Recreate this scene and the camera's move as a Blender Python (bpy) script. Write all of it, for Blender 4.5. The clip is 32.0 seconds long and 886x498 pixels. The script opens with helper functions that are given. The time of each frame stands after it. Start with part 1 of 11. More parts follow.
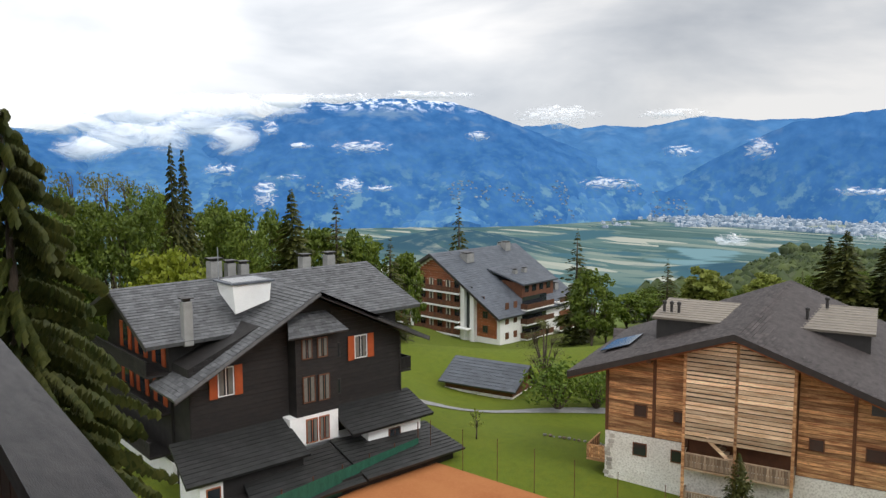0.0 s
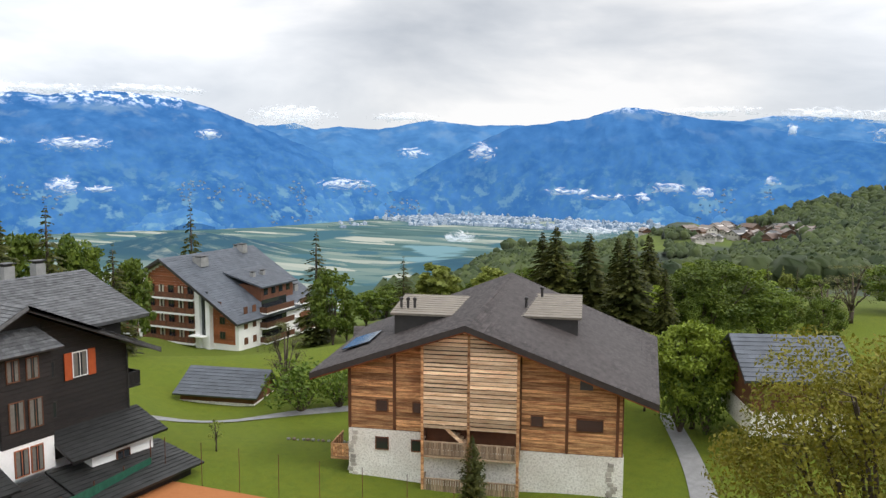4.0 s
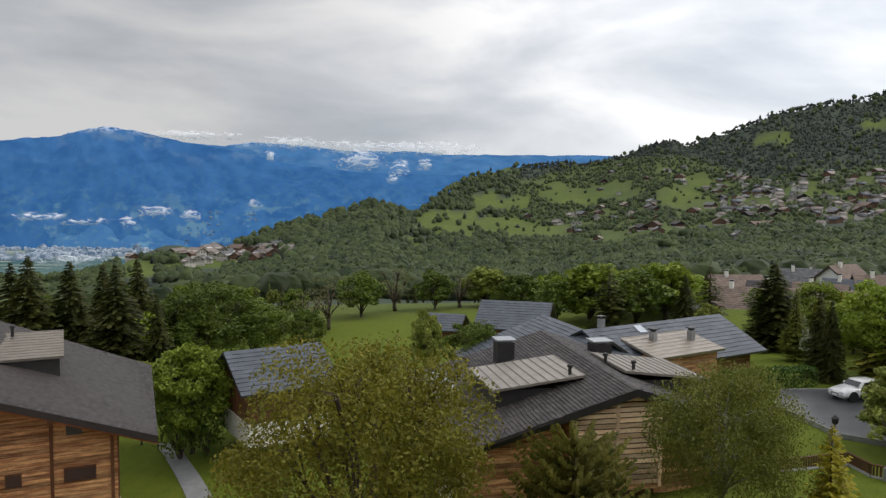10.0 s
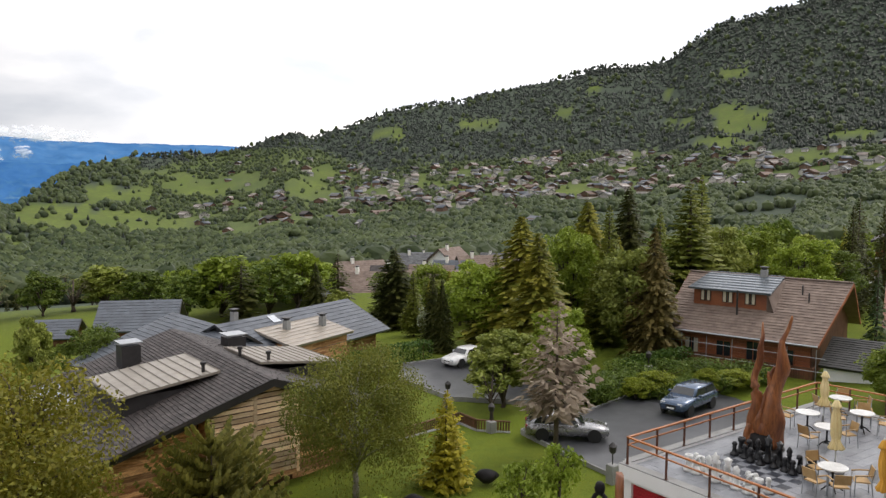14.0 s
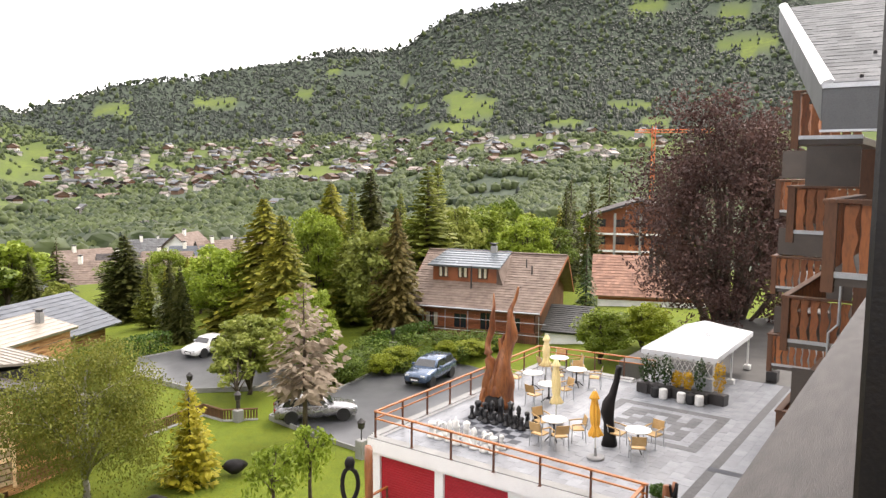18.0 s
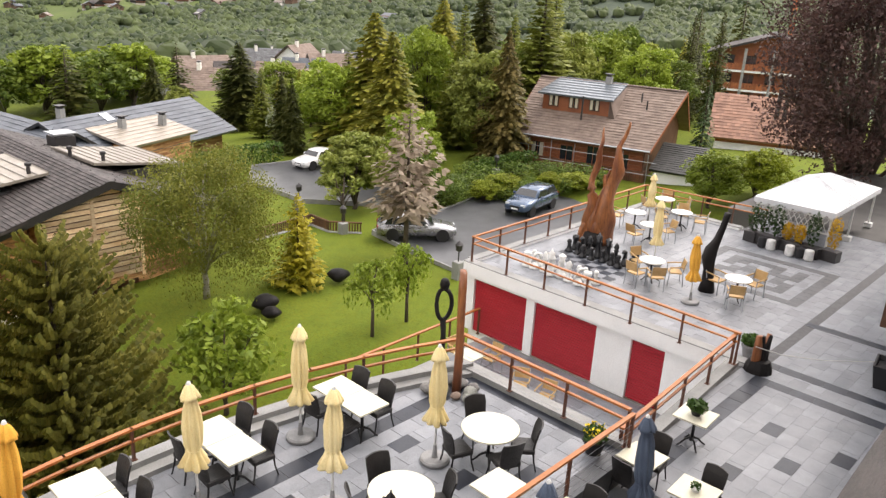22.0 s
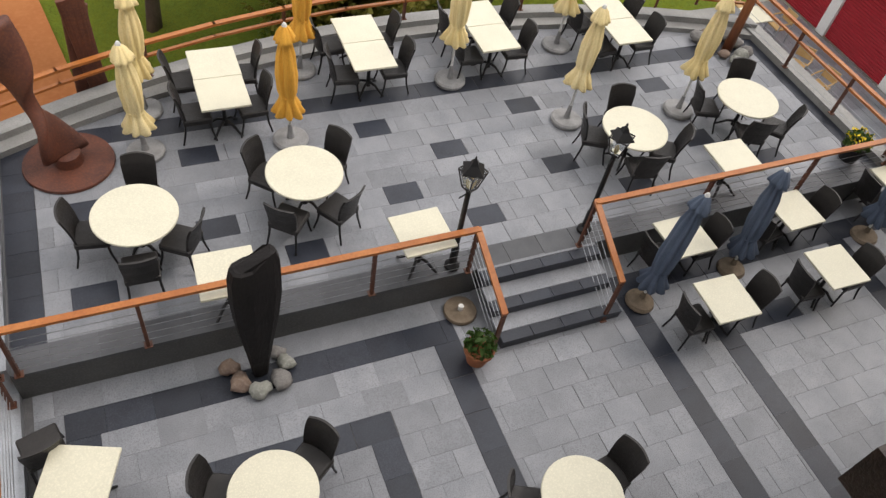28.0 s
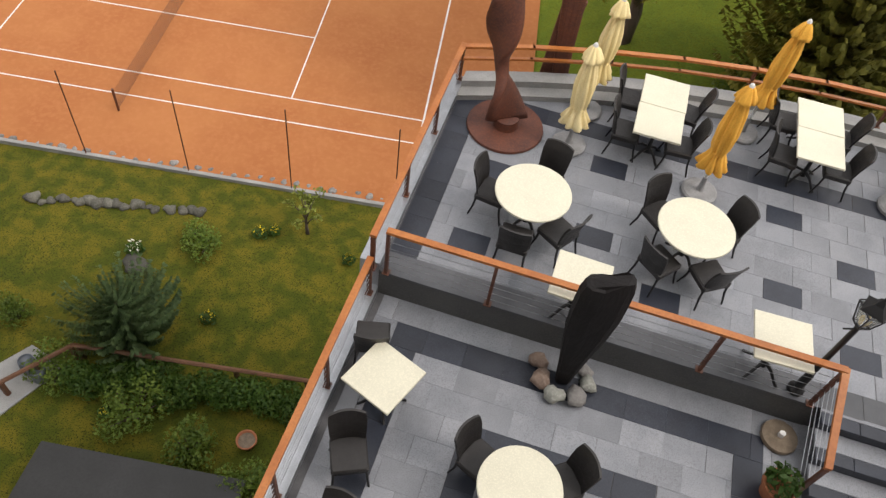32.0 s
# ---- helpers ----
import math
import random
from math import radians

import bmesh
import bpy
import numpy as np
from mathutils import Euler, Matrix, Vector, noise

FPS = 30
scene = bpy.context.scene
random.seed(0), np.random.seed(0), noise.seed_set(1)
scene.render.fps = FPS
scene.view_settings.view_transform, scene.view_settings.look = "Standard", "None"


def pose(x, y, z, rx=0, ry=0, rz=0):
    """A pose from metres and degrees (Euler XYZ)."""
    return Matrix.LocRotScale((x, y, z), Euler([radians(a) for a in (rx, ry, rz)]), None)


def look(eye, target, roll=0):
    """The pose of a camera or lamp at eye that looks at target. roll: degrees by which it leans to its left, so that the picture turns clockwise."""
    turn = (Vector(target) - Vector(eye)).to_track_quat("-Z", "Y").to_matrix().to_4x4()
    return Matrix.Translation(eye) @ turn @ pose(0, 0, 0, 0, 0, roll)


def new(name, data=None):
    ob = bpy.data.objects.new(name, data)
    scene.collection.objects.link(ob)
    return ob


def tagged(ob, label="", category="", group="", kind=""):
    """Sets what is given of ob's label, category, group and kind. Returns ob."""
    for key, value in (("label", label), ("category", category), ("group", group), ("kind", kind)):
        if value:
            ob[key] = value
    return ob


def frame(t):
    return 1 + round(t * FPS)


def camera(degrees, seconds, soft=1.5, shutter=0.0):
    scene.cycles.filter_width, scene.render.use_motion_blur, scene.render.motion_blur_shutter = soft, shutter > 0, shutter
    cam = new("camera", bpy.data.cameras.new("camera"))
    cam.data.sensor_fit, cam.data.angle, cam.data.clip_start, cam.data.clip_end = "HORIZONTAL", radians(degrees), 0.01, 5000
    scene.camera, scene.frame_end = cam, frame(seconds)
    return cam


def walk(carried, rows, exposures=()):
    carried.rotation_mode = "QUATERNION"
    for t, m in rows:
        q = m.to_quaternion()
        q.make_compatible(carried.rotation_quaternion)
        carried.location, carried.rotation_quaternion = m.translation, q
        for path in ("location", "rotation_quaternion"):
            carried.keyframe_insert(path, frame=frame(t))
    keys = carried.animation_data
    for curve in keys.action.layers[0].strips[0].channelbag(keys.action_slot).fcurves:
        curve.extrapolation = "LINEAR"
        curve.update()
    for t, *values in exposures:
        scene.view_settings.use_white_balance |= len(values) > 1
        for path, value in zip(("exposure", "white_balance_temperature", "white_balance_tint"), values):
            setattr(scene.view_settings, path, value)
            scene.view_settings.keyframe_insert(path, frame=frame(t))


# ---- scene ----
cam = camera(60.70, 32.0, 1.4)
# seconds, place, turn: a hand-held pan from a balcony
PATH = [
    (0.0, 0.017, -0.025, 8.987, 83.92, 0.25, 48.89),
    (0.5, 0.038, -0.046, 9.009, 81.74, 0.34, 48.12),
    (1.0, 0.036, -0.032, 8.999, 81.27, -0.79, 46.60),
    (1.5, 0.024, -0.016, 8.998, 81.86, -0.23, 42.95),
    (2.0, -0.001, 0.011, 8.992, 82.50, 0.69, 39.33),
    (2.5, -0.026, 0.037, 8.976, 82.60, 0.86, 37.04),
    (3.0, -0.015, 0.041, 8.986, 83.29, 1.17, 34.71),
    (3.5, -0.041, 0.063, 8.989, 83.73, 0.42, 31.70),
    (5.5, -0.087, 0.126, 8.967, 84.07, -0.03, 22.54),
    (6.0, -0.082, 0.165, 8.954, 84.08, 0.43, 19.04),
    (6.5, -0.091, 0.186, 8.950, 84.32, 0.68, 15.39),
    (7.0, -0.107, 0.210, 8.950, 84.82, 1.11, 10.92),
    (7.5, -0.105, 0.263, 8.939, 85.63, 0.31, 6.35),
    (8.0, -0.116, 0.289, 8.933, 85.62, -0.20, 2.58),
    (8.5, -0.115, 0.319, 8.941, 86.55, -0.34, -0.82),
    (9.0, -0.114, 0.327, 8.932, 87.35, 0.06, -3.20),
    (9.5, -0.111, 0.355, 8.930, 86.51, -0.27, -5.44),
    (10.0, -0.111, 0.364, 8.924, 85.92, -0.45, -8.13),
    (10.5, -0.107, 0.361, 8.930, 86.29, -0.72, -11.13),
    (11.0, -0.095, 0.381, 8.932, 86.26, -0.68, -13.96),
    (11.5, -0.089, 0.399, 8.926, 85.98, -0.37, -17.01),
    (12.0, -0.089, 0.412, 8.933, 86.04, -0.64, -21.07),
    (12.5, -0.085, 0.403, 8.927, 86.18, -0.36, -24.31),
    (13.0, -0.082, 0.415, 8.914, 86.06, -0.32, -27.66),
    (13.5, -0.070, 0.443, 8.912, 85.78, -0.31, -32.10),
    (15.5, -0.012, 0.476, 8.897, 84.95, -0.47, -42.38),
    (16.0, -0.003, 0.464, 8.880, 85.11, -0.56, -45.17),
    (16.5, -0.005, 0.451, 8.880, 85.10, -0.75, -48.21),
    (17.0, -0.021, 0.459, 8.855, 84.95, -0.47, -50.66),
    (17.5, -0.038, 0.477, 8.871, 84.02, -0.76, -54.06),
    (18.0, -0.035, 0.477, 8.860, 84.25, -0.51, -54.86),
    (18.5, -0.032, 0.468, 8.846, 83.57, -1.24, -55.48),
    (19.0, -0.039, 0.473, 8.850, 80.80, -3.16, -57.98),
    (19.5, 0.044, 0.515, 8.879, 80.25, -1.07, -56.80),
    (20.0, 0.105, 0.574, 8.851, 81.06, -1.42, -57.05),
    (20.5, 0.134, 0.573, 8.854, 78.34, -2.20, -53.08),
    (21.0, 0.166, 0.604, 8.860, 75.86, -3.10, -52.02),
    (21.5, 0.137, 0.608, 8.852, 73.24, -3.86, -48.97),
    (22.0, 0.152, 0.602, 8.864, 70.89, -3.06, -46.30),
    (22.5, 0.138, 0.594, 8.868, 67.89, -3.60, -46.15),
    (23.0, 0.141, 0.591, 8.876, 64.72, -5.03, -45.01),
    (23.5, 0.141, 0.584, 8.856, 61.81, -6.61, -44.44),
    (24.0, 0.140, 0.584, 8.847, 61.48, -7.02, -44.79),
    (24.5, 0.118, 0.577, 8.822, 59.70, -6.88, -42.37),
    (26.5, 0.028, 0.693, 8.806, 49.32, -8.33, -33.11),
    (27.0, 0.026, 0.658, 8.819, 45.51, -8.67, -29.78),
    (27.5, 0.035, 0.657, 8.827, 41.87, -7.75, -25.82),
    (28.0, 0.028, 0.647, 8.822, 40.05, -7.68, -21.55),
    (28.5, 0.029, 0.621, 8.822, 39.18, -7.71, -17.05),
    (29.0, 0.006, 0.602, 8.824, 38.67, -7.64, -14.06),
    (29.5, -0.007, 0.588, 8.822, 37.58, -7.20, -10.20),
    (30.0, -0.008, 0.571, 8.834, 36.43, -5.38, -2.82),
    (30.5, -0.037, 0.540, 8.856, 36.64, -4.76, 1.37),
    (31.0, 0.082, 0.511, 8.897, 36.73, -4.52, 7.65),
    (31.5, -0.052, 0.510, 8.876, 36.73, -5.88, 12.72),
    (32.0, -0.208, 0.530, 8.891, 37.62, -5.78, 16.97),
]
EXPOSURES = [(0, -0.16, 6500, 11), (1, -0.02, 6480, 11), (2.5, 0.06, 6450, 11), (6, 0.04, 6450, 11), (8, -0.15, 6450, 11), (9, -0.56, 6450, 11), (12, -0.62, 6500, 11), (13, -0.45, 6550, 12), (15.5, 0.5, 6900, 15), (17, 1.0, 7000, 16), (19, 1.0, 7000, 16), (21, 0.95, 7000, 16), (23, 0.56, 7000, 16), (24, 0.44, 7000, 16), (26.5, 0.2, 6900, 14), (28, 0.1, 6900, 14), (30, 0.16, 6900, 14), (32, 0.16, 6900, 14)]
walk(cam, [(t, pose(*p)) for t, *p in PATH], EXPOSURES)

# ---- light: overcast mountain sky with a veiled sun ----
SUN_AZ, SUN_EL = 92.0, 50.0


def sky_world():
    w = bpy.data.worlds.new("overcast_sky")
    w.use_nodes = True
    nt = w.node_tree
    nt.nodes.clear()
    nd, ln = nt.nodes.new, nt.links.new
    out = nd("ShaderNodeOutputWorld")
    sky = nd("ShaderNodeTexSky")
    sky.sky_type, sky.sun_disc = "NISHITA", False
    sky.sun_elevation, sky.sun_rotation = radians(SUN_EL), radians(SUN_AZ)
    sky.altitude, sky.dust_density = 1200, 2.0
    clear = nd("ShaderNodeBackground")
    clear.inputs["Strength"].default_value = 0.12
    ln(sky.outputs[0], clear.inputs["Color"])
    tc = nd("ShaderNodeTexCoord")
    mp = nd("ShaderNodeMapping")
    mp.inputs["Scale"].default_value = (1.0, 1.0, 3.0)
    ln(tc.outputs["Generated"], mp.inputs["Vector"])
    n1 = nd("ShaderNodeTexNoise")
    n1.inputs["Scale"].default_value, n1.inputs["Detail"].default_value = 2.6, 7
    n1.inputs["Roughness"].default_value, n1.inputs["Distortion"].default_value = 0.5, 0.3
    ln(mp.outputs[0], n1.inputs["Vector"])
    ramp = nd("ShaderNodeValToRGB")
    cr = ramp.color_ramp
    cr.elements[0].position, cr.elements[0].color = 0.34, (0.62, 0.66, 0.71, 1)
    cr.elements[1].position, cr.elements[1].color = 0.60, (1.14, 1.13, 1.11, 1)
    e = cr.elements.new(0.48)
    e.color = (0.86, 0.885, 0.91, 1)
    ln(n1.outputs["Fac"], ramp.inputs["Fac"])
    cloud = nd("ShaderNodeBackground")
    cloud.inputs["Strength"].default_value = 1.0
    # the veil is brighter round the hidden sun
    dot = nd("ShaderNodeVectorMath")
    dot.operation = "DOT_PRODUCT"
    a, b = radians(SUN_AZ), radians(SUN_EL)
    dot.inputs[1].default_value = (math.sin(a) * math.cos(b), math.cos(a) * math.cos(b), math.sin(b))
    ln(tc.outputs["Generated"], dot.inputs[0])
    mr = nd("ShaderNodeMapRange")
    for k, v in (("From Min", 0.15), ("From Max", 1.0), ("To Min", 0.86), ("To Max", 2.1)):
        mr.inputs[k].default_value = v
    ln(dot.outputs["Value"], mr.inputs["Value"])
    mul = nd("ShaderNodeVectorMath")
    mul.operation = "SCALE"
    ln(ramp.outputs["Color"], mul.inputs[0])
    # and thin towards the west
    west = nd("ShaderNodeVectorMath")
    west.operation = "DOT_PRODUCT"
    west.inputs[1].default_value = (-0.97, 0.09, 0.2)
    ln(tc.outputs["Generated"], west.inputs[0])
    mw = nd("ShaderNodeMapRange")
    for k, v in (("From Min", 0.62), ("From Max", 1.0), ("To Min", 0.0), ("To Max", 0.55)):
        mw.inputs[k].default_value = v
    ln(west.outputs["Value"], mw.inputs["Value"])
    sm = nd("ShaderNodeMath")
    sm.operation = "ADD"
    ln(mr.outputs[0], sm.inputs[0])
    ln(mw.outputs[0], sm.inputs[1])
    # a bright break in the cloud above the hillside
    gap = nd("ShaderNodeVectorMath")
    gap.operation = "DOT_PRODUCT"
    gap.inputs[1].default_value = (0.56, 0.80, 0.21)
    ln(tc.outputs["Generated"], gap.inputs[0])
    mg = nd("ShaderNodeMapRange")
    for k, v in (("From Min", 0.72), ("From Max", 1.0), ("To Min", 0.0), ("To Max", 0.55)):
        mg.inputs[k].default_value = v
    ln(gap.outputs["Value"], mg.inputs["Value"])
    sg = nd("ShaderNodeMath")
    sg.operation = "ADD"
    ln(sm.outputs[0], sg.inputs[0])
    ln(mg.outputs[0], sg.inputs[1])
    sm = sg
    # and brighter again in the south
    south = nd("ShaderNodeVectorMath")
    south.operation = "DOT_PRODUCT"
    south.inputs[1].default_value = (0.0, -0.9, 0.43)
    ln(tc.outputs["Generated"], south.inputs[0])
    ms = nd("ShaderNodeMapRange")
    for k, v in (("From Min", 0.1), ("From Max", 1.0), ("To Min", 0.0), ("To Max", 0.4)):
        ms.inputs[k].default_value = v
    ln(south.outputs["Value"], ms.inputs["Value"])
    tot = nd("ShaderNodeMath")
    tot.operation = "ADD"
    ln(sm.outputs[0], tot.inputs[0])
    ln(ms.outputs[0], tot.inputs[1])
    ln(tot.outputs[0], mul.inputs["Scale"])
    ln(mul.outputs[0], cloud.inputs["Color"])
    mix = nd("ShaderNodeMixShader")
    mix.inputs["Fac"].default_value = 0.93
    ln(clear.outputs[0], mix.inputs[1])
    ln(cloud.outputs[0], mix.inputs[2])
    ln(mix.outputs[0], out.inputs["Surface"])
    scene.world = w


sky_world()
sun = new("sun", bpy.data.lights.new("sun", "SUN"))
sun.data.energy, sun.data.angle, sun.data.color = 1.3, radians(14), (1.0, 0.95, 0.88)
_a, _b = radians(SUN_AZ), radians(SUN_EL)
sun.matrix_world = look((math.sin(_a) * 60, math.cos(_a) * 60, 60), (math.sin(_a) * 60 - math.sin(_a) * math.cos(_b), math.cos(_a) * 60 - math.cos(_a) * math.cos(_b), 60 - math.sin(_b)))

# ---- materials ----
MATS = {}


def mat(name, c1, c2=None, scale=6.0, rough=0.7, bump=0.15, metal=0.0, fine=60.0, stretch=(1, 1, 1), c3=None, spread=(0.35, 0.65), vary=0.0, bumpd=0.01, trans=0.0, coat=0.0, sss=0.0, spec=0.5):
    """Noise-mixed paint, stone, wood or metal: c1 to c2 at a coarse scale, c3 as fine specks; vary: lightness from piece to piece."""
    m = bpy.data.materials.new(name)
    m.use_nodes = True
    nt = m.node_tree
    nd, ln = nt.nodes.new, nt.links.new
    bs = nt.nodes["Principled BSDF"]
    tc = nd("ShaderNodeTexCoord")
    mp = nd("ShaderNodeMapping")
    mp.inputs["Scale"].default_value = stretch
    info = nd("ShaderNodeObjectInfo")
    ln(tc.outputs["Object"], mp.inputs["Vector"])
    off = nd("ShaderNodeVectorMath")
    off.operation = "MULTIPLY_ADD"
    off.inputs[1].default_value = (37.0, 53.0, 71.0)
    ln(info.outputs["Random"], off.inputs[0])
    ln(mp.outputs[0], off.inputs[2])
    n1 = nd("ShaderNodeTexNoise")
    n1.inputs["Scale"].default_value, n1.inputs["Detail"].default_value, n1.inputs["Roughness"].default_value = scale, 6, 0.6
    ln(off.outputs[0], n1.inputs["Vector"])
    n2 = nd("ShaderNodeTexNoise")
    n2.inputs["Scale"].default_value, n2.inputs["Detail"].default_value = fine, 3
    ln(off.outputs[0], n2.inputs["Vector"])
    ramp = nd("ShaderNodeValToRGB")
    r = ramp.color_ramp
    c2 = c2 or tuple(v * 0.75 for v in c1)
    r.elements[0].position, r.elements[0].color = spread[0], (*c1, 1)
    r.elements[1].position, r.elements[1].color = spread[1], (*c2, 1)
    ln(n1.outputs["Fac"], ramp.inputs["Fac"])
    col = ramp.outputs["Color"]
    r2 = nd("ShaderNodeMapRange")
    r2.inputs["From Min"].default_value, r2.inputs["From Max"].default_value = 0.45, 0.72
    ln(n2.outputs["Fac"], r2.inputs["Value"])
    mx = nd("ShaderNodeMix")
    mx.data_type = "RGBA"
    mx.inputs["B"].default_value = (*(c3 or tuple(v * 0.7 for v in c2)), 1)
    sc = nd("ShaderNodeMath")
    sc.operation = "MULTIPLY"
    sc.inputs[1].default_value = 0.55
    ln(r2.outputs[0], sc.inputs[0])
    ln(sc.outputs[0], mx.inputs["Factor"])
    ln(col, mx.inputs["A"])
    col = mx.outputs["Result"]
    if vary:
        hs = nd("ShaderNodeHueSaturation")
        vr = nd("ShaderNodeMapRange")
        vr.inputs["To Min"].default_value, vr.inputs["To Max"].default_value = 1 - vary, 1 + vary
        geo = nd("ShaderNodeNewGeometry")
        ad = nd("ShaderNodeMath")
        ad.operation = "ADD"
        fr = nd("ShaderNodeMath")
        fr.operation = "FRACT"
        ln(info.outputs["Random"], ad.inputs[0])
        ln(geo.outputs["Random Per Island"], ad.inputs[1])
        ln(ad.outputs[0], fr.inputs[0])
        ln(fr.outputs[0], vr.inputs["Value"])
        ln(vr.outputs[0], hs.inputs["Value"])
        ln(col, hs.inputs["Color"])
        col = hs.outputs["Color"]
    ln(col, bs.inputs["Base Color"])
    rr = nd("ShaderNodeMapRange")
    rr.inputs["To Min"].default_value, rr.inputs["To Max"].default_value = max(0.02, rough - 0.12), min(1, rough + 0.12)
    ln(n1.outputs["Fac"], rr.inputs["Value"])
    ln(rr.outputs[0], bs.inputs["Roughness"])
    bs.inputs["Metallic"].default_value = metal
    bs.inputs["Specular IOR Level"].default_value = spec
    if trans:
        bs.inputs["Transmission Weight"].default_value = trans
    if coat:
        bs.inputs["Coat Weight"].default_value = coat
    if sss:
        bs.inputs["Subsurface Weight"].default_value = sss
    if bump:
        bp = nd("ShaderNodeBump")
        bp.inputs["Strength"].default_value, bp.inputs["Distance"].default_value = bump, bumpd
        ad2 = nd("ShaderNodeMath")
        ad2.operation = "ADD"
        ln(n1.outputs["Fac"], ad2.inputs[0])
        ln(n2.outputs["Fac"], ad2.inputs[1])
        ln(ad2.outputs[0], bp.inputs["Height"])
        ln(bp.outputs[0], bs.inputs["Normal"])
    MATS[name] = m
    return m


def leaf_mat(name, c1, c2, scale=0.35, rough=0.55, canopy_up=0.0):
    """Foliage: colour drifts over the crown and from clump to clump, with some light through the leaves."""
    m = bpy.data.materials.new(name)
    m.use_nodes = True
    nt = m.node_tree
    nd, ln = nt.nodes.new, nt.links.new
    bs = nt.nodes["Principled BSDF"]
    tc, info, geo = nd("ShaderNodeTexCoord"), nd("ShaderNodeObjectInfo"), nd("ShaderNodeNewGeometry")
    n1 = nd("ShaderNodeTexNoise")
    n1.inputs["Scale"].default_value, n1.inputs["Detail"].default_value = scale, 4
    ln(tc.outputs["Object"], n1.inputs["Vector"])
    ad = nd("ShaderNodeMath")
    ad.operation = "MULTIPLY_ADD"
    ad.inputs[1].default_value = 0.45 if canopy_up < 0.7 else 0.16
    ln(geo.outputs["Random Per Island"], ad.inputs[0])
    ln(n1.outputs["Fac"], ad.inputs[2])
    mr = nd("ShaderNodeMapRange")
    mr.inputs["From Min"].default_value, mr.inputs["From Max"].default_value = 0.4, 1.05
    ln(ad.outputs[0], mr.inputs["Value"])
    mx = nd("ShaderNodeMix")
    mx.data_type = "RGBA"
    mx.inputs["A"].default_value, mx.inputs["B"].default_value = (*c1, 1), (*c2, 1)
    ln(mr.outputs[0], mx.inputs["Factor"])
    hs = nd("ShaderNodeHueSaturation")
    vr = nd("ShaderNodeMapRange")
    vr.inputs["To Min"].default_value, vr.inputs["To Max"].default_value = 0.8, 1.2
    ln(info.outputs["Random"], vr.inputs["Value"])
    ln(vr.outputs[0], hs.inputs["Value"])
    ln(mx.outputs["Result"], hs.inputs["Color"])
    ln(hs.outputs["Color"], bs.inputs["Base Color"])
    bs.inputs["Roughness"].default_value = rough
    bs.inputs["Specular IOR Level"].default_value = 0.3
    tr = nd("ShaderNodeBsdfTranslucent")
    if canopy_up:
        # leaves too small to see turn mostly to the sky
        up = nd("ShaderNodeMix")
        up.data_type = "VECTOR"
        up.inputs["Factor"].default_value, up.inputs["B"].default_value = canopy_up, (0, 0, 1)
        ln(geo.outputs["Normal"], up.inputs["A"])
        nz = nd("ShaderNodeVectorMath")
        nz.operation = "NORMALIZE"
        ln(up.outputs["Result"], nz.inputs[0])
        ln(nz.outputs[0], bs.inputs["Normal"])
    ln(hs.outputs["Color"], tr.inputs["Color"])
    ms = nd("ShaderNodeMixShader")
    ms.inputs["Fac"].default_value = 0.3
    ln(bs.outputs[0], ms.inputs[1])
    ln(tr.outputs[0], ms.inputs[2])
    ln(ms.outputs[0], nt.nodes["Material Output"].inputs["Surface"])
    MATS[name] = m
    return m


TILE = mat("granite_tile", (0.245, 0.256, 0.278), (0.185, 0.196, 0.216), 1.6, 0.36, 0.2, fine=75, c3=(0.055, 0.060, 0.070), vary=0.14, bumpd=0.003)
DARKTILE = mat("slate_tile", (0.024, 0.029, 0.041), (0.015, 0.018, 0.027), 2.2, 0.34, 0.12, fine=80, c3=(0.050, 0.055, 0.068), vary=0.2, spec=0.4, bumpd=0.003)
MIDTILE = mat("grey_slate_slab", (0.080, 0.084, 0.092), (0.060, 0.063, 0.070), 3.0, 0.4, 0.08, fine=90, vary=0.18, bumpd=0.003)
MORTAR = mat("paving_joint", (0.10, 0.10, 0.105), None, 8, 0.8)
CONCRETE = mat("grey_concrete", (0.30, 0.30, 0.29), (0.22, 0.22, 0.215), 1.2, 0.75, 0.25, fine=40)
WETWALL = mat("wet_dark_concrete", (0.075, 0.075, 0.072), (0.045, 0.045, 0.044), 1.4, 0.5, 0.3, fine=40, c3=(0.12, 0.12, 0.115))
WHITE = mat("white_render", (0.88, 0.88, 0.87), (0.80, 0.80, 0.79), 0.8, 0.8, 0.15, fine=50)
REDSHUT = mat("red_roller_slat", (0.42, 0.012, 0.025), (0.36, 0.01, 0.02), 2.0, 0.45, 0.05)
RAILWOOD = mat("oiled_rail_wood", (0.42, 0.15, 0.035), (0.33, 0.10, 0.02), 2.5, 0.42, 0.12, fine=30, stretch=(1, 1, 1))
RUSTPOST = mat("rust_brown_steel", (0.13, 0.045, 0.02), (0.08, 0.03, 0.018), 5, 0.55, 0.2)
GALV = mat("galvanised_steel", (0.45, 0.47, 0.5), (0.36, 0.38, 0.4), 6, 0.35, 0.05, metal=0.8)
CLAY = mat("clay_court", (0.385, 0.155, 0.057), (0.325, 0.118, 0.043), 0.25, 0.95, 0.3, fine=6, c3=(0.42, 0.17, 0.07), spec=0.15)
LINEWHITE = mat("court_line", (0.75, 0.72, 0.68), None, 3, 0.8, 0)
SOLAR = mat("solar_glass_roof", (0.17, 0.19, 0.21), (0.13, 0.15, 0.17), 1.5, 0.25, 0.03, metal=0.2)
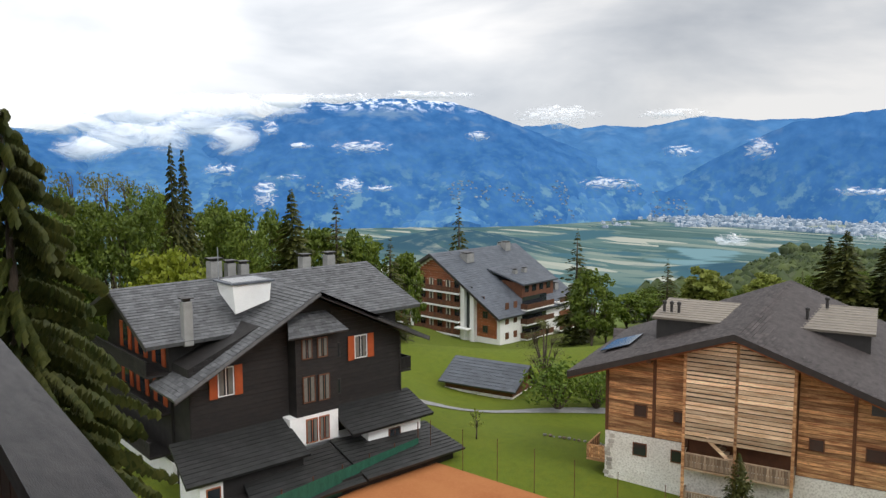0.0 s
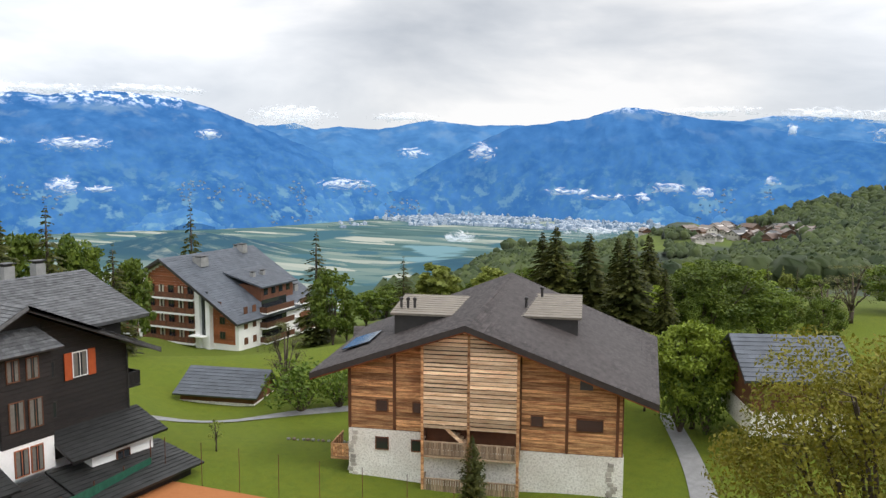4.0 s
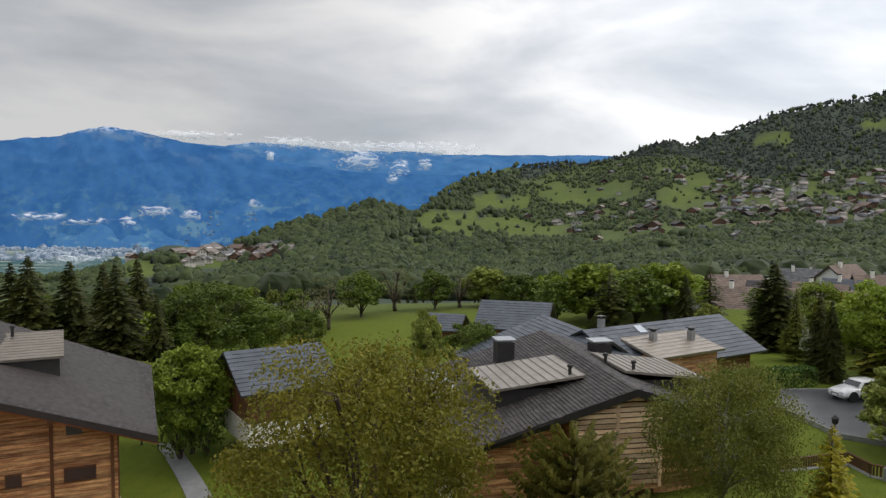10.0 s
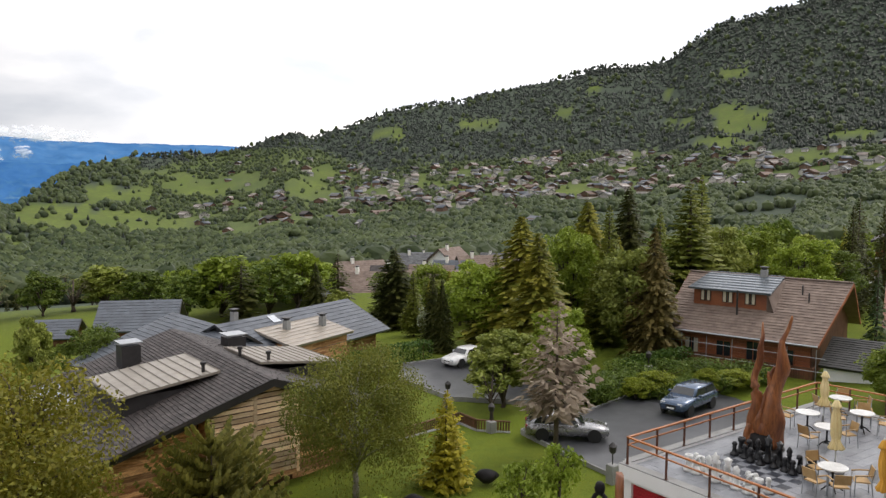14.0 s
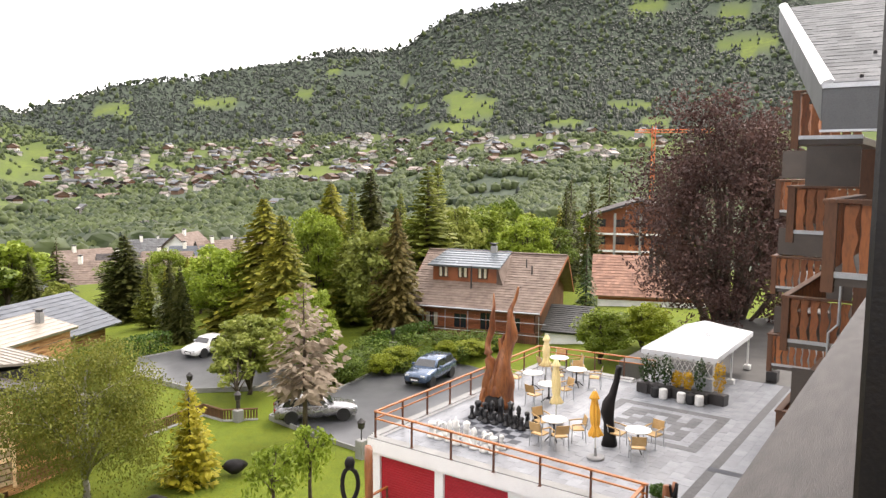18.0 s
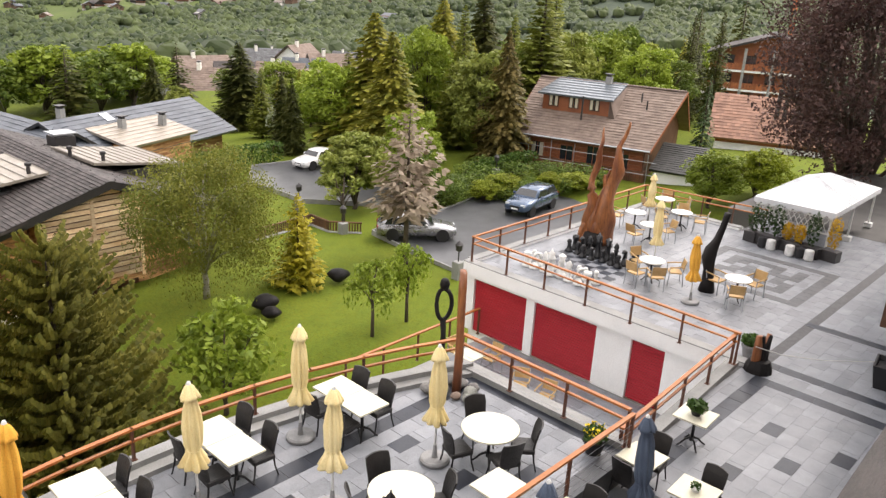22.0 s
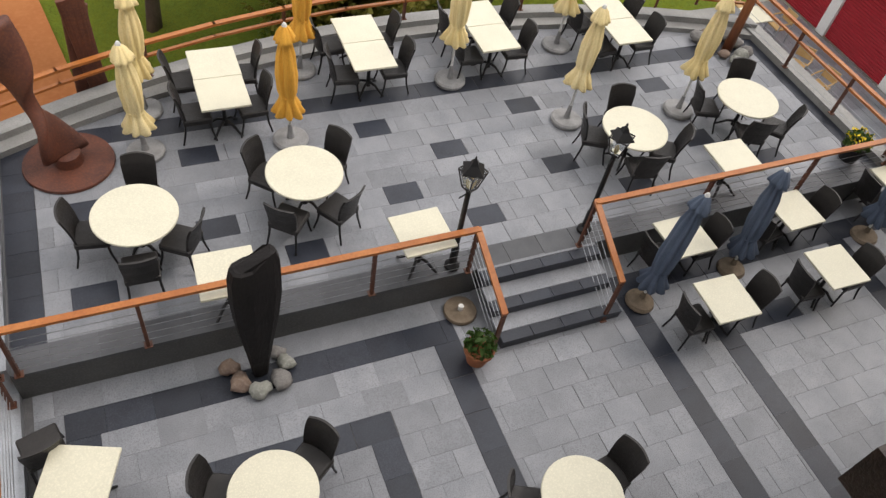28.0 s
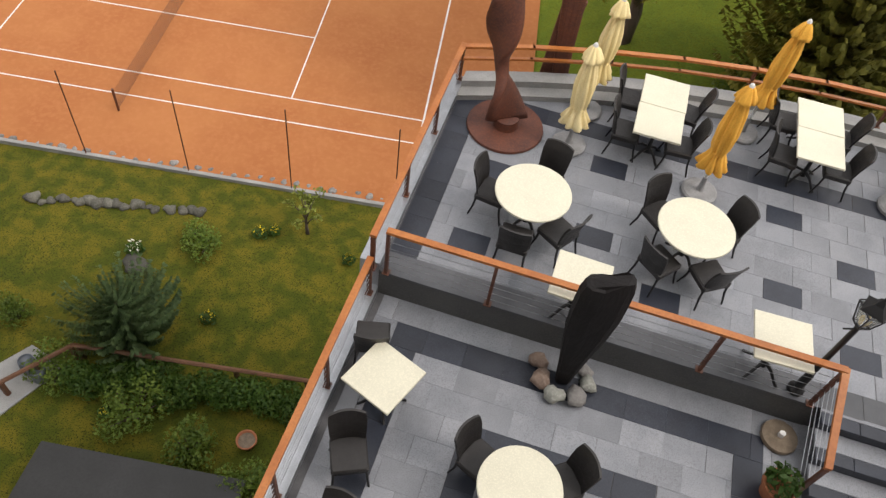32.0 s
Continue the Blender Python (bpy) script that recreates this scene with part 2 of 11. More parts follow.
SLATEROOF = mat("slate_roof", (0.105, 0.107, 0.112), (0.062, 0.065, 0.070), 2.6, 0.62, 0.5, fine=16, c3=(0.15, 0.152, 0.155), vary=0.30, bumpd=0.02)
TARROOF = mat("black_wet_slate", (0.026, 0.026, 0.026), (0.016, 0.017, 0.016), 0.8, 0.5, 0.4, fine=14, vary=0.25, bumpd=0.02)
GREYROOF = mat("grey_slate_roof", (0.095, 0.108, 0.13), (0.07, 0.08, 0.096), 0.7, 0.5, 0.3, fine=12, vary=0.12, bumpd=0.02)
BROWNROOF = mat("brown_shingle_roof", (0.066, 0.054, 0.052), (0.04, 0.033, 0.032), 2.5, 0.7, 0.4, fine=20, vary=0.42, bumpd=0.02)
PINKROOF = mat("weathered_shingle_roof", (0.22, 0.165, 0.135), (0.155, 0.112, 0.090), 1.4, 0.8, 0.5, fine=14, vary=0.13, bumpd=0.02)
TILEROOF = mat("clay_tile_roof", (0.31, 0.165, 0.115), (0.22, 0.115, 0.08), 0.9, 0.75, 0.4, fine=14, vary=0.2, bumpd=0.02)
BLACKWOOD = mat("black_stained_boards", (0.018, 0.014, 0.013), (0.010, 0.009, 0.009), 1.4, 0.7, 0.3, fine=30, vary=0.25)
OLDWOOD = mat("weathered_larch", (0.70, 0.40, 0.19), (0.30, 0.125, 0.05), 2.2, 0.7, 0.35, fine=20, stretch=(0.30, 1, 2.6), c3=(0.10, 0.042, 0.018), spread=(0.40, 0.60), vary=0.45)
PALEWOOD = mat("silvered_larch_slat", (0.82, 0.64, 0.44), (0.52, 0.33, 0.19), 2.2, 0.7, 0.3, fine=24, stretch=(0.3, 1, 2.2), c3=(0.3, 0.16, 0.08), vary=0.5)
GREYBOARD = mat("greyed_rail_board", (0.42, 0.32, 0.23), (0.24, 0.16, 0.10), 2.4, 0.75, 0.3, fine=24, stretch=(1, 1, 0.3), vary=0.4)
BROWNWOOD = mat("brown_timber", (0.15, 0.055, 0.022), (0.095, 0.035, 0.016), 1.2, 0.65, 0.3, fine=22, vary=0.3)
REDWOOD = mat("red_brown_timber", (0.33, 0.105, 0.035), (0.24, 0.07, 0.025), 1.2, 0.6, 0.25, fine=22, vary=0.2)
ORANGESHUT = mat("orange_shutter", (0.42, 0.085, 0.02), (0.33, 0.06, 0.015), 2, 0.55, 0.15)
STONEWALL = mat("rough_lime_plaster", (0.86, 0.84, 0.79), (0.74, 0.71, 0.65), 1.0, 0.9, 0.8, fine=8, c3=(0.3, 0.27, 0.23), bumpd=0.04)
DARKMETAL = mat("dark_sheet_metal", (0.05, 0.045, 0.045), (0.035, 0.033, 0.033), 2, 0.45, 0.05, metal=0.3)
SEAMROOF = mat("standing_seam_copper_grey", (0.33, 0.29, 0.24), (0.26, 0.23, 0.195), 1.2, 0.4, 0.1, metal=0.35, vary=0.1)
ASPHALT = mat("wet_asphalt", (0.075, 0.077, 0.083), (0.055, 0.057, 0.062), 0.5, 0.35, 0.15, fine=60, bumpd=0.004)
GRAVEL = mat("grey_path", (0.30, 0.30, 0.30), (0.23, 0.23, 0.23), 1.5, 0.85, 0.3, fine=30)
QUOINSTONE = mat("pale_quoin_stone", (0.52, 0.49, 0.44), (0.36, 0.33, 0.29), 3, 0.9, 0.6, fine=20, vary=0.3, bumpd=0.02)
BOULDER = mat("field_stone", (0.22, 0.21, 0.20), (0.13, 0.125, 0.12), 4, 0.8, 0.6, fine=25, c3=(0.3, 0.29, 0.27), vary=0.35, bumpd=0.02)


def glass_mat():
    m = bpy.data.materials.new("window_glass")
    m.use_nodes = True
    b = m.node_tree.nodes["Principled BSDF"]
    b.inputs["Base Color"].default_value = (0.02, 0.025, 0.03, 1)
    b.inputs["Roughness"].default_value = 0.06
    b.inputs["Specular IOR Level"].default_value = 0.8
    return m


GLASS = glass_mat()

# ---- mesh helpers ----
class Geo:
    """Collects vertices and faces of one mesh."""

    def __init__(self):
        self.v, self.f = [], []

    def add(self, vs, fs, m=None):
        n = len(self.v)
        self.v.extend(tuple(m @ Vector(p)) for p in vs) if m else self.v.extend(tuple(p) for p in vs)
        self.f.extend(tuple(n + i for i in q) for q in fs)
        return self

    def box(self, x0, x1, y0, y1, z0, z1, m=None, c=0.0):
        if c:
            return self.cbox(x0, x1, y0, y1, z0, z1, c, m)
        vs = [(x, y, z) for z in (z0, z1) for y in (y0, y1) for x in (x0, x1)]
        return self.add(vs, [(0, 2, 3, 1), (4, 5, 7, 6), (0, 1, 5, 4), (1, 3, 7, 5), (3, 2, 6, 7), (2, 0, 4, 6)], m)

    def cbox(self, x0, x1, y0, y1, z0, z1, c, m=None):
        """A box with its upright edges and its upper rim chamfered."""
        def ring(d, z, e):
            return [(x0 + d + e, y0 + d, z), (x1 - d - e, y0 + d, z), (x1 - d, y0 + d + e, z), (x1 - d, y1 - d - e, z), (x1 - d - e, y1 - d, z), (x0 + d + e, y1 - d, z), (x0 + d, y1 - d - e, z), (x0 + d, y0 + d + e, z)]
        vs = ring(0, z0, c) + ring(0, z1 - c, c) + ring(c, z1, c)
        fs = [tuple(range(7, -1, -1)), tuple(range(16, 24))]
        for k in (0, 8):
            fs += [(k + i, k + (i + 1) % 8, k + 8 + (i + 1) % 8, k + 8 + i) for i in range(8)]
        return self.add(vs, fs, m)

    def cyl(self, p0, p1, r0, r1=None, n=10, caps=True):
        p0, p1 = Vector(p0), Vector(p1)
        r1 = r0 if r1 is None else r1
        q = (p1 - p0).to_track_quat("Z", "Y")
        ring = [q @ Vector((math.cos(2 * math.pi * k / n), math.sin(2 * math.pi * k / n), 0)) for k in range(n)]
        vs = [p0 + r0 * a for a in ring] + [p1 + r1 * a for a in ring]
        fs = [(k, (k + 1) % n, n + (k + 1) % n, n + k) for k in range(n)]
        if caps:
            fs += [tuple(range(n - 1, -1, -1)), tuple(range(n, 2 * n))]
        return self.add(vs, fs)

    def lathe(self, prof, n=16, at=(0, 0, 0), squash=1.0, wob=None):
        """Turned profile of (radius, height), closed at both ends."""
        vs = []
        for j, (r, z) in enumerate(prof):
            for k in range(n):
                a = 2 * math.pi * k / n
                rr = r * (wob(a, z) if wob else 1)
                vs.append((at[0] + rr * math.cos(a), at[1] + squash * rr * math.sin(a), at[2] + z))
        fs = [(j * n + k, j * n + (k + 1) % n, (j + 1) * n + (k + 1) % n, (j + 1) * n + k) for j in range(len(prof) - 1) for k in range(n)]
        fs += [tuple(range(n - 1, -1, -1)), tuple(range((len(prof) - 1) * n, len(prof) * n))]
        return self.add(vs, fs)

    def tube(self, pts, radii, n=8, flat=1.0):
        """A swept round along points, with a radius at each."""
        pts = [Vector(p) for p in pts]
        vs, up = [], Vector((0.13, 0.31, 0.94))
        for i, p in enumerate(pts):
            d = (pts[min(i + 1, len(pts) - 1)] - pts[max(i - 1, 0)]).normalized()
            a = d.cross(up).normalized()
            b = d.cross(a)
            for k in range(n):
                t = 2 * math.pi * k / n
                vs.append(p + radii[i] * (math.cos(t) * a + flat * math.sin(t) * b))
        m = len(pts)
        fs = [(j * n + k, j * n + (k + 1) % n, (j + 1) * n + (k + 1) % n, (j + 1) * n + k) for j in range(m - 1) for k in range(n)]
        fs += [tuple(range(n - 1, -1, -1)), tuple(range((m - 1) * n, m * n))]
        return self.add(vs, fs)

    def slab(self, poly, z0, z1, m=None):
        """An upright prism over a flat outline, counter-clockwise."""
        n = len(poly)
        vs = [(x, y, z0) for x, y in poly] + [(x, y, z1) for x, y in poly]
        fs = [tuple(range(n - 1, -1, -1)), tuple(range(n, 2 * n))] + [(k, (k + 1) % n, n + (k + 1) % n, n + k) for k in range(n)]
        return self.add(vs, fs, m)

    def sheet(self, quad, t):
        """A plate of thickness t hanging under four corners (counter-clockwise from above)."""
        q = [Vector(p) for p in quad]
        nrm = (q[1] - q[0]).cross(q[-1] - q[0]).normalized()
        n = len(q)
        vs = q + [p - t * nrm for p in q]
        fs = [tuple(range(n)), tuple(range(2 * n - 1, n - 1, -1))] + [(k, n + k, n + (k + 1) % n, (k + 1) % n) for k in range(n)]
        return self.add(vs, fs)

    def mesh(self, name, material=None, smooth=False):
        me = bpy.data.meshes.new(name)
        me.from_pydata(self.v, [], self.f)
        if material:
            me.materials.append(material)
        if smooth:
            me.polygons.foreach_set("use_smooth", [True] * len(me.polygons))
        me.update()
        return me


def part(name, geo, material, parent=None, label="", smooth=False):
    """One mesh object, under its thing or part. geo: a Geo, or a mesh shared with another part."""
    ob = new(name, geo if isinstance(geo, bpy.types.Mesh) else geo.mesh(name, material, smooth))
    if parent:
        ob.parent = parent
    if label:
        ob["label"] = label
    return ob


def thing(name, label, category, m=None, group="", kind=""):
    ob = new(name)
    if m is not None:
        ob.matrix_world = m
    return tagged(ob, label, category, group, kind)


def solid(name, geo, material, label, category, kind="", group="", smooth=False, m=None):
    ob = part(name, geo, material, smooth=smooth)
    if m is not None:
        ob.matrix_world = m
    return tagged(ob, label, category, group, kind)

# ---- the land: one sheet from the garden to the ridge, and the far valley behind it ----
def lattice(ix, iy, seed):
    h = (ix.astype(np.int64) * 374761393 + iy.astype(np.int64) * 668265263 + seed * 982451653) & 0x7FFFFFFF
    h = ((h ^ (h >> 13)) * 1274126177) & 0x7FFFFFFF
    return ((h ^ (h >> 16)) & 0xFFFF) / 65535.0


def vnoise(x, y, seed=0):
    ix, iy = np.floor(x), np.floor(y)
    u, v = x - ix, y - iy
    u, v = u * u * (3 - 2 * u), v * v * (3 - 2 * v)
    a, b = lattice(ix, iy, seed), lattice(ix + 1, iy, seed)
    c, d = lattice(ix, iy + 1, seed), lattice(ix + 1, iy + 1, seed)
    return (a * (1 - u) + b * u) * (1 - v) + (c * (1 - u) + d * u) * v


def fbm(x, y, seed=0, octaves=5):
    return sum(vnoise(x * 2**k, y * 2**k, seed + k) / 2**k for k in range(octaves)) / 1.94


# garden heights: x, y, z
SPOTS = np.array([
    (-6, 20, -12.4), (-20, 20, -12.4), (-35, 25, -12.4), (-12, 32, -12.4), (-30, 36, -12.5), (-46, 30, -12.2), (-48, 18, -11.8),
    (-6, 8, -12.2), (-14, 8, -12.0), (-4, 15, -12.3), (-22, 45, -13.0), (-12, 50, -12.9), (-60, 58, -16.6), (-45, 60, -15.5), (-66, 45, -14.0),
    (-93, 93, -23.0), (-118, 88, -20.5), (3, 17, -10.0), (6, 24, -9.5), (12, 20, -6.5), (20, 22, -5.2), (20, 30, -5.6), (14, 40, -7.2), (-4, 42, -12.0),
    (30, 30, -5.5), (42, 32, -5.5), (35, 48, -5.8), (52, 36, -4.8), (62, 20, -4.0), (35, 5, -0.8), (-80, 30, -13.5), (-70, 5, -10.0)])
# ridge: azimuth from the y axis towards x, elevation seen from the balcony, distance
RIDGE = np.array([
    (-180, 1, 300), (-100, -6, 260), (-60, -10, 260), (-45, -11, 300), (-36, -10.5, 330), (-30, -9, 480), (-27.5, -8.0, 620), (-26, -7.2, 700), (-24.4, -5.9, 800), (-20.1, -6.0, 850), (-17.5, -6.0, 880), (-15.4, -5.2, 950), (-14, -4.5, 1000),
    (-12.4, -3.7, 1050), (-11.2, -3.7, 1050), (-9.5, -4.0, 1080), (-7.9, -4.05, 1100), (-5.9, -3.2, 1100), (-3, -2.25, 1100), (0.3, -1.4, 1150), (2.9, -0.7, 1150), (4.1, -0.95, 1200), (6, -1.5, 1350), (8, 0.05, 1550), (10.1, 1.3, 1700), (11.8, 1.95, 1800)])
RIDGE = np.concatenate([RIDGE, [
    (13, 2.2, 1850), (17.2, 2.6, 1900), (18.6, 2.45, 1900), (21.5, 3.05, 1900), (22.8, 3.65, 1900), (24.5, 4.1, 1900), (26.1, 3.9, 1950), (28.5, 4.65, 2000), (31.2, 5.75, 2000), (34, 6.35, 2000), (36.5, 6.55, 2000), (38.8, 7.1, 2050),
    (43, 7.85, 2050), (46.8, 8.95, 2100), (50, 9.0, 2100), (52, 9.3, 2100), (53.2, 10.3, 2100), (55.2, 11.55, 2100), (57.5, 11.95, 2100), (60, 12.5, 2100), (62.7, 13.0, 2100), (66, 13.6, 2100), (75, 14, 2100), (110, 13, 2000), (180, 1, 300)]])
# level beds: origin, direction, extent along and across it, height
BEDS = ((-6.6, 21.35, 0.987, 0.16, -33, 5.5, -3.0, 18.5, -12.5), (34.0, 31.0, 0.94, -0.34, -8, 10, -6, 5, -5.6), (30.0, 46.0, 0.94, -0.34, -3, 9, -12, 5, -5.7))
NEAR = 140.0
FLOOR = -240.0


def near_height(x, y):
    d2 = (x[..., None] - SPOTS[:, 0]) ** 2 + (y[..., None] - SPOTS[:, 1]) ** 2 + 9.0
    w = d2**-1.6
    z = (w * SPOTS[:, 2]).sum(-1) / w.sum(-1)
    z = z + 0.25 * (fbm(x / 9, y / 9, 3) - 0.5)
    # level beds under the tennis court and the car park, sunk a little below their surfaces
    for cx, cy, ux, uy, a0, a1, b0, b1, zz in BEDS:
        a, b = (x - cx) * ux + (y - cy) * uy, -(x - cx) * uy + (y - cy) * ux
        d = np.maximum(np.maximum(a0 - a, a - a1), np.maximum(b0 - b, b - b1))
        k = np.clip(1 - d / 3.0, 0, 1)
        z = z * (1 - k) + zz * k
    return z


def near_rim(az):
    """Elevation at which the hollow begins, seen from the balcony."""
    return np.interp(az, (14, 26), (-8.5, -7.0))


def land(x, y):
    """Height of the ground at arrays of x and y."""
    x, y = np.asarray(x, float), np.asarray(y, float)
    r, az = np.hypot(x, y) + 1e-6, np.degrees(np.arctan2(x, y))
    near = near_height(x, y)
    k = np.minimum(1, NEAR / r)
    base = near_height(x * k, y * k)
    e0 = np.degrees(np.arctan2(base - 9, NEAR))
    es, rs = np.interp(az, RIDGE[:, 0], RIDGE[:, 1]), np.interp(az, RIDGE[:, 0], RIDGE[:, 2])
    s = np.clip((r - NEAR) / (rs - NEAR), 0, 1)
    e0 = np.where((az > -20) & (az < 90), np.minimum(e0, near_rim(az)), e0)
    e = e0 + (es - e0) * (0.45 * s + 0.55 * s * s)
    far = 9 + r * np.tan(np.radians(e)) + 14 * s * (1 - s) * 4 * (fbm(x / 160, y / 160, 11) - 0.5)
    far = np.where(r > rs, far - (r - rs) * 0.45, far)
    t = np.clip((r - 95) / (NEAR + 40 - 95), 0, 1)
    t = t * t * (3 - 2 * t)
    return np.maximum(near * (1 - t) + far * t, FLOOR - 60)


def land_at(x, y):
    return float(land(np.array([x]), np.array([y]))[0])


def polar_mesh(name, azs, rs, height, material, closed=False):
    A, Rr = np.meshgrid(np.radians(azs), rs)
    X, Y = Rr * np.sin(A), Rr * np.cos(A)
    Z = height(X, Y)
    na, nr = len(azs), len(rs)
    idx = np.arange(na * nr).reshape(nr, na)
    a, b = idx[:-1, :-1], idx[:-1, 1:]
    c, d = idx[1:, 1:], idx[1:, :-1]
    quads = np.stack([a, d, c, b], -1).reshape(-1, 4)
    me = bpy.data.meshes.new(name)
    me.from_pydata(np.stack([X, Y, Z], -1).reshape(-1, 3).tolist(), [], quads.tolist())
    me.materials.append(material)
    me.polygons.foreach_set("use_smooth", [True] * len(me.polygons))
    me.update()
    return new(name, me)


def land_mat():
    """Lawn near by; further off meadows and dark woodland floor."""
    m = bpy.data.materials.new("alpine_land")
    m.use_nodes = True
    nt = m.node_tree
    nd, ln = nt.nodes.new, nt.links.new
    bs = nt.nodes["Principled BSDF"]
    bs.inputs["Roughness"].default_value = 0.95
    bs.inputs["Specular IOR Level"].default_value = 0.15
    tc = nd("ShaderNodeTexCoord")

    def noise_(scale, detail, lo, hi):
        n = nd("ShaderNodeTexNoise")
        n.inputs["Scale"].default_value, n.inputs["Detail"].default_value = scale, detail
        ln(tc.outputs["Object"], n.inputs["Vector"])
        r = nd("ShaderNodeMapRange")
        r.inputs["From Min"].default_value, r.inputs["From Max"].default_value = lo, hi
        ln(n.outputs["Fac"], r.inputs["Value"])
        return r.outputs[0], n.outputs["Fac"]

    def mixc(f, a, b):
        x = nd("ShaderNodeMix")
        x.data_type = "RGBA"
        ln(f, x.inputs["Factor"])
        for k, v in (("A", a), ("B", b)):
            if isinstance(v, tuple):
                x.inputs[k].default_value = (*v, 1)
            else:
                ln(v, x.inputs[k])
        return x.outputs["Result"]

    broad, _ = noise_(0.22, 4, 0.3, 0.7)
    blade, bl = noise_(7.0, 5, 0.3, 0.75)
    tuft, tf = noise_(1.3, 5, 0.42, 0.72)
    lawn = mixc(broad, (0.118, 0.145, 0.009), (0.150, 0.158, 0.014))
    lawn = mixc(tuft, lawn, (0.085, 0.112, 0.010))
    lawn = mixc(blade, lawn, (0.115, 0.165, 0.02))
    fleck, _ = noise_(24.0, 6, 0.50, 0.68)
    lawn = mixc(fleck, lawn, (0.050, 0.066, 0.010))
    # mottled moss below the hotel, its colours darkened to hold the hotel's shade
    moss_shade = nd("ShaderNodeAttribute")
    moss_shade.attribute_name = "moss_shade"
    worn, _ = noise_(1.7, 6, 0.38, 0.60)
    lawn = mixc(moss_shade.outputs["Fac"], lawn, mixc(fleck, mixc(worn, (0.118, 0.102, 0.011), (0.054, 0.066, 0.007)), (0.020, 0.028, 0.006)))
    patch, _ = noise_(0.014, 4, 0.40, 0.62)
    speck, _ = noise_(0.12, 5, 0.35, 0.65)
    hill = mixc(patch, (0.125, 0.165, 0.035), (0.085, 0.125, 0.028))
    hill = mixc(speck, hill, (0.095, 0.12, 0.035))
    dist = nd("ShaderNodeVectorMath")
    dist.operation = "LENGTH"
    ln(tc.outputs["Object"], dist.inputs[0])
    far = nd("ShaderNodeMapRange")
    far.inputs["From Min"].default_value, far.inputs["From Max"].default_value = 110, 200
    ln(dist.outputs["Value"], far.inputs["Value"])
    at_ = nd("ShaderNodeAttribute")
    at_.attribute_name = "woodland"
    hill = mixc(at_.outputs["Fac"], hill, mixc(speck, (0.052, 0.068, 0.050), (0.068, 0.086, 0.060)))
    ln(mixc(far.outputs[0], lawn, hill), bs.inputs["Base Color"])
    bp = nd("ShaderNodeBump")
    bp.inputs["Strength"].default_value, bp.inputs["Distance"].default_value = 0.6, 0.05
    ln(bl, bp.inputs["Height"])
    ln(bp.outputs[0], bs.inputs["Normal"])
    return m


az_fine = np.concatenate([np.arange(-180, -96, 4.0), np.arange(-96, 100, 0.5), np.arange(100, 181, 4.0)])
az_fine[-1] = 180
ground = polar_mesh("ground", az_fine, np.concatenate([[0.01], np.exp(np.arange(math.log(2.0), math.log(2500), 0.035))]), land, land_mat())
tagged(ground, "sloping green lawns rising to wooded alpine hillside meadows", "ground", kind="structure")

# far range: azimuth and elevation of its skyline, and of the nearer massifs before it
SKYLINE = np.array([
    (-110, 3.0), (-79, 2.9), (-76, 2.6), (-74.6, 3.2), (-71.1, 4.4), (-69, 3.9), (-67, 4.3), (-65, 3.8), (-63.9, 4.3), (-61.9, 3.6), (-59.9, 4.4), (-54.1, 4.6), (-47.4, 4.2), (-44, 3.2), (-42.3, 3.1), (-40.2, 3.3), (-38.7, 2.9), (-37, 3.15),
    (-34.1, 3.05), (-32, 3.4), (-30.2, 3.75), (-28.8, 3.5), (-26.8, 3.25), (-22.6, 3.25), (-18.3, 3.8), (-15.8, 4.4), (-11, 3.6), (-7.9, 3.4), (-5.9, 3.75), (-2, 3.5), (1.8, 3.2), (5.4, 3.3), (8.8, 3.0), (40, 3)])
MASSIF = np.array([
    (-110, 2.6), (-80, 2.7), (-76, 2.4), (-74, 1.1), (-72, -0.6), (-70, -1.0), (-68, 0.2), (-66.7, 1.4), (-63.9, 2.85), (-60.3, 4.6), (-58.2, 4.9), (-56.4, 4.7), (-54.9, 5.1), (-52.4, 5.15), (-48.2, 4.85), (-46.1, 4.3), (-44, 3.45), (-39.8, 1.75),
    (-35.7, -0.1), (-32.5, -1.35), (-30, 0.2), (-27, 1.8), (-24.4, 3.0), (-21.1, 3.4), (-18.6, 3.8), (-15.8, 4.5), (-14.1, 4.3), (-10.8, 3.6), (-7.9, 3.2), (-5, 2.6), (-2, 2.0), (2, 1.6), (8.8, 1.5), (40, 2)])
FOOT = ((-110, 3300), (-46, 3330), (-40, 3560), (-34, 3980), (-28, 4080), (-20, 3800), (-14, 3650), (40, 3650))


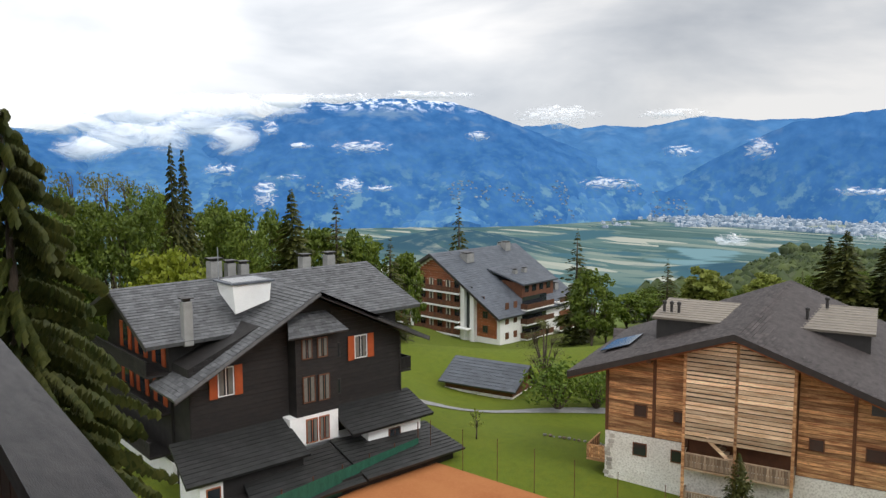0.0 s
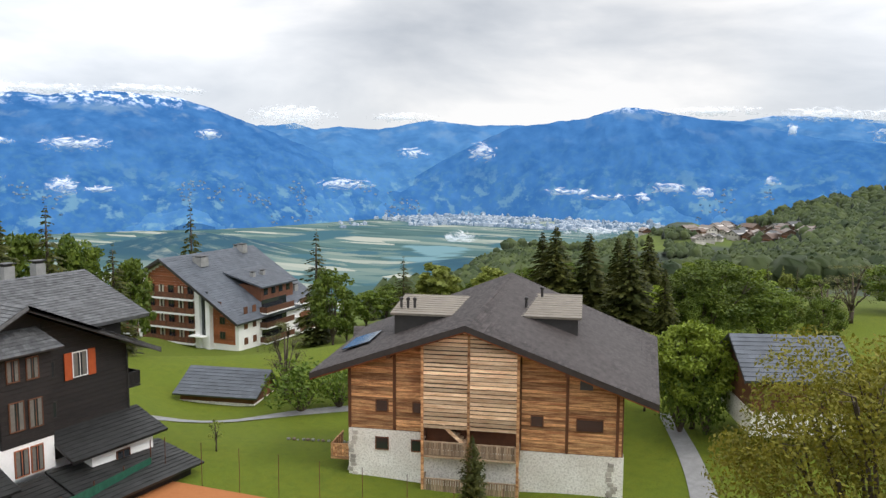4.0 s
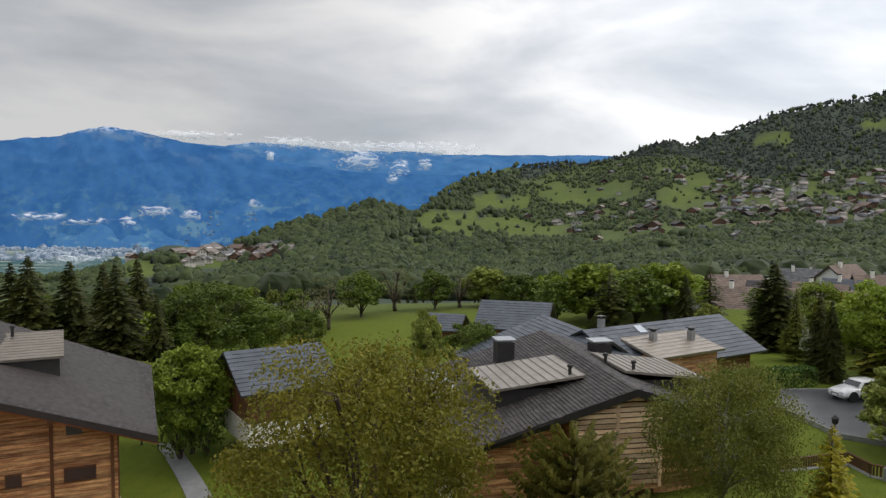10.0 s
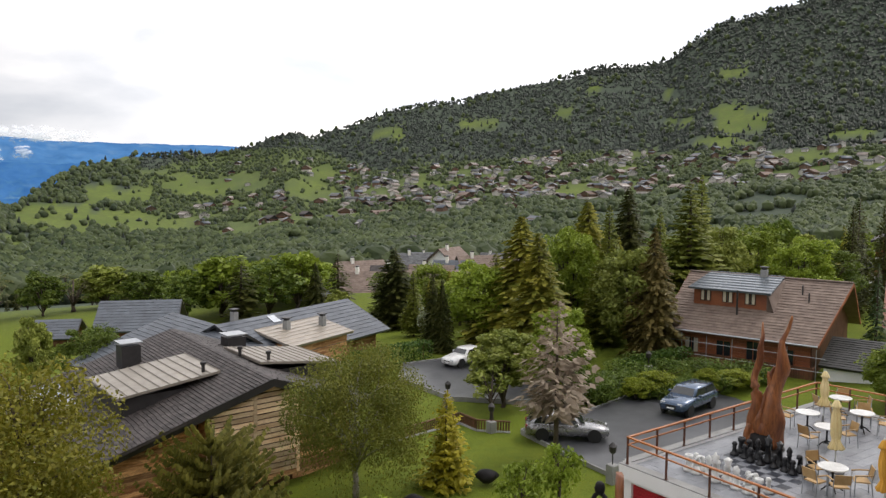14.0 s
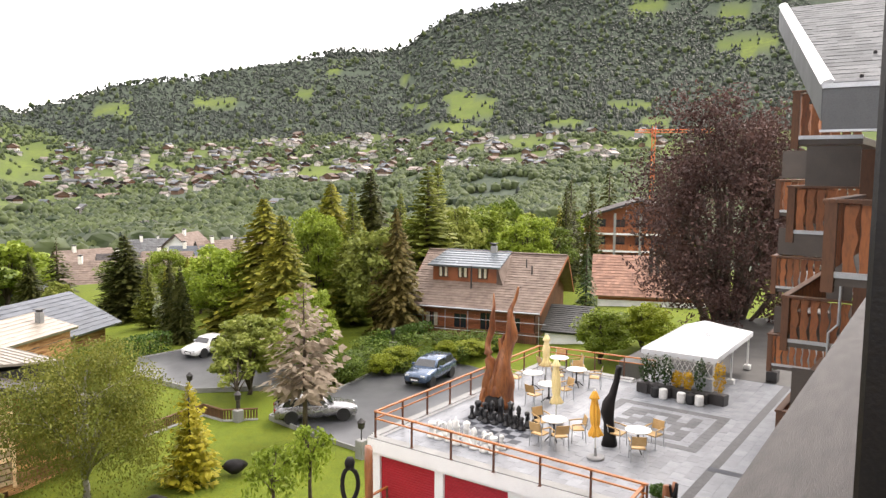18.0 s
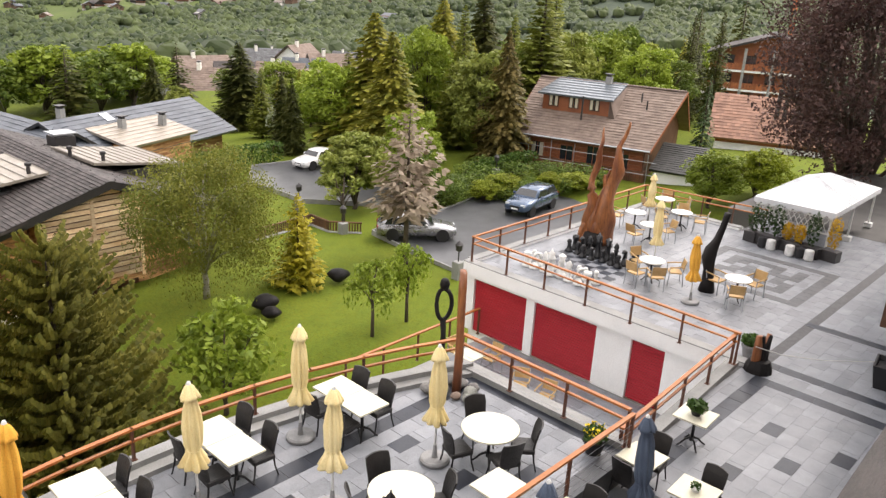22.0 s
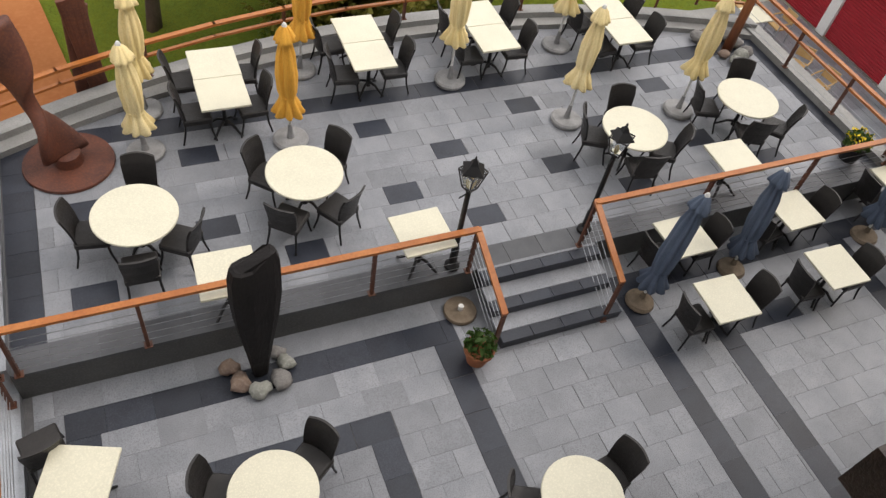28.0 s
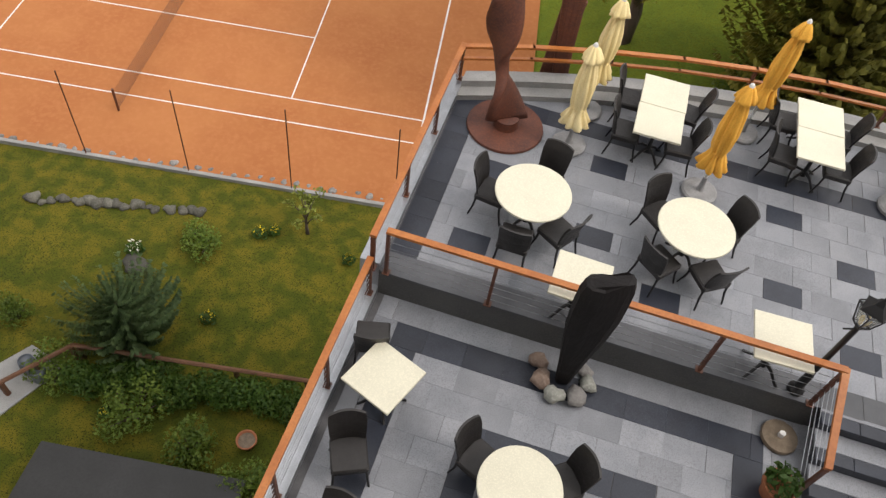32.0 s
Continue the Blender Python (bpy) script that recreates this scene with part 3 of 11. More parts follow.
def range_height(line, crest, seed, depth):
    """A range with spurs and gullies running down from a skyline."""
    def height(X, Y):
        r, az = np.hypot(X, Y), np.degrees(np.arctan2(X, Y))
        top = 9 + crest * np.tan(np.radians(np.interp(az, line[:, 0], line[:, 1])))
        foot = np.interp(az, *np.transpose(FOOT)) + 260 * (fbm(az / 5, az * 0 + 3.3, seed, 4) - 0.5)
        s = np.clip((r - foot) / (crest - foot), 0, 1.15)
        slant = az + 2.2 * s * np.sin(az / 3.7 + seed) + 1.6 * (fbm(az / 3 + 9, s * 4, seed + 3, 3) - 0.5)
        spur = 1 - np.abs(2 * fbm(slant / 6.5, s * 1.2, seed + 7, 3) - 1)
        gully = 1 - np.abs(2 * fbm(slant / 1.9, s * 3.5, seed + 13, 5) - 1)
        rise = np.where(s < 1, s ** 0.85, 1 - (s - 1) * 2.0)
        crag = 9 * (fbm(az / 0.6, az * 0, seed + 19, 4) - 0.5)
        swell = 4 * s * np.clip(1.04 - s, 0, 1)
        return np.where(s > 0, 0, -30) + FLOOR + (top - FLOOR) * rise + np.where(s > 0, depth * (0.40 * (gully - 0.8) + (spur - 0.75)) * swell, 0) + crag * np.clip(s, 0, 1)
    return height


def valley_height(X, Y):
    r, az = np.hypot(X, Y), np.degrees(np.arctan2(X, Y))
    knoll = np.exp(-(((az + 48) / 6.0) ** 2) - ((r - 2400) / 260) ** 2)
    knoll2 = np.exp(-(((az + 27) / 5.0) ** 2) - ((r - 1900) / 160) ** 2)
    return FLOOR - 8 + 62 * knoll * (0.8 + 0.4 * fbm(X / 90, Y / 90, 8)) + 30 * knoll2


def far_mat(name, kind):
    """Distant backdrop with the haze put into its colours and emission: wooded slopes with pale clearings, hamlets and
    snow, or the fields and town of the valley floor.
    """
    m = bpy.data.materials.new(name)
    m.use_nodes = True
    nt = m.node_tree
    nd, ln = nt.nodes.new, nt.links.new
    bs = nt.nodes["Principled BSDF"]
    bs.inputs["Roughness"].default_value, bs.inputs["Specular IOR Level"].default_value = 1.0, 0.0
    tc = nd("ShaderNodeTexCoord")
    sep = nd("ShaderNodeSeparateXYZ")
    ln(tc.outputs["Object"], sep.inputs[0])

    def ranged(v, lo, hi, a=0.0, b=1.0):
        r = nd("ShaderNodeMapRange")
        for k, x in (("From Min", lo), ("From Max", hi), ("To Min", a), ("To Max", b)):
            r.inputs[k].default_value = x
        ln(v, r.inputs["Value"])
        return r.outputs[0]

    def noise_(scale, detail, lo, hi, vec=None, rough=0.55):
        n = nd("ShaderNodeTexNoise")
        n.inputs["Scale"].default_value, n.inputs["Detail"].default_value, n.inputs["Roughness"].default_value = scale, detail, rough
        ln(vec or tc.outputs["Object"], n.inputs["Vector"])
        return ranged(n.outputs["Fac"], lo, hi)

    def mul(a, b):
        x = nd("ShaderNodeMath")
        x.operation = "MULTIPLY"
        ln(a, x.inputs[0])
        ln(b, x.inputs[1])
        return x.outputs[0]

    def mixc(f, a, b):
        x = nd("ShaderNodeMix")
        x.data_type = "RGBA"
        ln(f, x.inputs["Factor"])
        for k, v in (("A", a), ("B", b)):
            if isinstance(v, tuple):
                x.inputs[k].default_value = (*v, 1)
            else:
                ln(v, x.inputs[k])
        return x.outputs["Result"]

    z = sep.outputs["Z"]
    if kind == "valley":
        mp = nd("ShaderNodeMapping")
        mp.inputs["Rotation"].default_value = (0, 0, radians(25))
        mp.inputs["Scale"].default_value = (0.0045, 0.020, 0.0)
        ln(tc.outputs["Object"], mp.inputs["Vector"])
        vor = nd("ShaderNodeTexVoronoi")
        vor.inputs["Scale"].default_value = 1.0
        ln(mp.outputs[0], vor.inputs["Vector"])
        ramp = nd("ShaderNodeValToRGB")
        cr = ramp.color_ramp
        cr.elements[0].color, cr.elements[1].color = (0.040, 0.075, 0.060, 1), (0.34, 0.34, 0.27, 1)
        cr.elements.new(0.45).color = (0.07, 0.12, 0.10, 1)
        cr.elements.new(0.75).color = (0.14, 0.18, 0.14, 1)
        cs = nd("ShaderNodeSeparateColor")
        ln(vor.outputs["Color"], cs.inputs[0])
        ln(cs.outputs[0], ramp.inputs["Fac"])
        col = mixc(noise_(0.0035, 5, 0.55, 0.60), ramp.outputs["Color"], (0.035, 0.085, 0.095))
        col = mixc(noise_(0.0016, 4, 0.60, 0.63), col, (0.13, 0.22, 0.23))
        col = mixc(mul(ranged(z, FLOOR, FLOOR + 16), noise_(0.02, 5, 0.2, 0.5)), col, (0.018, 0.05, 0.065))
        # bluish emission paints the haze lying over the fields
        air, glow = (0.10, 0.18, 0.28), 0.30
    else:
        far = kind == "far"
        # haze is painted in: blue woods here, blue emission below
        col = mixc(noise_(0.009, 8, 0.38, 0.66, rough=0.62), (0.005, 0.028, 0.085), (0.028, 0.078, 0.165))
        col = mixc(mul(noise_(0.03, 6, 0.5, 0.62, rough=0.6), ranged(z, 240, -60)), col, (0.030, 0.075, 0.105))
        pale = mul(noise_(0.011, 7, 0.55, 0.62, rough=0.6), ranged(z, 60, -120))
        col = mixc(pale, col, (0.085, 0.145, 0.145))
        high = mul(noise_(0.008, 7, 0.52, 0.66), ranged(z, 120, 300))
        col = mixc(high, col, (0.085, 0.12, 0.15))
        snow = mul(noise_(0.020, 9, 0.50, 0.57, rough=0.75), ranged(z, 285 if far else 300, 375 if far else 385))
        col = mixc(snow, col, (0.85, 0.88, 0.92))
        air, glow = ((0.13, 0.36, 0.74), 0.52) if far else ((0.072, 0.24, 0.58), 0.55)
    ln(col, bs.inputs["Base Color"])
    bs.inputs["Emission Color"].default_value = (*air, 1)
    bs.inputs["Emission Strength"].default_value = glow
    return m


def backdrop(name, label, r0, r1, n, height, m, step=0.16):
    tagged(polar_mesh(name, np.arange(-104, 36, step), np.linspace(r0, r1, n), height, m), label, "mountains", kind="structure")


massif_height = range_height(MASSIF, 4250.0, 5, 110)
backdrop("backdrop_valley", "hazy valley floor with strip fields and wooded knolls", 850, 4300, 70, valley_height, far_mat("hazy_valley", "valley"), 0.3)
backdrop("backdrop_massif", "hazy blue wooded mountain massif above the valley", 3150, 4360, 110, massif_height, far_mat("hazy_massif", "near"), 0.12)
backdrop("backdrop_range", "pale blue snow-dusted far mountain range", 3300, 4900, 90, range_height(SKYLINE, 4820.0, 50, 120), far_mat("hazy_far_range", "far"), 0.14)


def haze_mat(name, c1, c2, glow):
    """Pale walls and roofs far off, the valley's haze put in as bluish emission."""
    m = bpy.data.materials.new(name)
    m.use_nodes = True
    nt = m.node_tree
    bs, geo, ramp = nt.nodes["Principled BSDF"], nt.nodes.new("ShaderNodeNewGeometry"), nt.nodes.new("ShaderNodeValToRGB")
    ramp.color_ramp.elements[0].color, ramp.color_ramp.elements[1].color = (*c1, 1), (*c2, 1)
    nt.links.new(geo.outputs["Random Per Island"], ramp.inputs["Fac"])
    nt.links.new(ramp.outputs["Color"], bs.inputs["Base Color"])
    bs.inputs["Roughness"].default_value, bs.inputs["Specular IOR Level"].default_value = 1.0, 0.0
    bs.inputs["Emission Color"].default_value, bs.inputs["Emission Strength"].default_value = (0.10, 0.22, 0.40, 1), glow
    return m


def far_town(name, label, x, y, z, w, h, m, seed):
    """Blocks with a shallow ridge, too small and too many to count, as one object."""
    rs = np.random.RandomState(seed)
    a = rs.uniform(0, 3.14, len(x))
    box = np.array([(-1, -1, 0), (1, -1, 0), (1, 1, 0), (-1, 1, 0), (-1, -1, 1), (1, -1, 1), (1, 1, 1), (-1, 1, 1), (-0.1, 0, 1.3), (0.1, 0, 1.3)])
    fs = np.array([(0, 1, 5, 4), (1, 2, 6, 5), (2, 3, 7, 6), (3, 0, 4, 7), (4, 5, 9, 8), (6, 7, 8, 9), (5, 6, 9, 9), (7, 4, 8, 8)])
    d = rs.uniform(0.5, 1.2, len(x))
    lx, ly = box[None, :, 0] * w[:, None], box[None, :, 1] * (w * d)[:, None]
    X = lx * np.cos(a)[:, None] - ly * np.sin(a)[:, None] + x[:, None]
    Y = lx * np.sin(a)[:, None] + ly * np.cos(a)[:, None] + y[:, None]
    Z = box[None, :, 2] * h[:, None] + z[:, None]
    V = np.stack([X, Y, Z], -1).reshape(-1, 3)
    F = (fs[None] + (np.arange(len(x)) * 10)[:, None, None]).reshape(-1, 4)
    me = bpy.data.meshes.new(name)
    me.from_pydata(V.tolist(), [], [tuple(dict.fromkeys(f)) for f in F.tolist()])
    me.materials.append(m)
    return tagged(new(name, me), label, "town", kind="stuff")


tr_ = np.random.RandomState(77)
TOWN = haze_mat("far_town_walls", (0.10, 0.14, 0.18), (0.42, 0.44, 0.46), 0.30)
ta, td = tr_.normal(-25, 5.2, 5200), tr_.uniform(0, 1, 5200)
tf = np.interp(ta, *np.transpose(FOOT))
td = tf + 120 - 720 * td**1.5
tx, ty = td * np.sin(np.radians(ta)), td * np.cos(np.radians(ta))
tk = (fbm(tx / 190, ty / 190, 31, 4) > 0.44) & (np.abs(ta + 25) < 12)
tx, ty = tx[tk], ty[tk]
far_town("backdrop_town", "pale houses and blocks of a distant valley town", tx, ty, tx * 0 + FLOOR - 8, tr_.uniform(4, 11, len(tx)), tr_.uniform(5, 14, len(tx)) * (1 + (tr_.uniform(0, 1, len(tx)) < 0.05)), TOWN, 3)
ta, td = tr_.uniform(-62, 5, 9000), tr_.uniform(3340, 4160, 9000)
tx, ty = td * np.sin(np.radians(ta)), td * np.cos(np.radians(ta))
tz = massif_height(tx, ty)
tk = (fbm(tx / 260, ty / 260, 41, 3) > 0.60) & (tz > FLOOR - 4) & (tz < -50) & (tr_.uniform(0, 1, 9000) < 0.8)
tx, ty, tz = tx[tk], ty[tk], tz[tk]
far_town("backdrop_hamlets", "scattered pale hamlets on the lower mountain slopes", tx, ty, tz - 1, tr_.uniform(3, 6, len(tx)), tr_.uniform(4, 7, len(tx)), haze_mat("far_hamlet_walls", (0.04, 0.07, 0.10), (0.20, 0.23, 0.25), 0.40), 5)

# shreds of cloud hanging on the slopes: azimuth, elevation, half width and half height in degrees
WISPS = ((-61.6, 2.9, 0.6, 0.65), (-55.0, 1.6, 2.2, 0.55), (-46.3, 2.4, 0.8, 0.38), (-36.6, -1.2, 2.1, 0.5), (-31.6, 1.1, 1.3, 0.44), (-26.3, 1.3, 1.1, 0.78), (-55.8, -1.3, 1.0, 0.68), (-53.7, -1.5, 1.1, 0.26), (-59.3, 1.7, 0.9, 0.25), (-60.2, -0.6, 1.1, 0.21),
         (-62.1, -1.9, 0.9, 1.25), (-65.2, 0.0, 1.3, 0.48), (-19.9, -1.7, 1.8, 0.34), (-17.3, -2.0, 1.9, 0.25), (-14.5, -2.1, 0.6, 0.47), (-12.8, -1.3, 1.3, 0.51), (-10.3, -1.6, 0.7, 0.51), (1.9, 2.5, 2.0, 0.86), (4.8, 1.9, 0.8, 0.77), (6.7, 2.3, 0.7, 0.53), (4.3, 1.1, 0.5, 0.35), (-5.8, -0.8, 0.6, 0.38), (-4.7, 2.8, 0.4, 0.48))
# mist on the valley floor, the bank over the western range, caps along the crests
MIST = ((-27.9, -5.3, 1.3, 0.64), (-18.0, -4.7, 2.4, 0.52))
BANK = ((-73.7, 1.5, 2.1, 0.84), (-71.9, 2.4, 2.1, 1.15), (-68.9, 2.5, 1.7, 1.33), (-66.6, 3.4, 2.3, 1.03), (-64.3, 2.4, 1.6, 1.21), (-70.4, 3.9, 4.4, 0.9), (-64.7, 4.4, 4.6, 0.9), (-75.3, 3.2, 3.0, 0.8), (-60.7, 4.9, 1.8, 0.5))
CREST = ((-40.4, 3.8, 2.9, 0.83), (-56.6, 5.2, 3.8, 0.41), (-2.7, 3.7, 3.4, 0.5), (1.5, 3.5, 3.4, 0.55), (6.8, 3.4, 4.2, 0.6), (-49.9, 5.4, 3.8, 0.33), (-10.0, 4.1, 3.7, 0.35), (-32.1, 3.8, 2.4, 0.40))


def vapour_mat(name, size, torn, lo, hi, thick):
    """White vapour, torn to shreds at its edges; size and torn: the grain and the strength of the tearing."""
    m = bpy.data.materials.new(name)
    m.use_nodes = True
    nt = m.node_tree
    nd, ln = nt.nodes.new, nt.links.new
    bs = nt.nodes["Principled BSDF"]
    bs.inputs["Base Color"].default_value, bs.inputs["Roughness"].default_value, bs.inputs["Specular IOR Level"].default_value = (0.85, 0.87, 0.90, 1), 1.0, 0.0
    # added bluish emission brightens the vapour beyond the daylight on it
    bs.inputs["Emission Color"].default_value, bs.inputs["Emission Strength"].default_value = (0.72, 0.84, 1.0, 1), 0.22
    tc, at_, n1 = nd("ShaderNodeTexCoord"), nd("ShaderNodeAttribute"), nd("ShaderNodeTexNoise")
    at_.attribute_name = "body"
    n1.inputs["Scale"].default_value, n1.inputs["Detail"].default_value, n1.inputs["Roughness"].default_value, n1.inputs["Distortion"].default_value = size, 8, 0.64, 1.6
    mp = nd("ShaderNodeMapping")
    mp.inputs["Scale"].default_value = (0.6, 0.6, 1.5)
    ln(tc.outputs["Object"], mp.inputs["Vector"])
    ln(mp.outputs[0], n1.inputs["Vector"])
    ad, mr = nd("ShaderNodeMath"), nd("ShaderNodeMapRange")
    ad.operation = "MULTIPLY_ADD"
    ad.inputs[1].default_value = torn
    ln(n1.outputs["Fac"], ad.inputs[0])
    ln(at_.outputs["Fac"], ad.inputs[2])
    mr.interpolation_type = "SMOOTHSTEP"
    mr.inputs["From Min"].default_value, mr.inputs["From Max"].default_value, mr.inputs["To Max"].default_value = lo, hi, thick
    ln(ad.outputs[0], mr.inputs["Value"])
    ln(mr.outputs[0], bs.inputs["Alpha"])
    return m


def vapour_sheets():
    """Bulging sheets of vapour before the slopes, thick in the middle and thinning to nothing at the rim."""
    shreds = vapour_mat("cloud_vapour", 0.030, 2.8, 1.90, 2.60, 0.66)
    soft = vapour_mat("cloud_bank_vapour", 0.010, 1.9, 1.05, 2.0, 0.80)
    for name, label, material, sets in (
            ("backdrop_clouds", "white shreds of low cloud hanging before the mountains", shreds, ((WISPS, 3050.0, 0.7), (MIST, 2700.0, 0.6), (CREST, 3120.0, 0.7))),
            ("backdrop_cloud_bank", "soft white bank of cloud covering the mountain tops", soft, ((BANK, 3150.0, 0.75),))):
        V, F, B = [], [], []
        for rows, d, power in sets:
            for az, el, da, de in rows:
                n0, nu, nv = len(V), 20, 12
                for j in range(nv):
                    for i in range(nu):
                        u, v = 2 * i / (nu - 1) - 1, 2 * j / (nv - 1) - 1
                        q = max(0.0, 1 - u * u - v * v)
                        dist = d - 40 * q
                        a = radians(az + 1.35 * da * u)
                        V.append((dist * math.sin(a), dist * math.cos(a), 9 + dist * math.tan(radians(el + 1.35 * de * v))))
                        B.append(0.9 * q**power if q > 0 else -0.4)
                F += [(n0 + j * nu + i, n0 + j * nu + i + 1, n0 + (j + 1) * nu + i + 1, n0 + (j + 1) * nu + i) for j in range(nv - 1) for i in range(nu - 1)]
        me = bpy.data.meshes.new(name)
        me.from_pydata(V, [], F)
        me.materials.append(material)
        me.polygons.foreach_set("use_smooth", [True] * len(me.polygons))
        me.attributes.new("body", "FLOAT", "POINT").data.foreach_set("value", B)
        tagged(new(name, me), label, "cloud", kind="stuff")


vapour_sheets()

# ---- hotel terraces ----
ZF = 0.52  # upper deck
rnd = random.Random(7)
TILE_L, TILE_W, JOINT = 0.555, 0.376, 0.0025
WEST, STEP_Y = -2.0, 6.32


def outer_edge(x):
    """The bowed outer edge of the upper deck."""
    return 12.06 - 0.0302 * (x - 5.4) ** 2


def row_fill(spots, x0, x1, y0, y1, z, cuts, off):
    """Lay one course of slabs between x0 and x1, leaving out the cuts (pairs of x)."""
    edges, a = [], x0
    for c0, c1 in sorted(cuts):
        if c1 <= a or c0 >= x1:
            continue
        edges.append((a, c0))
        a = c1
    edges.append((a, x1))
    for a, b in edges:
        if b - a < 0.03:
            continue
        first = math.floor((a - off) / TILE_L) * TILE_L + off
        x = first
        while x < b - 0.02:
            s, e = max(a, x), min(b, x + TILE_L)
            if e - s > 0.03:
                spots.append((s, e, y0, y1, z))
            x += TILE_L


def lay_tiles(parent, spots, material, name, keep):
    """The first slabs are pieces of their own, the others one joined piece."""
    spots = sorted(spots, key=keep)
    shared = {}
    for s, e, y0, y1, z in spots[:280]:
        key = (round(e - s, 2), round(y1 - y0, 2))
        if key not in shared:
            w, d = key[0] / 2 - JOINT, key[1] / 2 - JOINT
            shared[key] = Geo().box(-w, w, -d, d, -0.03, 0.0, c=0.002).mesh(name, material)
        ob = part(name, shared[key], None, parent)
        ob.location = ((s + e) / 2, (y0 + y1) / 2, z + rnd.uniform(-0.0015, 0.0015))
    if spots[280:]:
        g = Geo()
        for s, e, y0, y1, z in spots[280:]:
            g.box(s + JOINT, e - JOINT, y0 + JOINT, y1 - JOINT, z - 0.03, z + rnd.uniform(-0.0015, 0.0015))
        ob = part(name + "_field", g, material, parent)
        ob["kind"] = "stuff"


def deck_floor():
    lower = thing("floor_lower_terrace", "wet grey granite slab terrace with dark slate bands", "terrace floor", kind="structure")
    g = Geo().slab([(WEST, -1.5), (34, -1.5), (34, 6.6), (18.5, 6.6), (18.5, 6.9), (12.2, 6.6), (12.2, STEP_Y), (WEST, STEP_Y)], -0.35, -0.006)
    part("floor_bed", g, MORTAR, lower)
    light, dark = [], []
    # upright bands, by x, then cross bands
    bands = [(-1.57, -1.19, -1.5, 5.57), (3.12, 3.5, -1.5, 5.57), (6.10, 6.46, -1.5, 5.57), (7.27, 7.63, -1.5, 4.8), (10.33, 10.69, -1.5, 5.57), (11.58, 11.94, -1.5, 5.57), (17.95, 18.31, -1.5, 5.94), (18.98, 19.34, -1.5, 6.6), (22.6, 22.96, -1.5, 6.6), (-0.3, 0.07, 2.1, 4.5), (1.84, 2.21, 2.1, 4.5)]
    cross = [(-1.57, 3.5, 5.57, 5.946), (6.10, 11.94, 5.57, 5.946), (11.94, 18.31, 5.946, 6.32), (-0.3, 2.21, 4.5, 4.876), (7.63, 8.9, 4.45, 4.826), (-0.3, 2.21, 1.72, 2.1)]
    singles = [(16.04, 5.0), (13.74, 5.0), (14.85, 4.25), (15.96, 3.5), (13.69, 3.5)]
    for x0, x1, y0, y1 in bands:
        y = y1
        while y > y0 + 0.05:
            dark.append((x0, x1, max(y0, y - TILE_L), y, 0.0))
            y -= TILE_L
    row = 0
    y1 = STEP_Y
    while y1 > -1.4:
        y0 = y1 - TILE_W
        mid = (y0 + y1) / 2
        cuts = [(b[0], b[1]) for b in bands if b[2] < mid < b[3]]
        for c in cross:
            if c[2] - 0.02 < mid < c[3] + 0.02:
                row_fill(dark, c[0], c[1], y0, y1, 0.0, [], 0.0)
                cuts.append((c[0], c[1]))
        for sx, sy in singles:
            if abs(sy - mid) < TILE_W / 2:
                dark.append((sx - TILE_L / 2, sx + TILE_L / 2, y0, y1, 0.0))
                cuts.append((sx - TILE_L / 2, sx + TILE_L / 2))
        row_fill(light, WEST + 0.1, 33.9, y0, y1, 0.0, cuts, (row % 2) * TILE_L / 2)
        y1 = y0
        row += 1
    row_fill(light, 12.22, 18.48, STEP_Y, 6.6, 0.0, [], 0.1)
    row_fill(light, 15.4, 18.48, 6.6, 6.75, 0.0, [], 0.3)
    near = lambda s: abs((s[0] + s[1]) / 2 - 2.5) + 1.2 * abs((s[2] + s[3]) / 2 - 4.5)
    lay_tiles(lower, light, TILE, "tile", near)
    lay_tiles(lower, dark, DARKTILE, "dark_tile", near)

    upper = thing("floor_upper_terrace", "wet grey granite slab deck with slate slabs set in a chequer", "terrace floor", kind="structure")
    xs = [WEST + 14.2 * k / 24 for k in range(25)]
    poly = [(WEST, STEP_Y), (12.2, STEP_Y)] + [(x, outer_edge(x)) for x in reversed(xs)]
    part("floor_bed", Geo().slab(poly, -0.5, ZF - 0.006), MORTAR, upper)
    light, dark = [], []
    spots = [(-0.98 + 2.76 * k, y) for k in range(5) for y in (7.15, 8.65)] + [(0.7 + 2.77 * k, y) for k in range(4) for y in (7.93, 9.43)]
    mid_row = []
    y0, row = STEP_Y - 0.02, 0
    while y0 < 12.0:
        y1 = y0 + TILE_W
        mid = (y0 + y1) / 2
        band = 10.1 < mid < 10.45
        left = max(WEST + 0.02, 5.4 - math.sqrt(max(0, 12.06 - y1) / 0.0302))
        right = min(12.15, 5.4 + math.sqrt(max(0, 12.06 - y1) / 0.0302))
        if band or row == 0:
            row_fill(dark if band else mid_row, left, right, y0, y1, ZF, [], 0.1)
        else:
            cuts = [(sx - TILE_L / 2, sx + TILE_L / 2) for sx, sy in spots if abs(sy - mid) < TILE_W / 2]
            for c0, c1 in cuts:
                dark.append((c0, c1, y0, y1, ZF))
            side = [(WEST, WEST + 0.42), (11.75, 12.2)] if mid < 10.4 else []
            for c0, c1 in side:
                dark.append((max(left, c0), min(right, c1), y0, y1, ZF))
            if right > left:
                row_fill(light, left, right, y0, y1, ZF, cuts + side, (row % 2) * TILE_L / 2)
        y0, row = y1, row + 1
    near = lambda s: abs((s[0] + s[1]) / 2 - 3) + 1.2 * abs((s[2] + s[3]) / 2 - 7.5)
    lay_tiles(upper, light, TILE, "tile", near)
    lay_tiles(upper, dark, DARKTILE, "dark_tile", near)
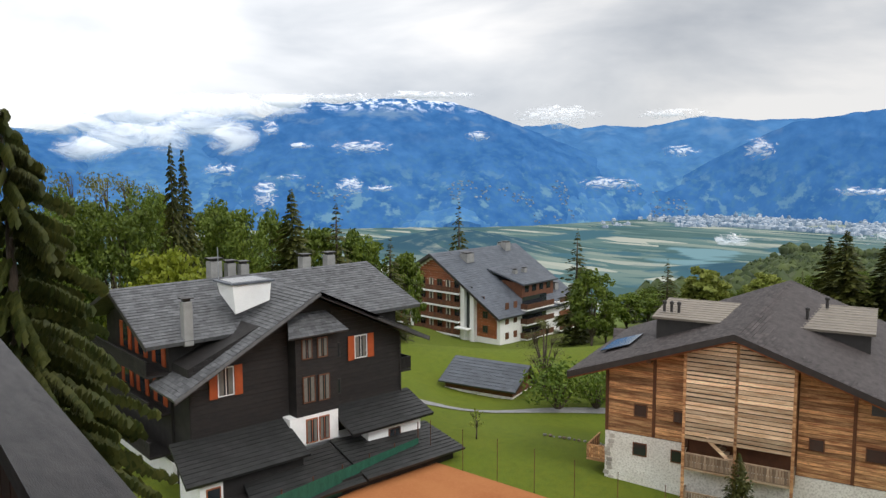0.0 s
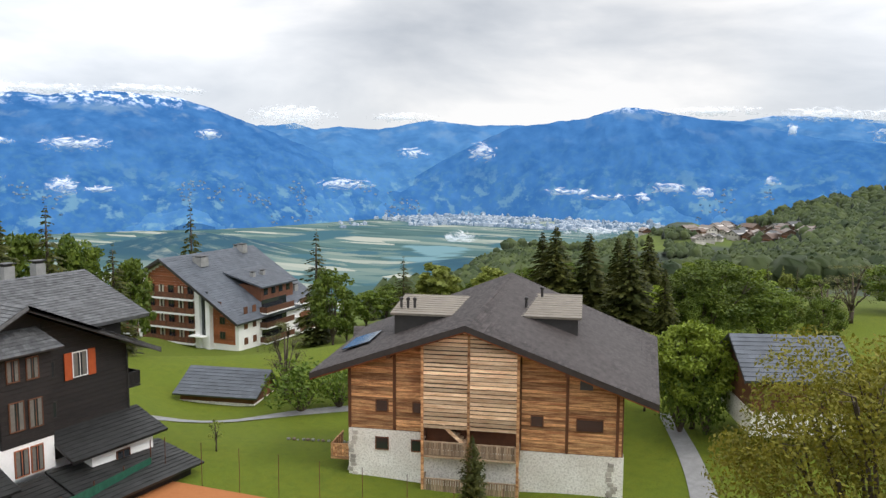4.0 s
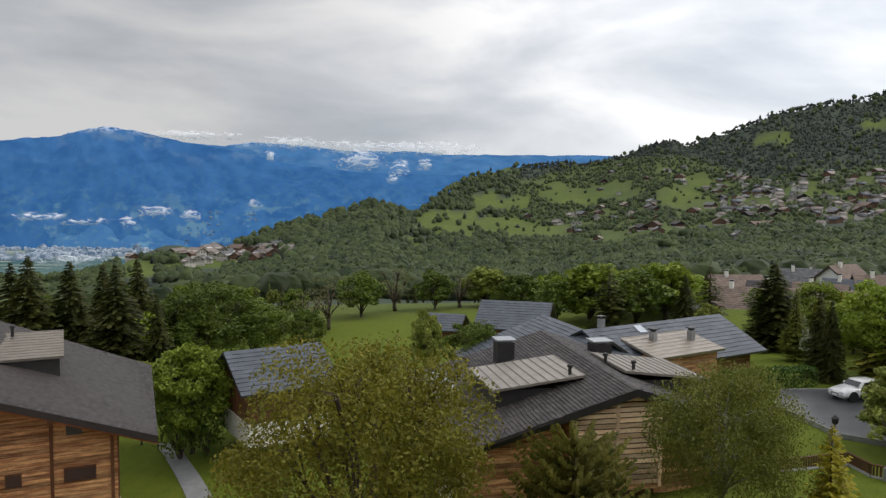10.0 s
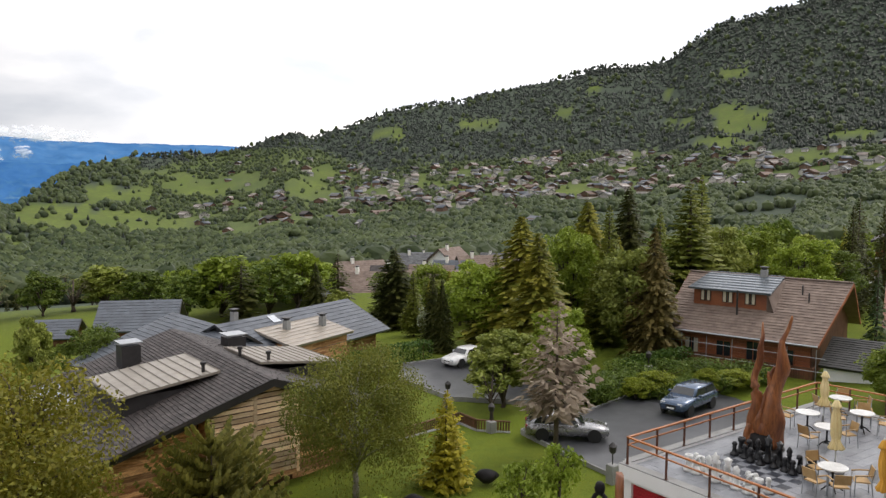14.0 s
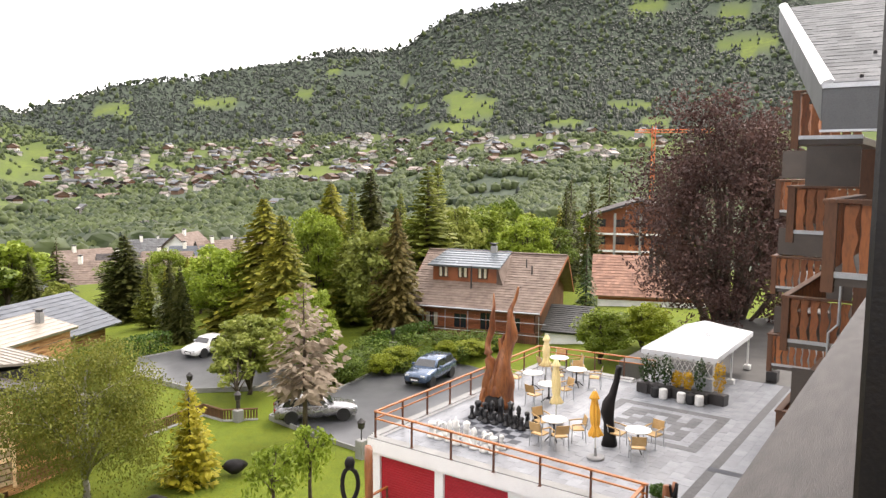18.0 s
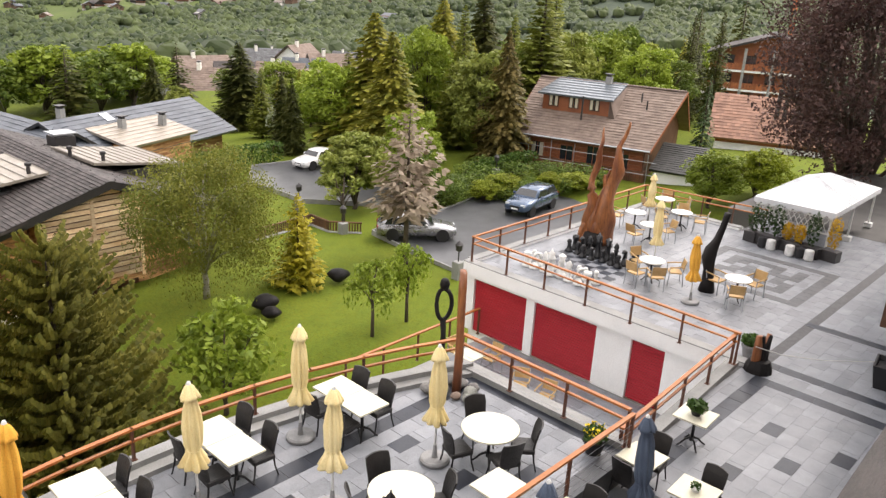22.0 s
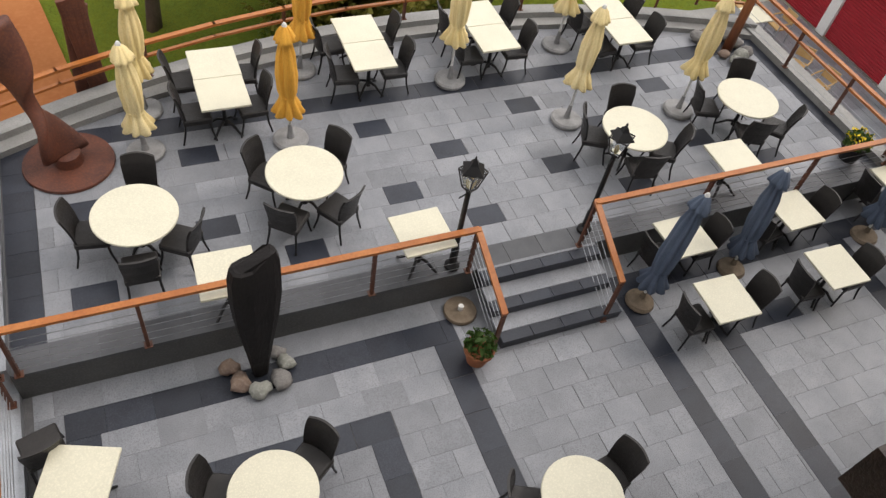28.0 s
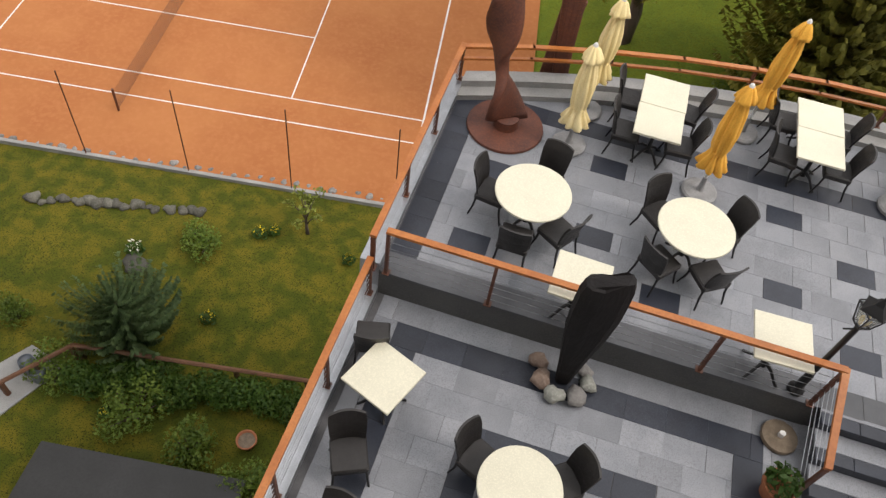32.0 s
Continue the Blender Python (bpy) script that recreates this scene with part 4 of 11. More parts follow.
    lay_tiles(upper, mid_row, MIDTILE, "edge_tile", near)
    return lower, upper


def deck_walls():
    g = Geo().box(WEST, 4.0, STEP_Y - 0.015, STEP_Y + 0.02, 0.0, ZF - 0.035).box(5.95, 12.2, STEP_Y - 0.015, STEP_Y + 0.02, 0.0, ZF - 0.035)
    solid("wall_step", g, WETWALL, "low wet concrete wall carrying the upper terrace", "wall", "structure")
    # kerb with a pale metal coping round the upper deck and along the west edge
    g = Geo()
    xs = [WEST + 14.2 * k / 24 for k in range(25)]
    pts = [(x, outer_edge(x)) for x in xs]
    for (xa, ya), (xb, yb) in zip(pts, pts[1:]):
        g.slab([(xa, ya - 0.36), (xb, yb - 0.36), (xb, yb + 0.1), (xa, ya + 0.1)], ZF - 0.4, ZF + 0.10)
        g.slab([(xa, ya - 0.12), (xb, yb - 0.12), (xb, yb + 0.16), (xa, ya + 0.16)], ZF + 0.10, ZF + 0.22)
    g.box(12.0, 12.35, STEP_Y, outer_edge(12.2), ZF - 0.4, ZF + 0.14)
    solid("kerb_upper", g, CONCRETE, "stepped pale concrete kerb along the bowed deck edge", "kerb", "structure")
    g = Geo().box(WEST - 0.28, WEST, -1.5, STEP_Y, -0.4, 0.14).box(WEST - 0.28, WEST, STEP_Y, outer_edge(WEST) + 0.1, -0.4, ZF + 0.14)
    solid("kerb_west", g, GALV, "pale grey metal coping along the terrace side", "kerb", "structure")
    g = Geo()
    poly = [(WEST - 0.15, -1.4)] + [(12.1, -1.4)] + [(x, outer_edge(x) - 0.12) for x in reversed(xs)]
    g.slab(poly, -13.5, -0.5)
    solid("wall_terrace_base", g, WHITE, "white rendered base wall under the terraces", "wall", "structure")


def stairs():
    st = thing("terrace_steps", "three broad slate-faced granite steps between the terraces", "steps", kind="structure")
    x0, x1 = 4.0, 5.95
    for k in range(3):
        z, y = (k + 1) * ZF / 3, STEP_Y - (2 - k) * 0.42 - 0.12
        part("riser", Geo().box(x0, x1, y - 0.10, y, 0 if k == 0 else z - ZF / 3 - 0.002, z - 0.035), DARKTILE, st)
        part("tread", Geo().box(x0, x1, y + 0.06, y + (0.42 if k < 2 else 0.12), z - 0.035, z, c=0.006), TILE, st)
        for i in range(4):
            xa = x0 + (x1 - x0) * i / 4
            part("nosing", Geo().box(xa + 0.002, xa + (x1 - x0) / 4 - 0.002, y - 0.12, y + 0.056, z - 0.035, z, c=0.006), DARKTILE, st, "dark slate nosing slab")


def railing(pts, label, posts=2.0, h=1.0, cables=5, lower_rail=False, ends=(True, True), every=1):
    """Oiled wooden handrail on brown steel posts with stretched cables. pts: x, y, z of its foot."""
    rl = thing("railing", label, "railing", group="terrace railings")
    P = [Vector(p) for p in pts]
    up = Vector((0, 0, h))
    for i, (a, b) in enumerate(zip(P, P[1:])):
        d = (b - a).normalized()
        s = d.cross(Vector((0, 0, 1))).normalized()

        def bar(lo, hi, half, name, m):
            g = Geo()
            vs = [p + Vector((0, 0, z)) + k * half * s for p in (a - d * 0.02, b + d * 0.02) for z in (lo, hi) for k in (-1, 1)]
            g.add(vs, [(0, 1, 3, 2), (4, 6, 7, 5), (0, 4, 5, 1), (2, 3, 7, 6), (0, 2, 6, 4), (1, 5, 7, 3)])
            return part(name, g, m, rl)

        bar(h - 0.045, h, 0.045, "handrail", RAILWOOD)
        if lower_rail:
            bar(h - 0.28, h - 0.24, 0.03, "lower_rail", RAILWOOD)
        for k in range(cables):
            z = 0.12 + k * (h - 0.22) / cables
            part("cable", Geo().cyl(a + Vector((0, 0, z)), b + Vector((0, 0, z)), 0.005, n=4, caps=False), GALV, rl)
        n = max(1, round((b - a).length / posts))
        for k in range(n + 1):
            if (k == n and (i + 1) % every and b != P[-1]) or (k == 0 and a != P[0]) or (k == 0 and not ends[0]) or (k == n and b == P[-1] and not ends[1]):
                continue
            p = a.lerp(b, k / n)
            g = Geo()
            q = Matrix.Translation(p) @ Matrix(((d.x, s.x, 0, 0), (d.y, s.y, 0, 0), (0, 0, 1, 0), (0, 0, 0, 1)))
            g.box(-0.022, 0.022, -0.03, 0.03, 0, h - 0.045, q).box(-0.05, 0.05, -0.05, 0.05, 0, 0.012, q)
            po = part("post", g, RUSTPOST, rl)
            part("bracket", Geo().cyl(p + Vector((0, 0, h - 0.09)) - 0.035 * s, p + Vector((0, 0, h - 0.09)) + 0.035 * s, 0.025, n=8), RUSTPOST, po)
    return rl


def rails():
    wy = outer_edge(WEST)
    railing([(WEST - 0.08, -1.4, 0.14), (WEST - 0.08, STEP_Y - 0.16, 0.14)], "wooden handrail on brown steel posts along the lower terrace side", posts=1.4, h=0.82)
    railing([(WEST - 0.07, STEP_Y - 0.1, ZF + 0.14), (WEST - 0.07, wy + 0.02, ZF + 0.14)], "wooden handrail on brown steel posts along the upper terrace side", posts=1.4, h=0.72)
    xs = [WEST - 0.07, -1.0, 0.27, 1.4, 2.6, 3.75, 4.9, 6.1, 7.3, 8.5, 9.7, 10.85, 11.9]
    railing([(x, outer_edge(x), ZF + 0.22) for x in xs], "curved double wooden handrail on brown posts along the deck edge", posts=3.0, h=0.64, cables=0, lower_rail=True, every=2)
    railing([(11.95, outer_edge(12) - 0.05, ZF + 0.14), (11.95, STEP_Y + 0.1, ZF + 0.14)], "double wooden handrail on brown posts above the passage", posts=1.7, h=0.86, cables=3, lower_rail=True)
    railing([(WEST + 0.1, STEP_Y - 0.01, ZF), (3.85, STEP_Y - 0.01, ZF), (3.88, STEP_Y - 1.05, 0.0)], "wooden handrail with steel cables along the step wall", posts=1.45, h=0.92)
    railing([(5.68, STEP_Y - 1.05, 0.0), (5.68, STEP_Y - 0.01, ZF), (11.9, STEP_Y - 0.01, ZF)], "wooden handrail with steel cables above the lower tables", posts=2.0, h=0.97)
    railing([(12.1, 6.6, 0.12), (18.2, 6.96, 0.12)], "wooden handrail on brown steel posts beside the garages", posts=1.4, h=0.84, cables=0, lower_rail=True)
    railing([(18.2, 6.86, 0.12), (18.62, 16.25, 0.12), (30.5, 16.45, 0.12), (31.0, 11.2, 0.12)], "double wooden handrail round the chess terrace", posts=1.5, h=0.9, cables=0, lower_rail=True)
    railing([(12.7, 15.7, -2.44), (18.65, 15.78, -2.44)], "wooden handrail on brown posts between the passage and the lawn", posts=1.5, h=0.98, cables=0)


def chess_terrace():
    t = thing("floor_chess_terrace", "grey slab roof terrace with a painted chess board", "terrace floor", kind="structure")
    part("floor_bed", Geo().slab([(18.75, 6.6), (34, 6.6), (34, 12), (31.2, 12), (30.7, 16.4), (18.75, 16.4)], -0.35, -0.006), MORTAR, t)
    light, dark = [], []
    y0, row = 6.62, 0
    while y0 < 16.2:
        y1 = y0 + TILE_W
        row_fill(light, 18.95, 30.6 if y0 > 11.8 else 33.9, y0, y1, 0.0, [], (row % 2) * TILE_L / 2)
        y0, row = y1, row + 1
    lay_tiles(t, light, TILE, "tile", lambda s: s[0] + s[2])
    sq = Geo()
    for i in range(8):
        for j in range(8):
            if (i + j) % 2:
                sq.box(20.0 + 0.36 * i, 20.35 + 0.36 * i, 12.3 + 0.36 * j, 12.65 + 0.36 * j, 0.0, 0.006)
    part("chess_squares", sq, DARKTILE, t)
    # square of grey slabs: a ring, and a broken lattice inside it
    lab = Geo()
    ox, oy, q = 23.85, 7.28, 0.385
    rows = ("XXXXXXXXXXX", "X.........X", "X.XXX.XXX.X", "X.X.XXX...X", "X.XX..XXX.X", "X..XXX..X.X", "X.XX.XX.X.X", "X.X.XX.XX.X", "X.XXX.XXX.X", "X.........X", "XXXXXXXXXXX")
    for j, line in enumerate(rows):
        for i, c in enumerate(line):
            if c == "X":
                lab.box(ox + q * i + 0.004, ox + q * (i + 1) - 0.004, oy + q * j + 0.004, oy + q * (j + 1) - 0.004, 0.0, 0.006)
    part("labyrinth_band", lab, MIDTILE, t)
    for nm, z0, z1, mt, lb in (("kerb_chess", -0.35, 0.09, WHITE, "white kerb round the chess terrace"), ("coping_chess", 0.09, 0.12, CONCRETE, "wet grey coping on the kerb of the chess terrace")):
        kb = Geo().box(18.5, 18.85, 6.6, 16.5, z0, z1).box(18.85, 30.55, 16.3, 16.62, z0, z1)
        kb.slab([(30.55, 12), (30.9, 12), (30.9, 16.62), (30.55, 16.62)], z0, z1)
        solid(nm, kb, mt, lb, "kerb", "structure")


def garage():
    gr = thing("wall_garage", "white rendered garage block with red roller shutters", "garage", kind="structure")
    X = 18.72
    openings = [(13.9, 16.15), (11.23, 13.57), (8.97, 10.05)]
    g = Geo()
    zs, zt = -2.45, -0.52
    y = 6.6
    for a, b in sorted(openings):
        g.box(X, X + 0.25, y, a, zs, -0.35)
        g.box(X, X + 0.25, a, b, zt, -0.35)
        y = b
    g.box(X, X + 0.25, y, 16.5, zs, -0.35)
    g.box(X + 0.25, 30.6, 16.2, 16.5, -6, -0.35).box(30.3, 30.6, 6.6, 16.2, -6, -0.35)
    g.box(X, 30.6, 6.3, 6.6, -6, -0.35).box(X + 0.25, X + 0.3, 6.6, 16.2, -6, zs)
    part("wall", g, WHITE, gr)
    for a, b in openings:
        sh = part("roller_shutter", Geo().box(X + 0.1, X + 0.14, a, b, zs, zt), REDSHUT, gr, "red metal roller shutter")
        slat = Geo().box(-0.02, 0.02, a + 0.02, b - 0.02, -0.034, 0.034, c=0.012).mesh("slat", REDSHUT)
        z = zs + 0.05
        while z < zt - 0.03:
            o = part("slat", slat, None, sh)
            o.location = (X + 0.09, 0, z)
            z += 0.085
    ps = thing("floor_passage", "grey slab passage below the garage front", "passage floor", kind="structure")
    part("floor_bed", Geo().box(12.2, X, 6.4, 15.5, -2.8, -2.46), CONCRETE, ps)
    sl = Geo()
    for i in range(11):
        for j in range(15):
            sl.box(12.25 + 0.58 * i, 12.25 + 0.58 * i + 0.57, 6.5 + 0.58 * j, 6.5 + 0.58 * j + 0.57, -2.46, -2.44)
    o = part("slab_field", sl, TILE, ps)
    o["kind"] = "stuff"
    g = Geo().slab([(12.1, 6.36), (18.45, 6.62), (18.45, 6.97), (12.1, 6.72)], -6, -0.36)
    solid("wall_passage", g, WHITE, "white rendered retaining wall beside the passage", "wall", "structure")
    g = Geo().slab([(12.37, 6.5), (18.46, 6.84), (18.46, 7.14), (12.37, 6.8)], -0.36, 0.12)
    solid("kerb_passage", g, CONCRETE, "wet grey concrete kerb above the passage", "kerb", "structure")


deck_floor()
deck_walls()
stairs()
chess_terrace()
garage()
rails()

# ---- houses ----
def roof_plane(parent, quad, t, material, course=0.34, width=0.55, name="roof", seed=1, lift0=0.045):
    """A roof slope: a plate with courses of lapped shingles on it. quad: eave left, eave right, ridge right, ridge left, seen from outside."""
    q = [Vector(p) for p in quad]
    rf = part(name, Geo().sheet(q, t), material, parent)
    rr = random.Random(seed)
    nrm = (q[1] - q[0]).cross(q[3] - q[0]).normalized()
    rise = max((q[3] - q[0]).length, (q[2] - q[1]).length)
    n = max(2, int(rise / course))
    g = Geo()
    for k in range(n):
        s0, s1 = k / n, min(1, (k + 1.25) / n)
        a0, b0 = q[0].lerp(q[3], s0), q[1].lerp(q[2], s0)
        a1, b1 = q[0].lerp(q[3], s1), q[1].lerp(q[2], s1)
        w = (b0 - a0).length
        if w < 0.3:
            continue
        m = max(1, int(w / width))
        cut = [min(1, max(0, (i + (0.5 if k % 2 else 0) + rr.uniform(-0.12, 0.12)) / m)) for i in range(1, m)]
        cut = [0.0] + sorted(cut) + [1.0]
        for u, v in zip(cut, cut[1:]):
            if v - u < 0.004:
                continue
            lift = lift0 * (1 + rr.uniform(-0.33, 0.45))
            p = [a0.lerp(b0, u) + lift * nrm, a0.lerp(b0, v) + lift * nrm, a1.lerp(b1, v) + 0.006 * nrm, a1.lerp(b1, u) + 0.006 * nrm]
            g.add(p + [a0.lerp(b0, u), a0.lerp(b0, v)], [(0, 1, 2, 3), (4, 5, 1, 0)])
    sh = part("shingles", g, material, rf)
    sh["kind"] = "stuff"
    return rf


def window(parent, x, z, w, h, y=0.0, frame_m=None, curtain=None, depth=0.06, shutters=None, cross=True):
    """A window let into the front wall at local y, centred at x with its sill at z."""
    wn = part("window", Geo().box(x - w / 2, x + w / 2, y - 0.02, y + depth, z, z + h), DARKMETAL, parent)
    fm = frame_m or BROWNWOOD
    f = 0.06
    fr = Geo()
    for b in [(x - w / 2 - f, x - w / 2, z - f, z + h + f), (x + w / 2, x + w / 2 + f, z - f, z + h + f), (x - w / 2, x + w / 2, z + h, z + h + f), (x - w / 2, x + w / 2, z - f, z)]:
        fr.box(b[0], b[1], y - 0.06, y + depth, b[2], b[3])
    if cross:
        fr.box(x - 0.02, x + 0.02, y - 0.05, y - 0.02, z, z + h)
    part("window_frame", fr, fm, wn)
    part("pane", Geo().box(x - w / 2, x + w / 2, y - 0.035, y - 0.025, z, z + h), GLASS, wn)
    if curtain:
        part("curtain", Geo().box(x - w / 2 + 0.02, x - w / 6, y - 0.045, y - 0.037, z + 0.02, z + h - 0.02).box(x + w / 6, x + w / 2 - 0.02, y - 0.045, y - 0.037, z + 0.02, z + h - 0.02), curtain, wn)
    if shutters:
        for s in (-1, 1):
            c = x + s * (w / 2 + 0.08 + 0.3)
            part("shutter", Geo().box(c - 0.28, c + 0.28, y - 0.09, y - 0.03, z - 0.12, z + h + 0.1, c=0.01), shutters, wn)
    return wn


def gable_body(w, d, zb, ze, zr, apex=0.5):
    """A house body with gables at front and back: x 0..w, y 0..d."""
    g = Geo()
    ax = w * apex
    pr = [(0, zb), (w, zb), (w, ze), (ax, zr), (0, ze)]
    n = 5
    vs = [(x, 0, z) for x, z in pr] + [(x, d, z) for x, z in pr]
    fs = [tuple(range(n)), tuple(range(2 * n - 1, n - 1, -1))] + [((k + 1) % n, k, n + k, n + (k + 1) % n) for k in range(n)]
    return g.add(vs, fs)


def chimney(parent, x, y, z0, z1, s=0.6, m=None):
    ch = part("chimney", Geo().box(x - s / 2, x + s / 2, y - s / 2, y + s / 2, z0, z1, c=0.02), m or WHITE, parent)
    part("chimney_cap", Geo().box(x - s / 2 - 0.08, x + s / 2 + 0.08, y - s / 2 - 0.08, y + s / 2 + 0.08, z1 + 0.18, z1 + 0.25).box(x - s * 0.35, x + s * 0.35, y - s * 0.35, y + s * 0.35, z1, z1 + 0.18), DARKMETAL, ch)
    return ch



def frame_m(at, yaw):
    return Matrix.Translation((*at, 0)) @ Matrix.Rotation(radians(yaw), 4, "Z")


def seam_roof(parent, quad, t=0.12, step=0.55, name="roof", m=None):
    """A sheet-metal roof with raised seams. quad as for roof_plane."""
    q = [Vector(p) for p in quad]
    m = m or SEAMROOF
    rf = part(name, Geo().sheet(q, t), m, parent)
    nrm = (q[1] - q[0]).cross(q[3] - q[0]).normalized()
    n = max(2, int((q[3] - q[0]).length / step))
    for k in range(n + 1):
        a, b = q[0].lerp(q[3], k / n), q[1].lerp(q[2], k / n)
        part("seam", Geo().cyl(a + 0.02 * nrm, b + 0.02 * nrm, 0.035, n=4), m, rf)
    return rf


def fascia(parent, p, q, h=0.28, t=0.05, m=None):
    p, q = Vector(p), Vector(q)
    d = (q - p).normalized()
    s = d.cross(Vector((0, 0, 1))).normalized() * t
    up = Vector((0, 0, h))
    vs = [p - up, q - up, q, p, p - up + s, q - up + s, q + s, p + s]
    return part("fascia", Geo().add(vs, [(0, 1, 2, 3), (7, 6, 5, 4), (3, 2, 6, 7), (4, 5, 1, 0), (0, 3, 7, 4), (1, 5, 6, 2)]), m or DARKMETAL, parent)


def boards(parent, x0, x1, z0, top, m, y=-0.03, h=0.24, seed=0, gap=0.012, name="board", every=1, thick=0.05):
    """Horizontal boards up to a roof line top(x), one piece each."""
    rr = random.Random(seed)
    z, k = z0, 0
    while True:
        a, b = x0, x1
        while a < b and top(a) < z + h:
            a += 0.1
        while b > a and top(b) < z + h:
            b -= 0.1
        if b - a < 0.25:
            break
        if k % every == 0:
            dy = rr.uniform(0, 0.02)
            part(name, Geo().box(a, b, y - thick - dy, y, z + gap, z + h - gap), m, parent)
        z += h
        k += 1


def balcony(parent, x0, x1, y0, y1, z, rail_h=1.0, m=None, slab_m=None, board=0.13, slab=0.14, label="", single=False):
    """A balcony slab with a rail of upright boards: front at y0, back at y1."""
    bl = part("balcony", Geo().box(x0, x1, y0, y1, z - slab, z), slab_m or m, parent, label)
    part("top_rail", Geo().box(x0, x1, y0, y0 + 0.1, z + rail_h - 0.08, z + rail_h).box(x0, x0 + 0.1, y0, y1, z + rail_h - 0.08, z + rail_h).box(x1 - 0.1, x1, y0, y1, z + rail_h - 0.08, z + rail_h), m, bl)
    g = Geo()
    n = int((x1 - x0) / (board + 0.03))
    for k in range(n):
        a = x0 + (x1 - x0) * k / n
        g.box(a, a + board, y0 + 0.02, y0 + 0.06, z + 0.06, z + rail_h - 0.08)
    for xx in (x0, x1 - 0.05):
        n2 = max(1, int((y1 - y0) / (board + 0.03)))
        for k in range(n2):
            a = y0 + (y1 - y0) * k / n2
            g.box(xx, xx + 0.05, a, a + board, z + 0.06, z + rail_h - 0.08)
    if single:
        me = Geo().box(0, board, 0, 0.04, 0, rail_h - 0.14).mesh("baluster", m)
        for k in range(n):
            part("baluster", me, None, bl).location = (x0 + (x1 - x0) * k / n, y0 + 0.02, z + 0.06)
        for xx in (x0, x1 - 0.05):
            for k in range(n2):
                o = part("baluster", me, None, bl)
                o.location, o.rotation_euler = (xx + 0.045, y0 + (y1 - y0) * k / n2, z + 0.06), (0, 0, math.pi / 2)
        return bl
    o = part("balustrade", g, m, bl)
    o["kind"] = "stuff"
    return bl


# ---- timber chalet with a slatted gable ----
def timber_chalet():
    h = thing("timber_chalet", "weathered larch chalet with a slatted gable on a white plaster base", "house", frame_m((-31.2, 42.3), 18.5))
    top = lambda x: (-1.55 - (8.5 - x) * 0.342) if x < 8.5 else (-1.55 - (x - 8.5) * 0.363)
    zs = lambda x: -9.2 if x < 5.5 else -10.0
    g = Geo()
    pr = [(0, -13.4), (18.9, -13.4), (18.9, top(18.9)), (8.5, top(8.5)), (0, top(0))]
    vs = [(x, 0, z) for x, z in pr] + [(x, 12.0, z) for x, z in pr]
    g.add(vs, [(0, 1, 2, 3, 4), (9, 8, 7, 6, 5)] + [((k + 1) % 5, k, 5 + k, 5 + (k + 1) % 5) for k in range(5)])
    part("wall", g, BROWNWOOD, h)
    part("plaster_base", Geo().box(-0.05, 5.5, -0.09, 12.05, -13.4, -9.25).box(5.5, 12.0, -0.05, 0.0, -13.4, -10.4).box(12.0, 18.95, -0.09, 12.05, -13.4, -10.05), STONEWALL, h, "rough white lime plaster base")
    rr = random.Random(5)
    quoin = Geo().box(-0.2, 0.2, -0.06, 0.06, -0.14, 0.14, c=0.03).mesh("quoin", QUOINSTONE)
    for x in (0.25, 18.2):
        for k in range(11):
            o = part("quoin", quoin, None, h)
            o.location = (x + rr.uniform(-0.2, 0.2), -0.1, -12.9 + 0.33 * k + rr.uniform(-0.05, 0.05))
            o.rotation_euler = (0, rr.uniform(-0.2, 0.2), 0)
            if x > 18 and k > 7:
                o.location.z = -12.9 + 0.25 * (k - 7)
    for i, (a, b) in enumerate(((0.1, 3.2), (3.4, 5.45), (12.1, 15.1), (15.3, 18.8))):
        boards(h, a, b, zs(a), top, OLDWOOD, 0.0, 0.25, i)
    for x in (0.05, 3.3, 5.5, 12.05, 15.2, 18.5):
        part("post", Geo().box(x - 0.1, x + 0.1, -0.16, -0.02, zs(x), top(x)), BROWNWOOD, h)
    # bay of pale slats before the gable, stairs and two balconies under it
    yb = -1.1
    for i, (a, b) in enumerate(((5.5, 8.6), (8.75, 12.0))):
        z, k = -8.5, 0
        while z < top((a + b) / 2) + 1:
            xa, xb = a, b
            while xa < xb and top(xa) < z + 0.2:
                xa += 0.1
            while xb > xa and top(xb) < z + 0.2:
                xb -= 0.1
            if xb - xa < 0.3:
                break
            part("slat", Geo().box(xa, xb, yb - 0.03 - rr.uniform(0, 0.03), yb + 0.02, z + rr.uniform(0, 0.02), z + rr.uniform(0.205, 0.25)), PALEWOOD, h)
            z += 0.285
            k += 1
    # black sheet stands in for the shade in the gaps between slats
    part("slat_backing", Geo().add([(5.55, yb + 0.25, -8.5), (11.95, yb + 0.25, -8.5), (11.95, yb + 0.25, top(11.95) - 0.15), (8.5, yb + 0.25, top(8.5) - 0.15), (5.55, yb + 0.25, top(5.55) - 0.15)], [(0, 1, 2, 3, 4)]), BLACKWOOD, h)
    for x in (5.5, 8.68, 12.0):
        part("post", Geo().box(x - 0.09, x + 0.09, yb - 0.07, yb + 0.1, -13.2, top(x)), OLDWOOD, h)
    g = Geo()
    for z in [-8.4 + 0.3 * k for k in range(17)]:
        if z < top(12.0) - 0.2:
            g.box(11.97, 12.06, yb, 0, z, z + 0.2)
    o = part("side_slats", g, OLDWOOD, h)
    o["kind"] = "stuff"
    for z in (-10.45, -13.05):
        balcony(h, 5.45, 12.1, yb, 0.0, z, 1.0, GREYBOARD, PALEWOOD, 0.14, single=True)
    part("recess", Geo().box(5.6, 11.9, -0.02, 0.03, -10.3, -8.5), BROWNWOOD, h)
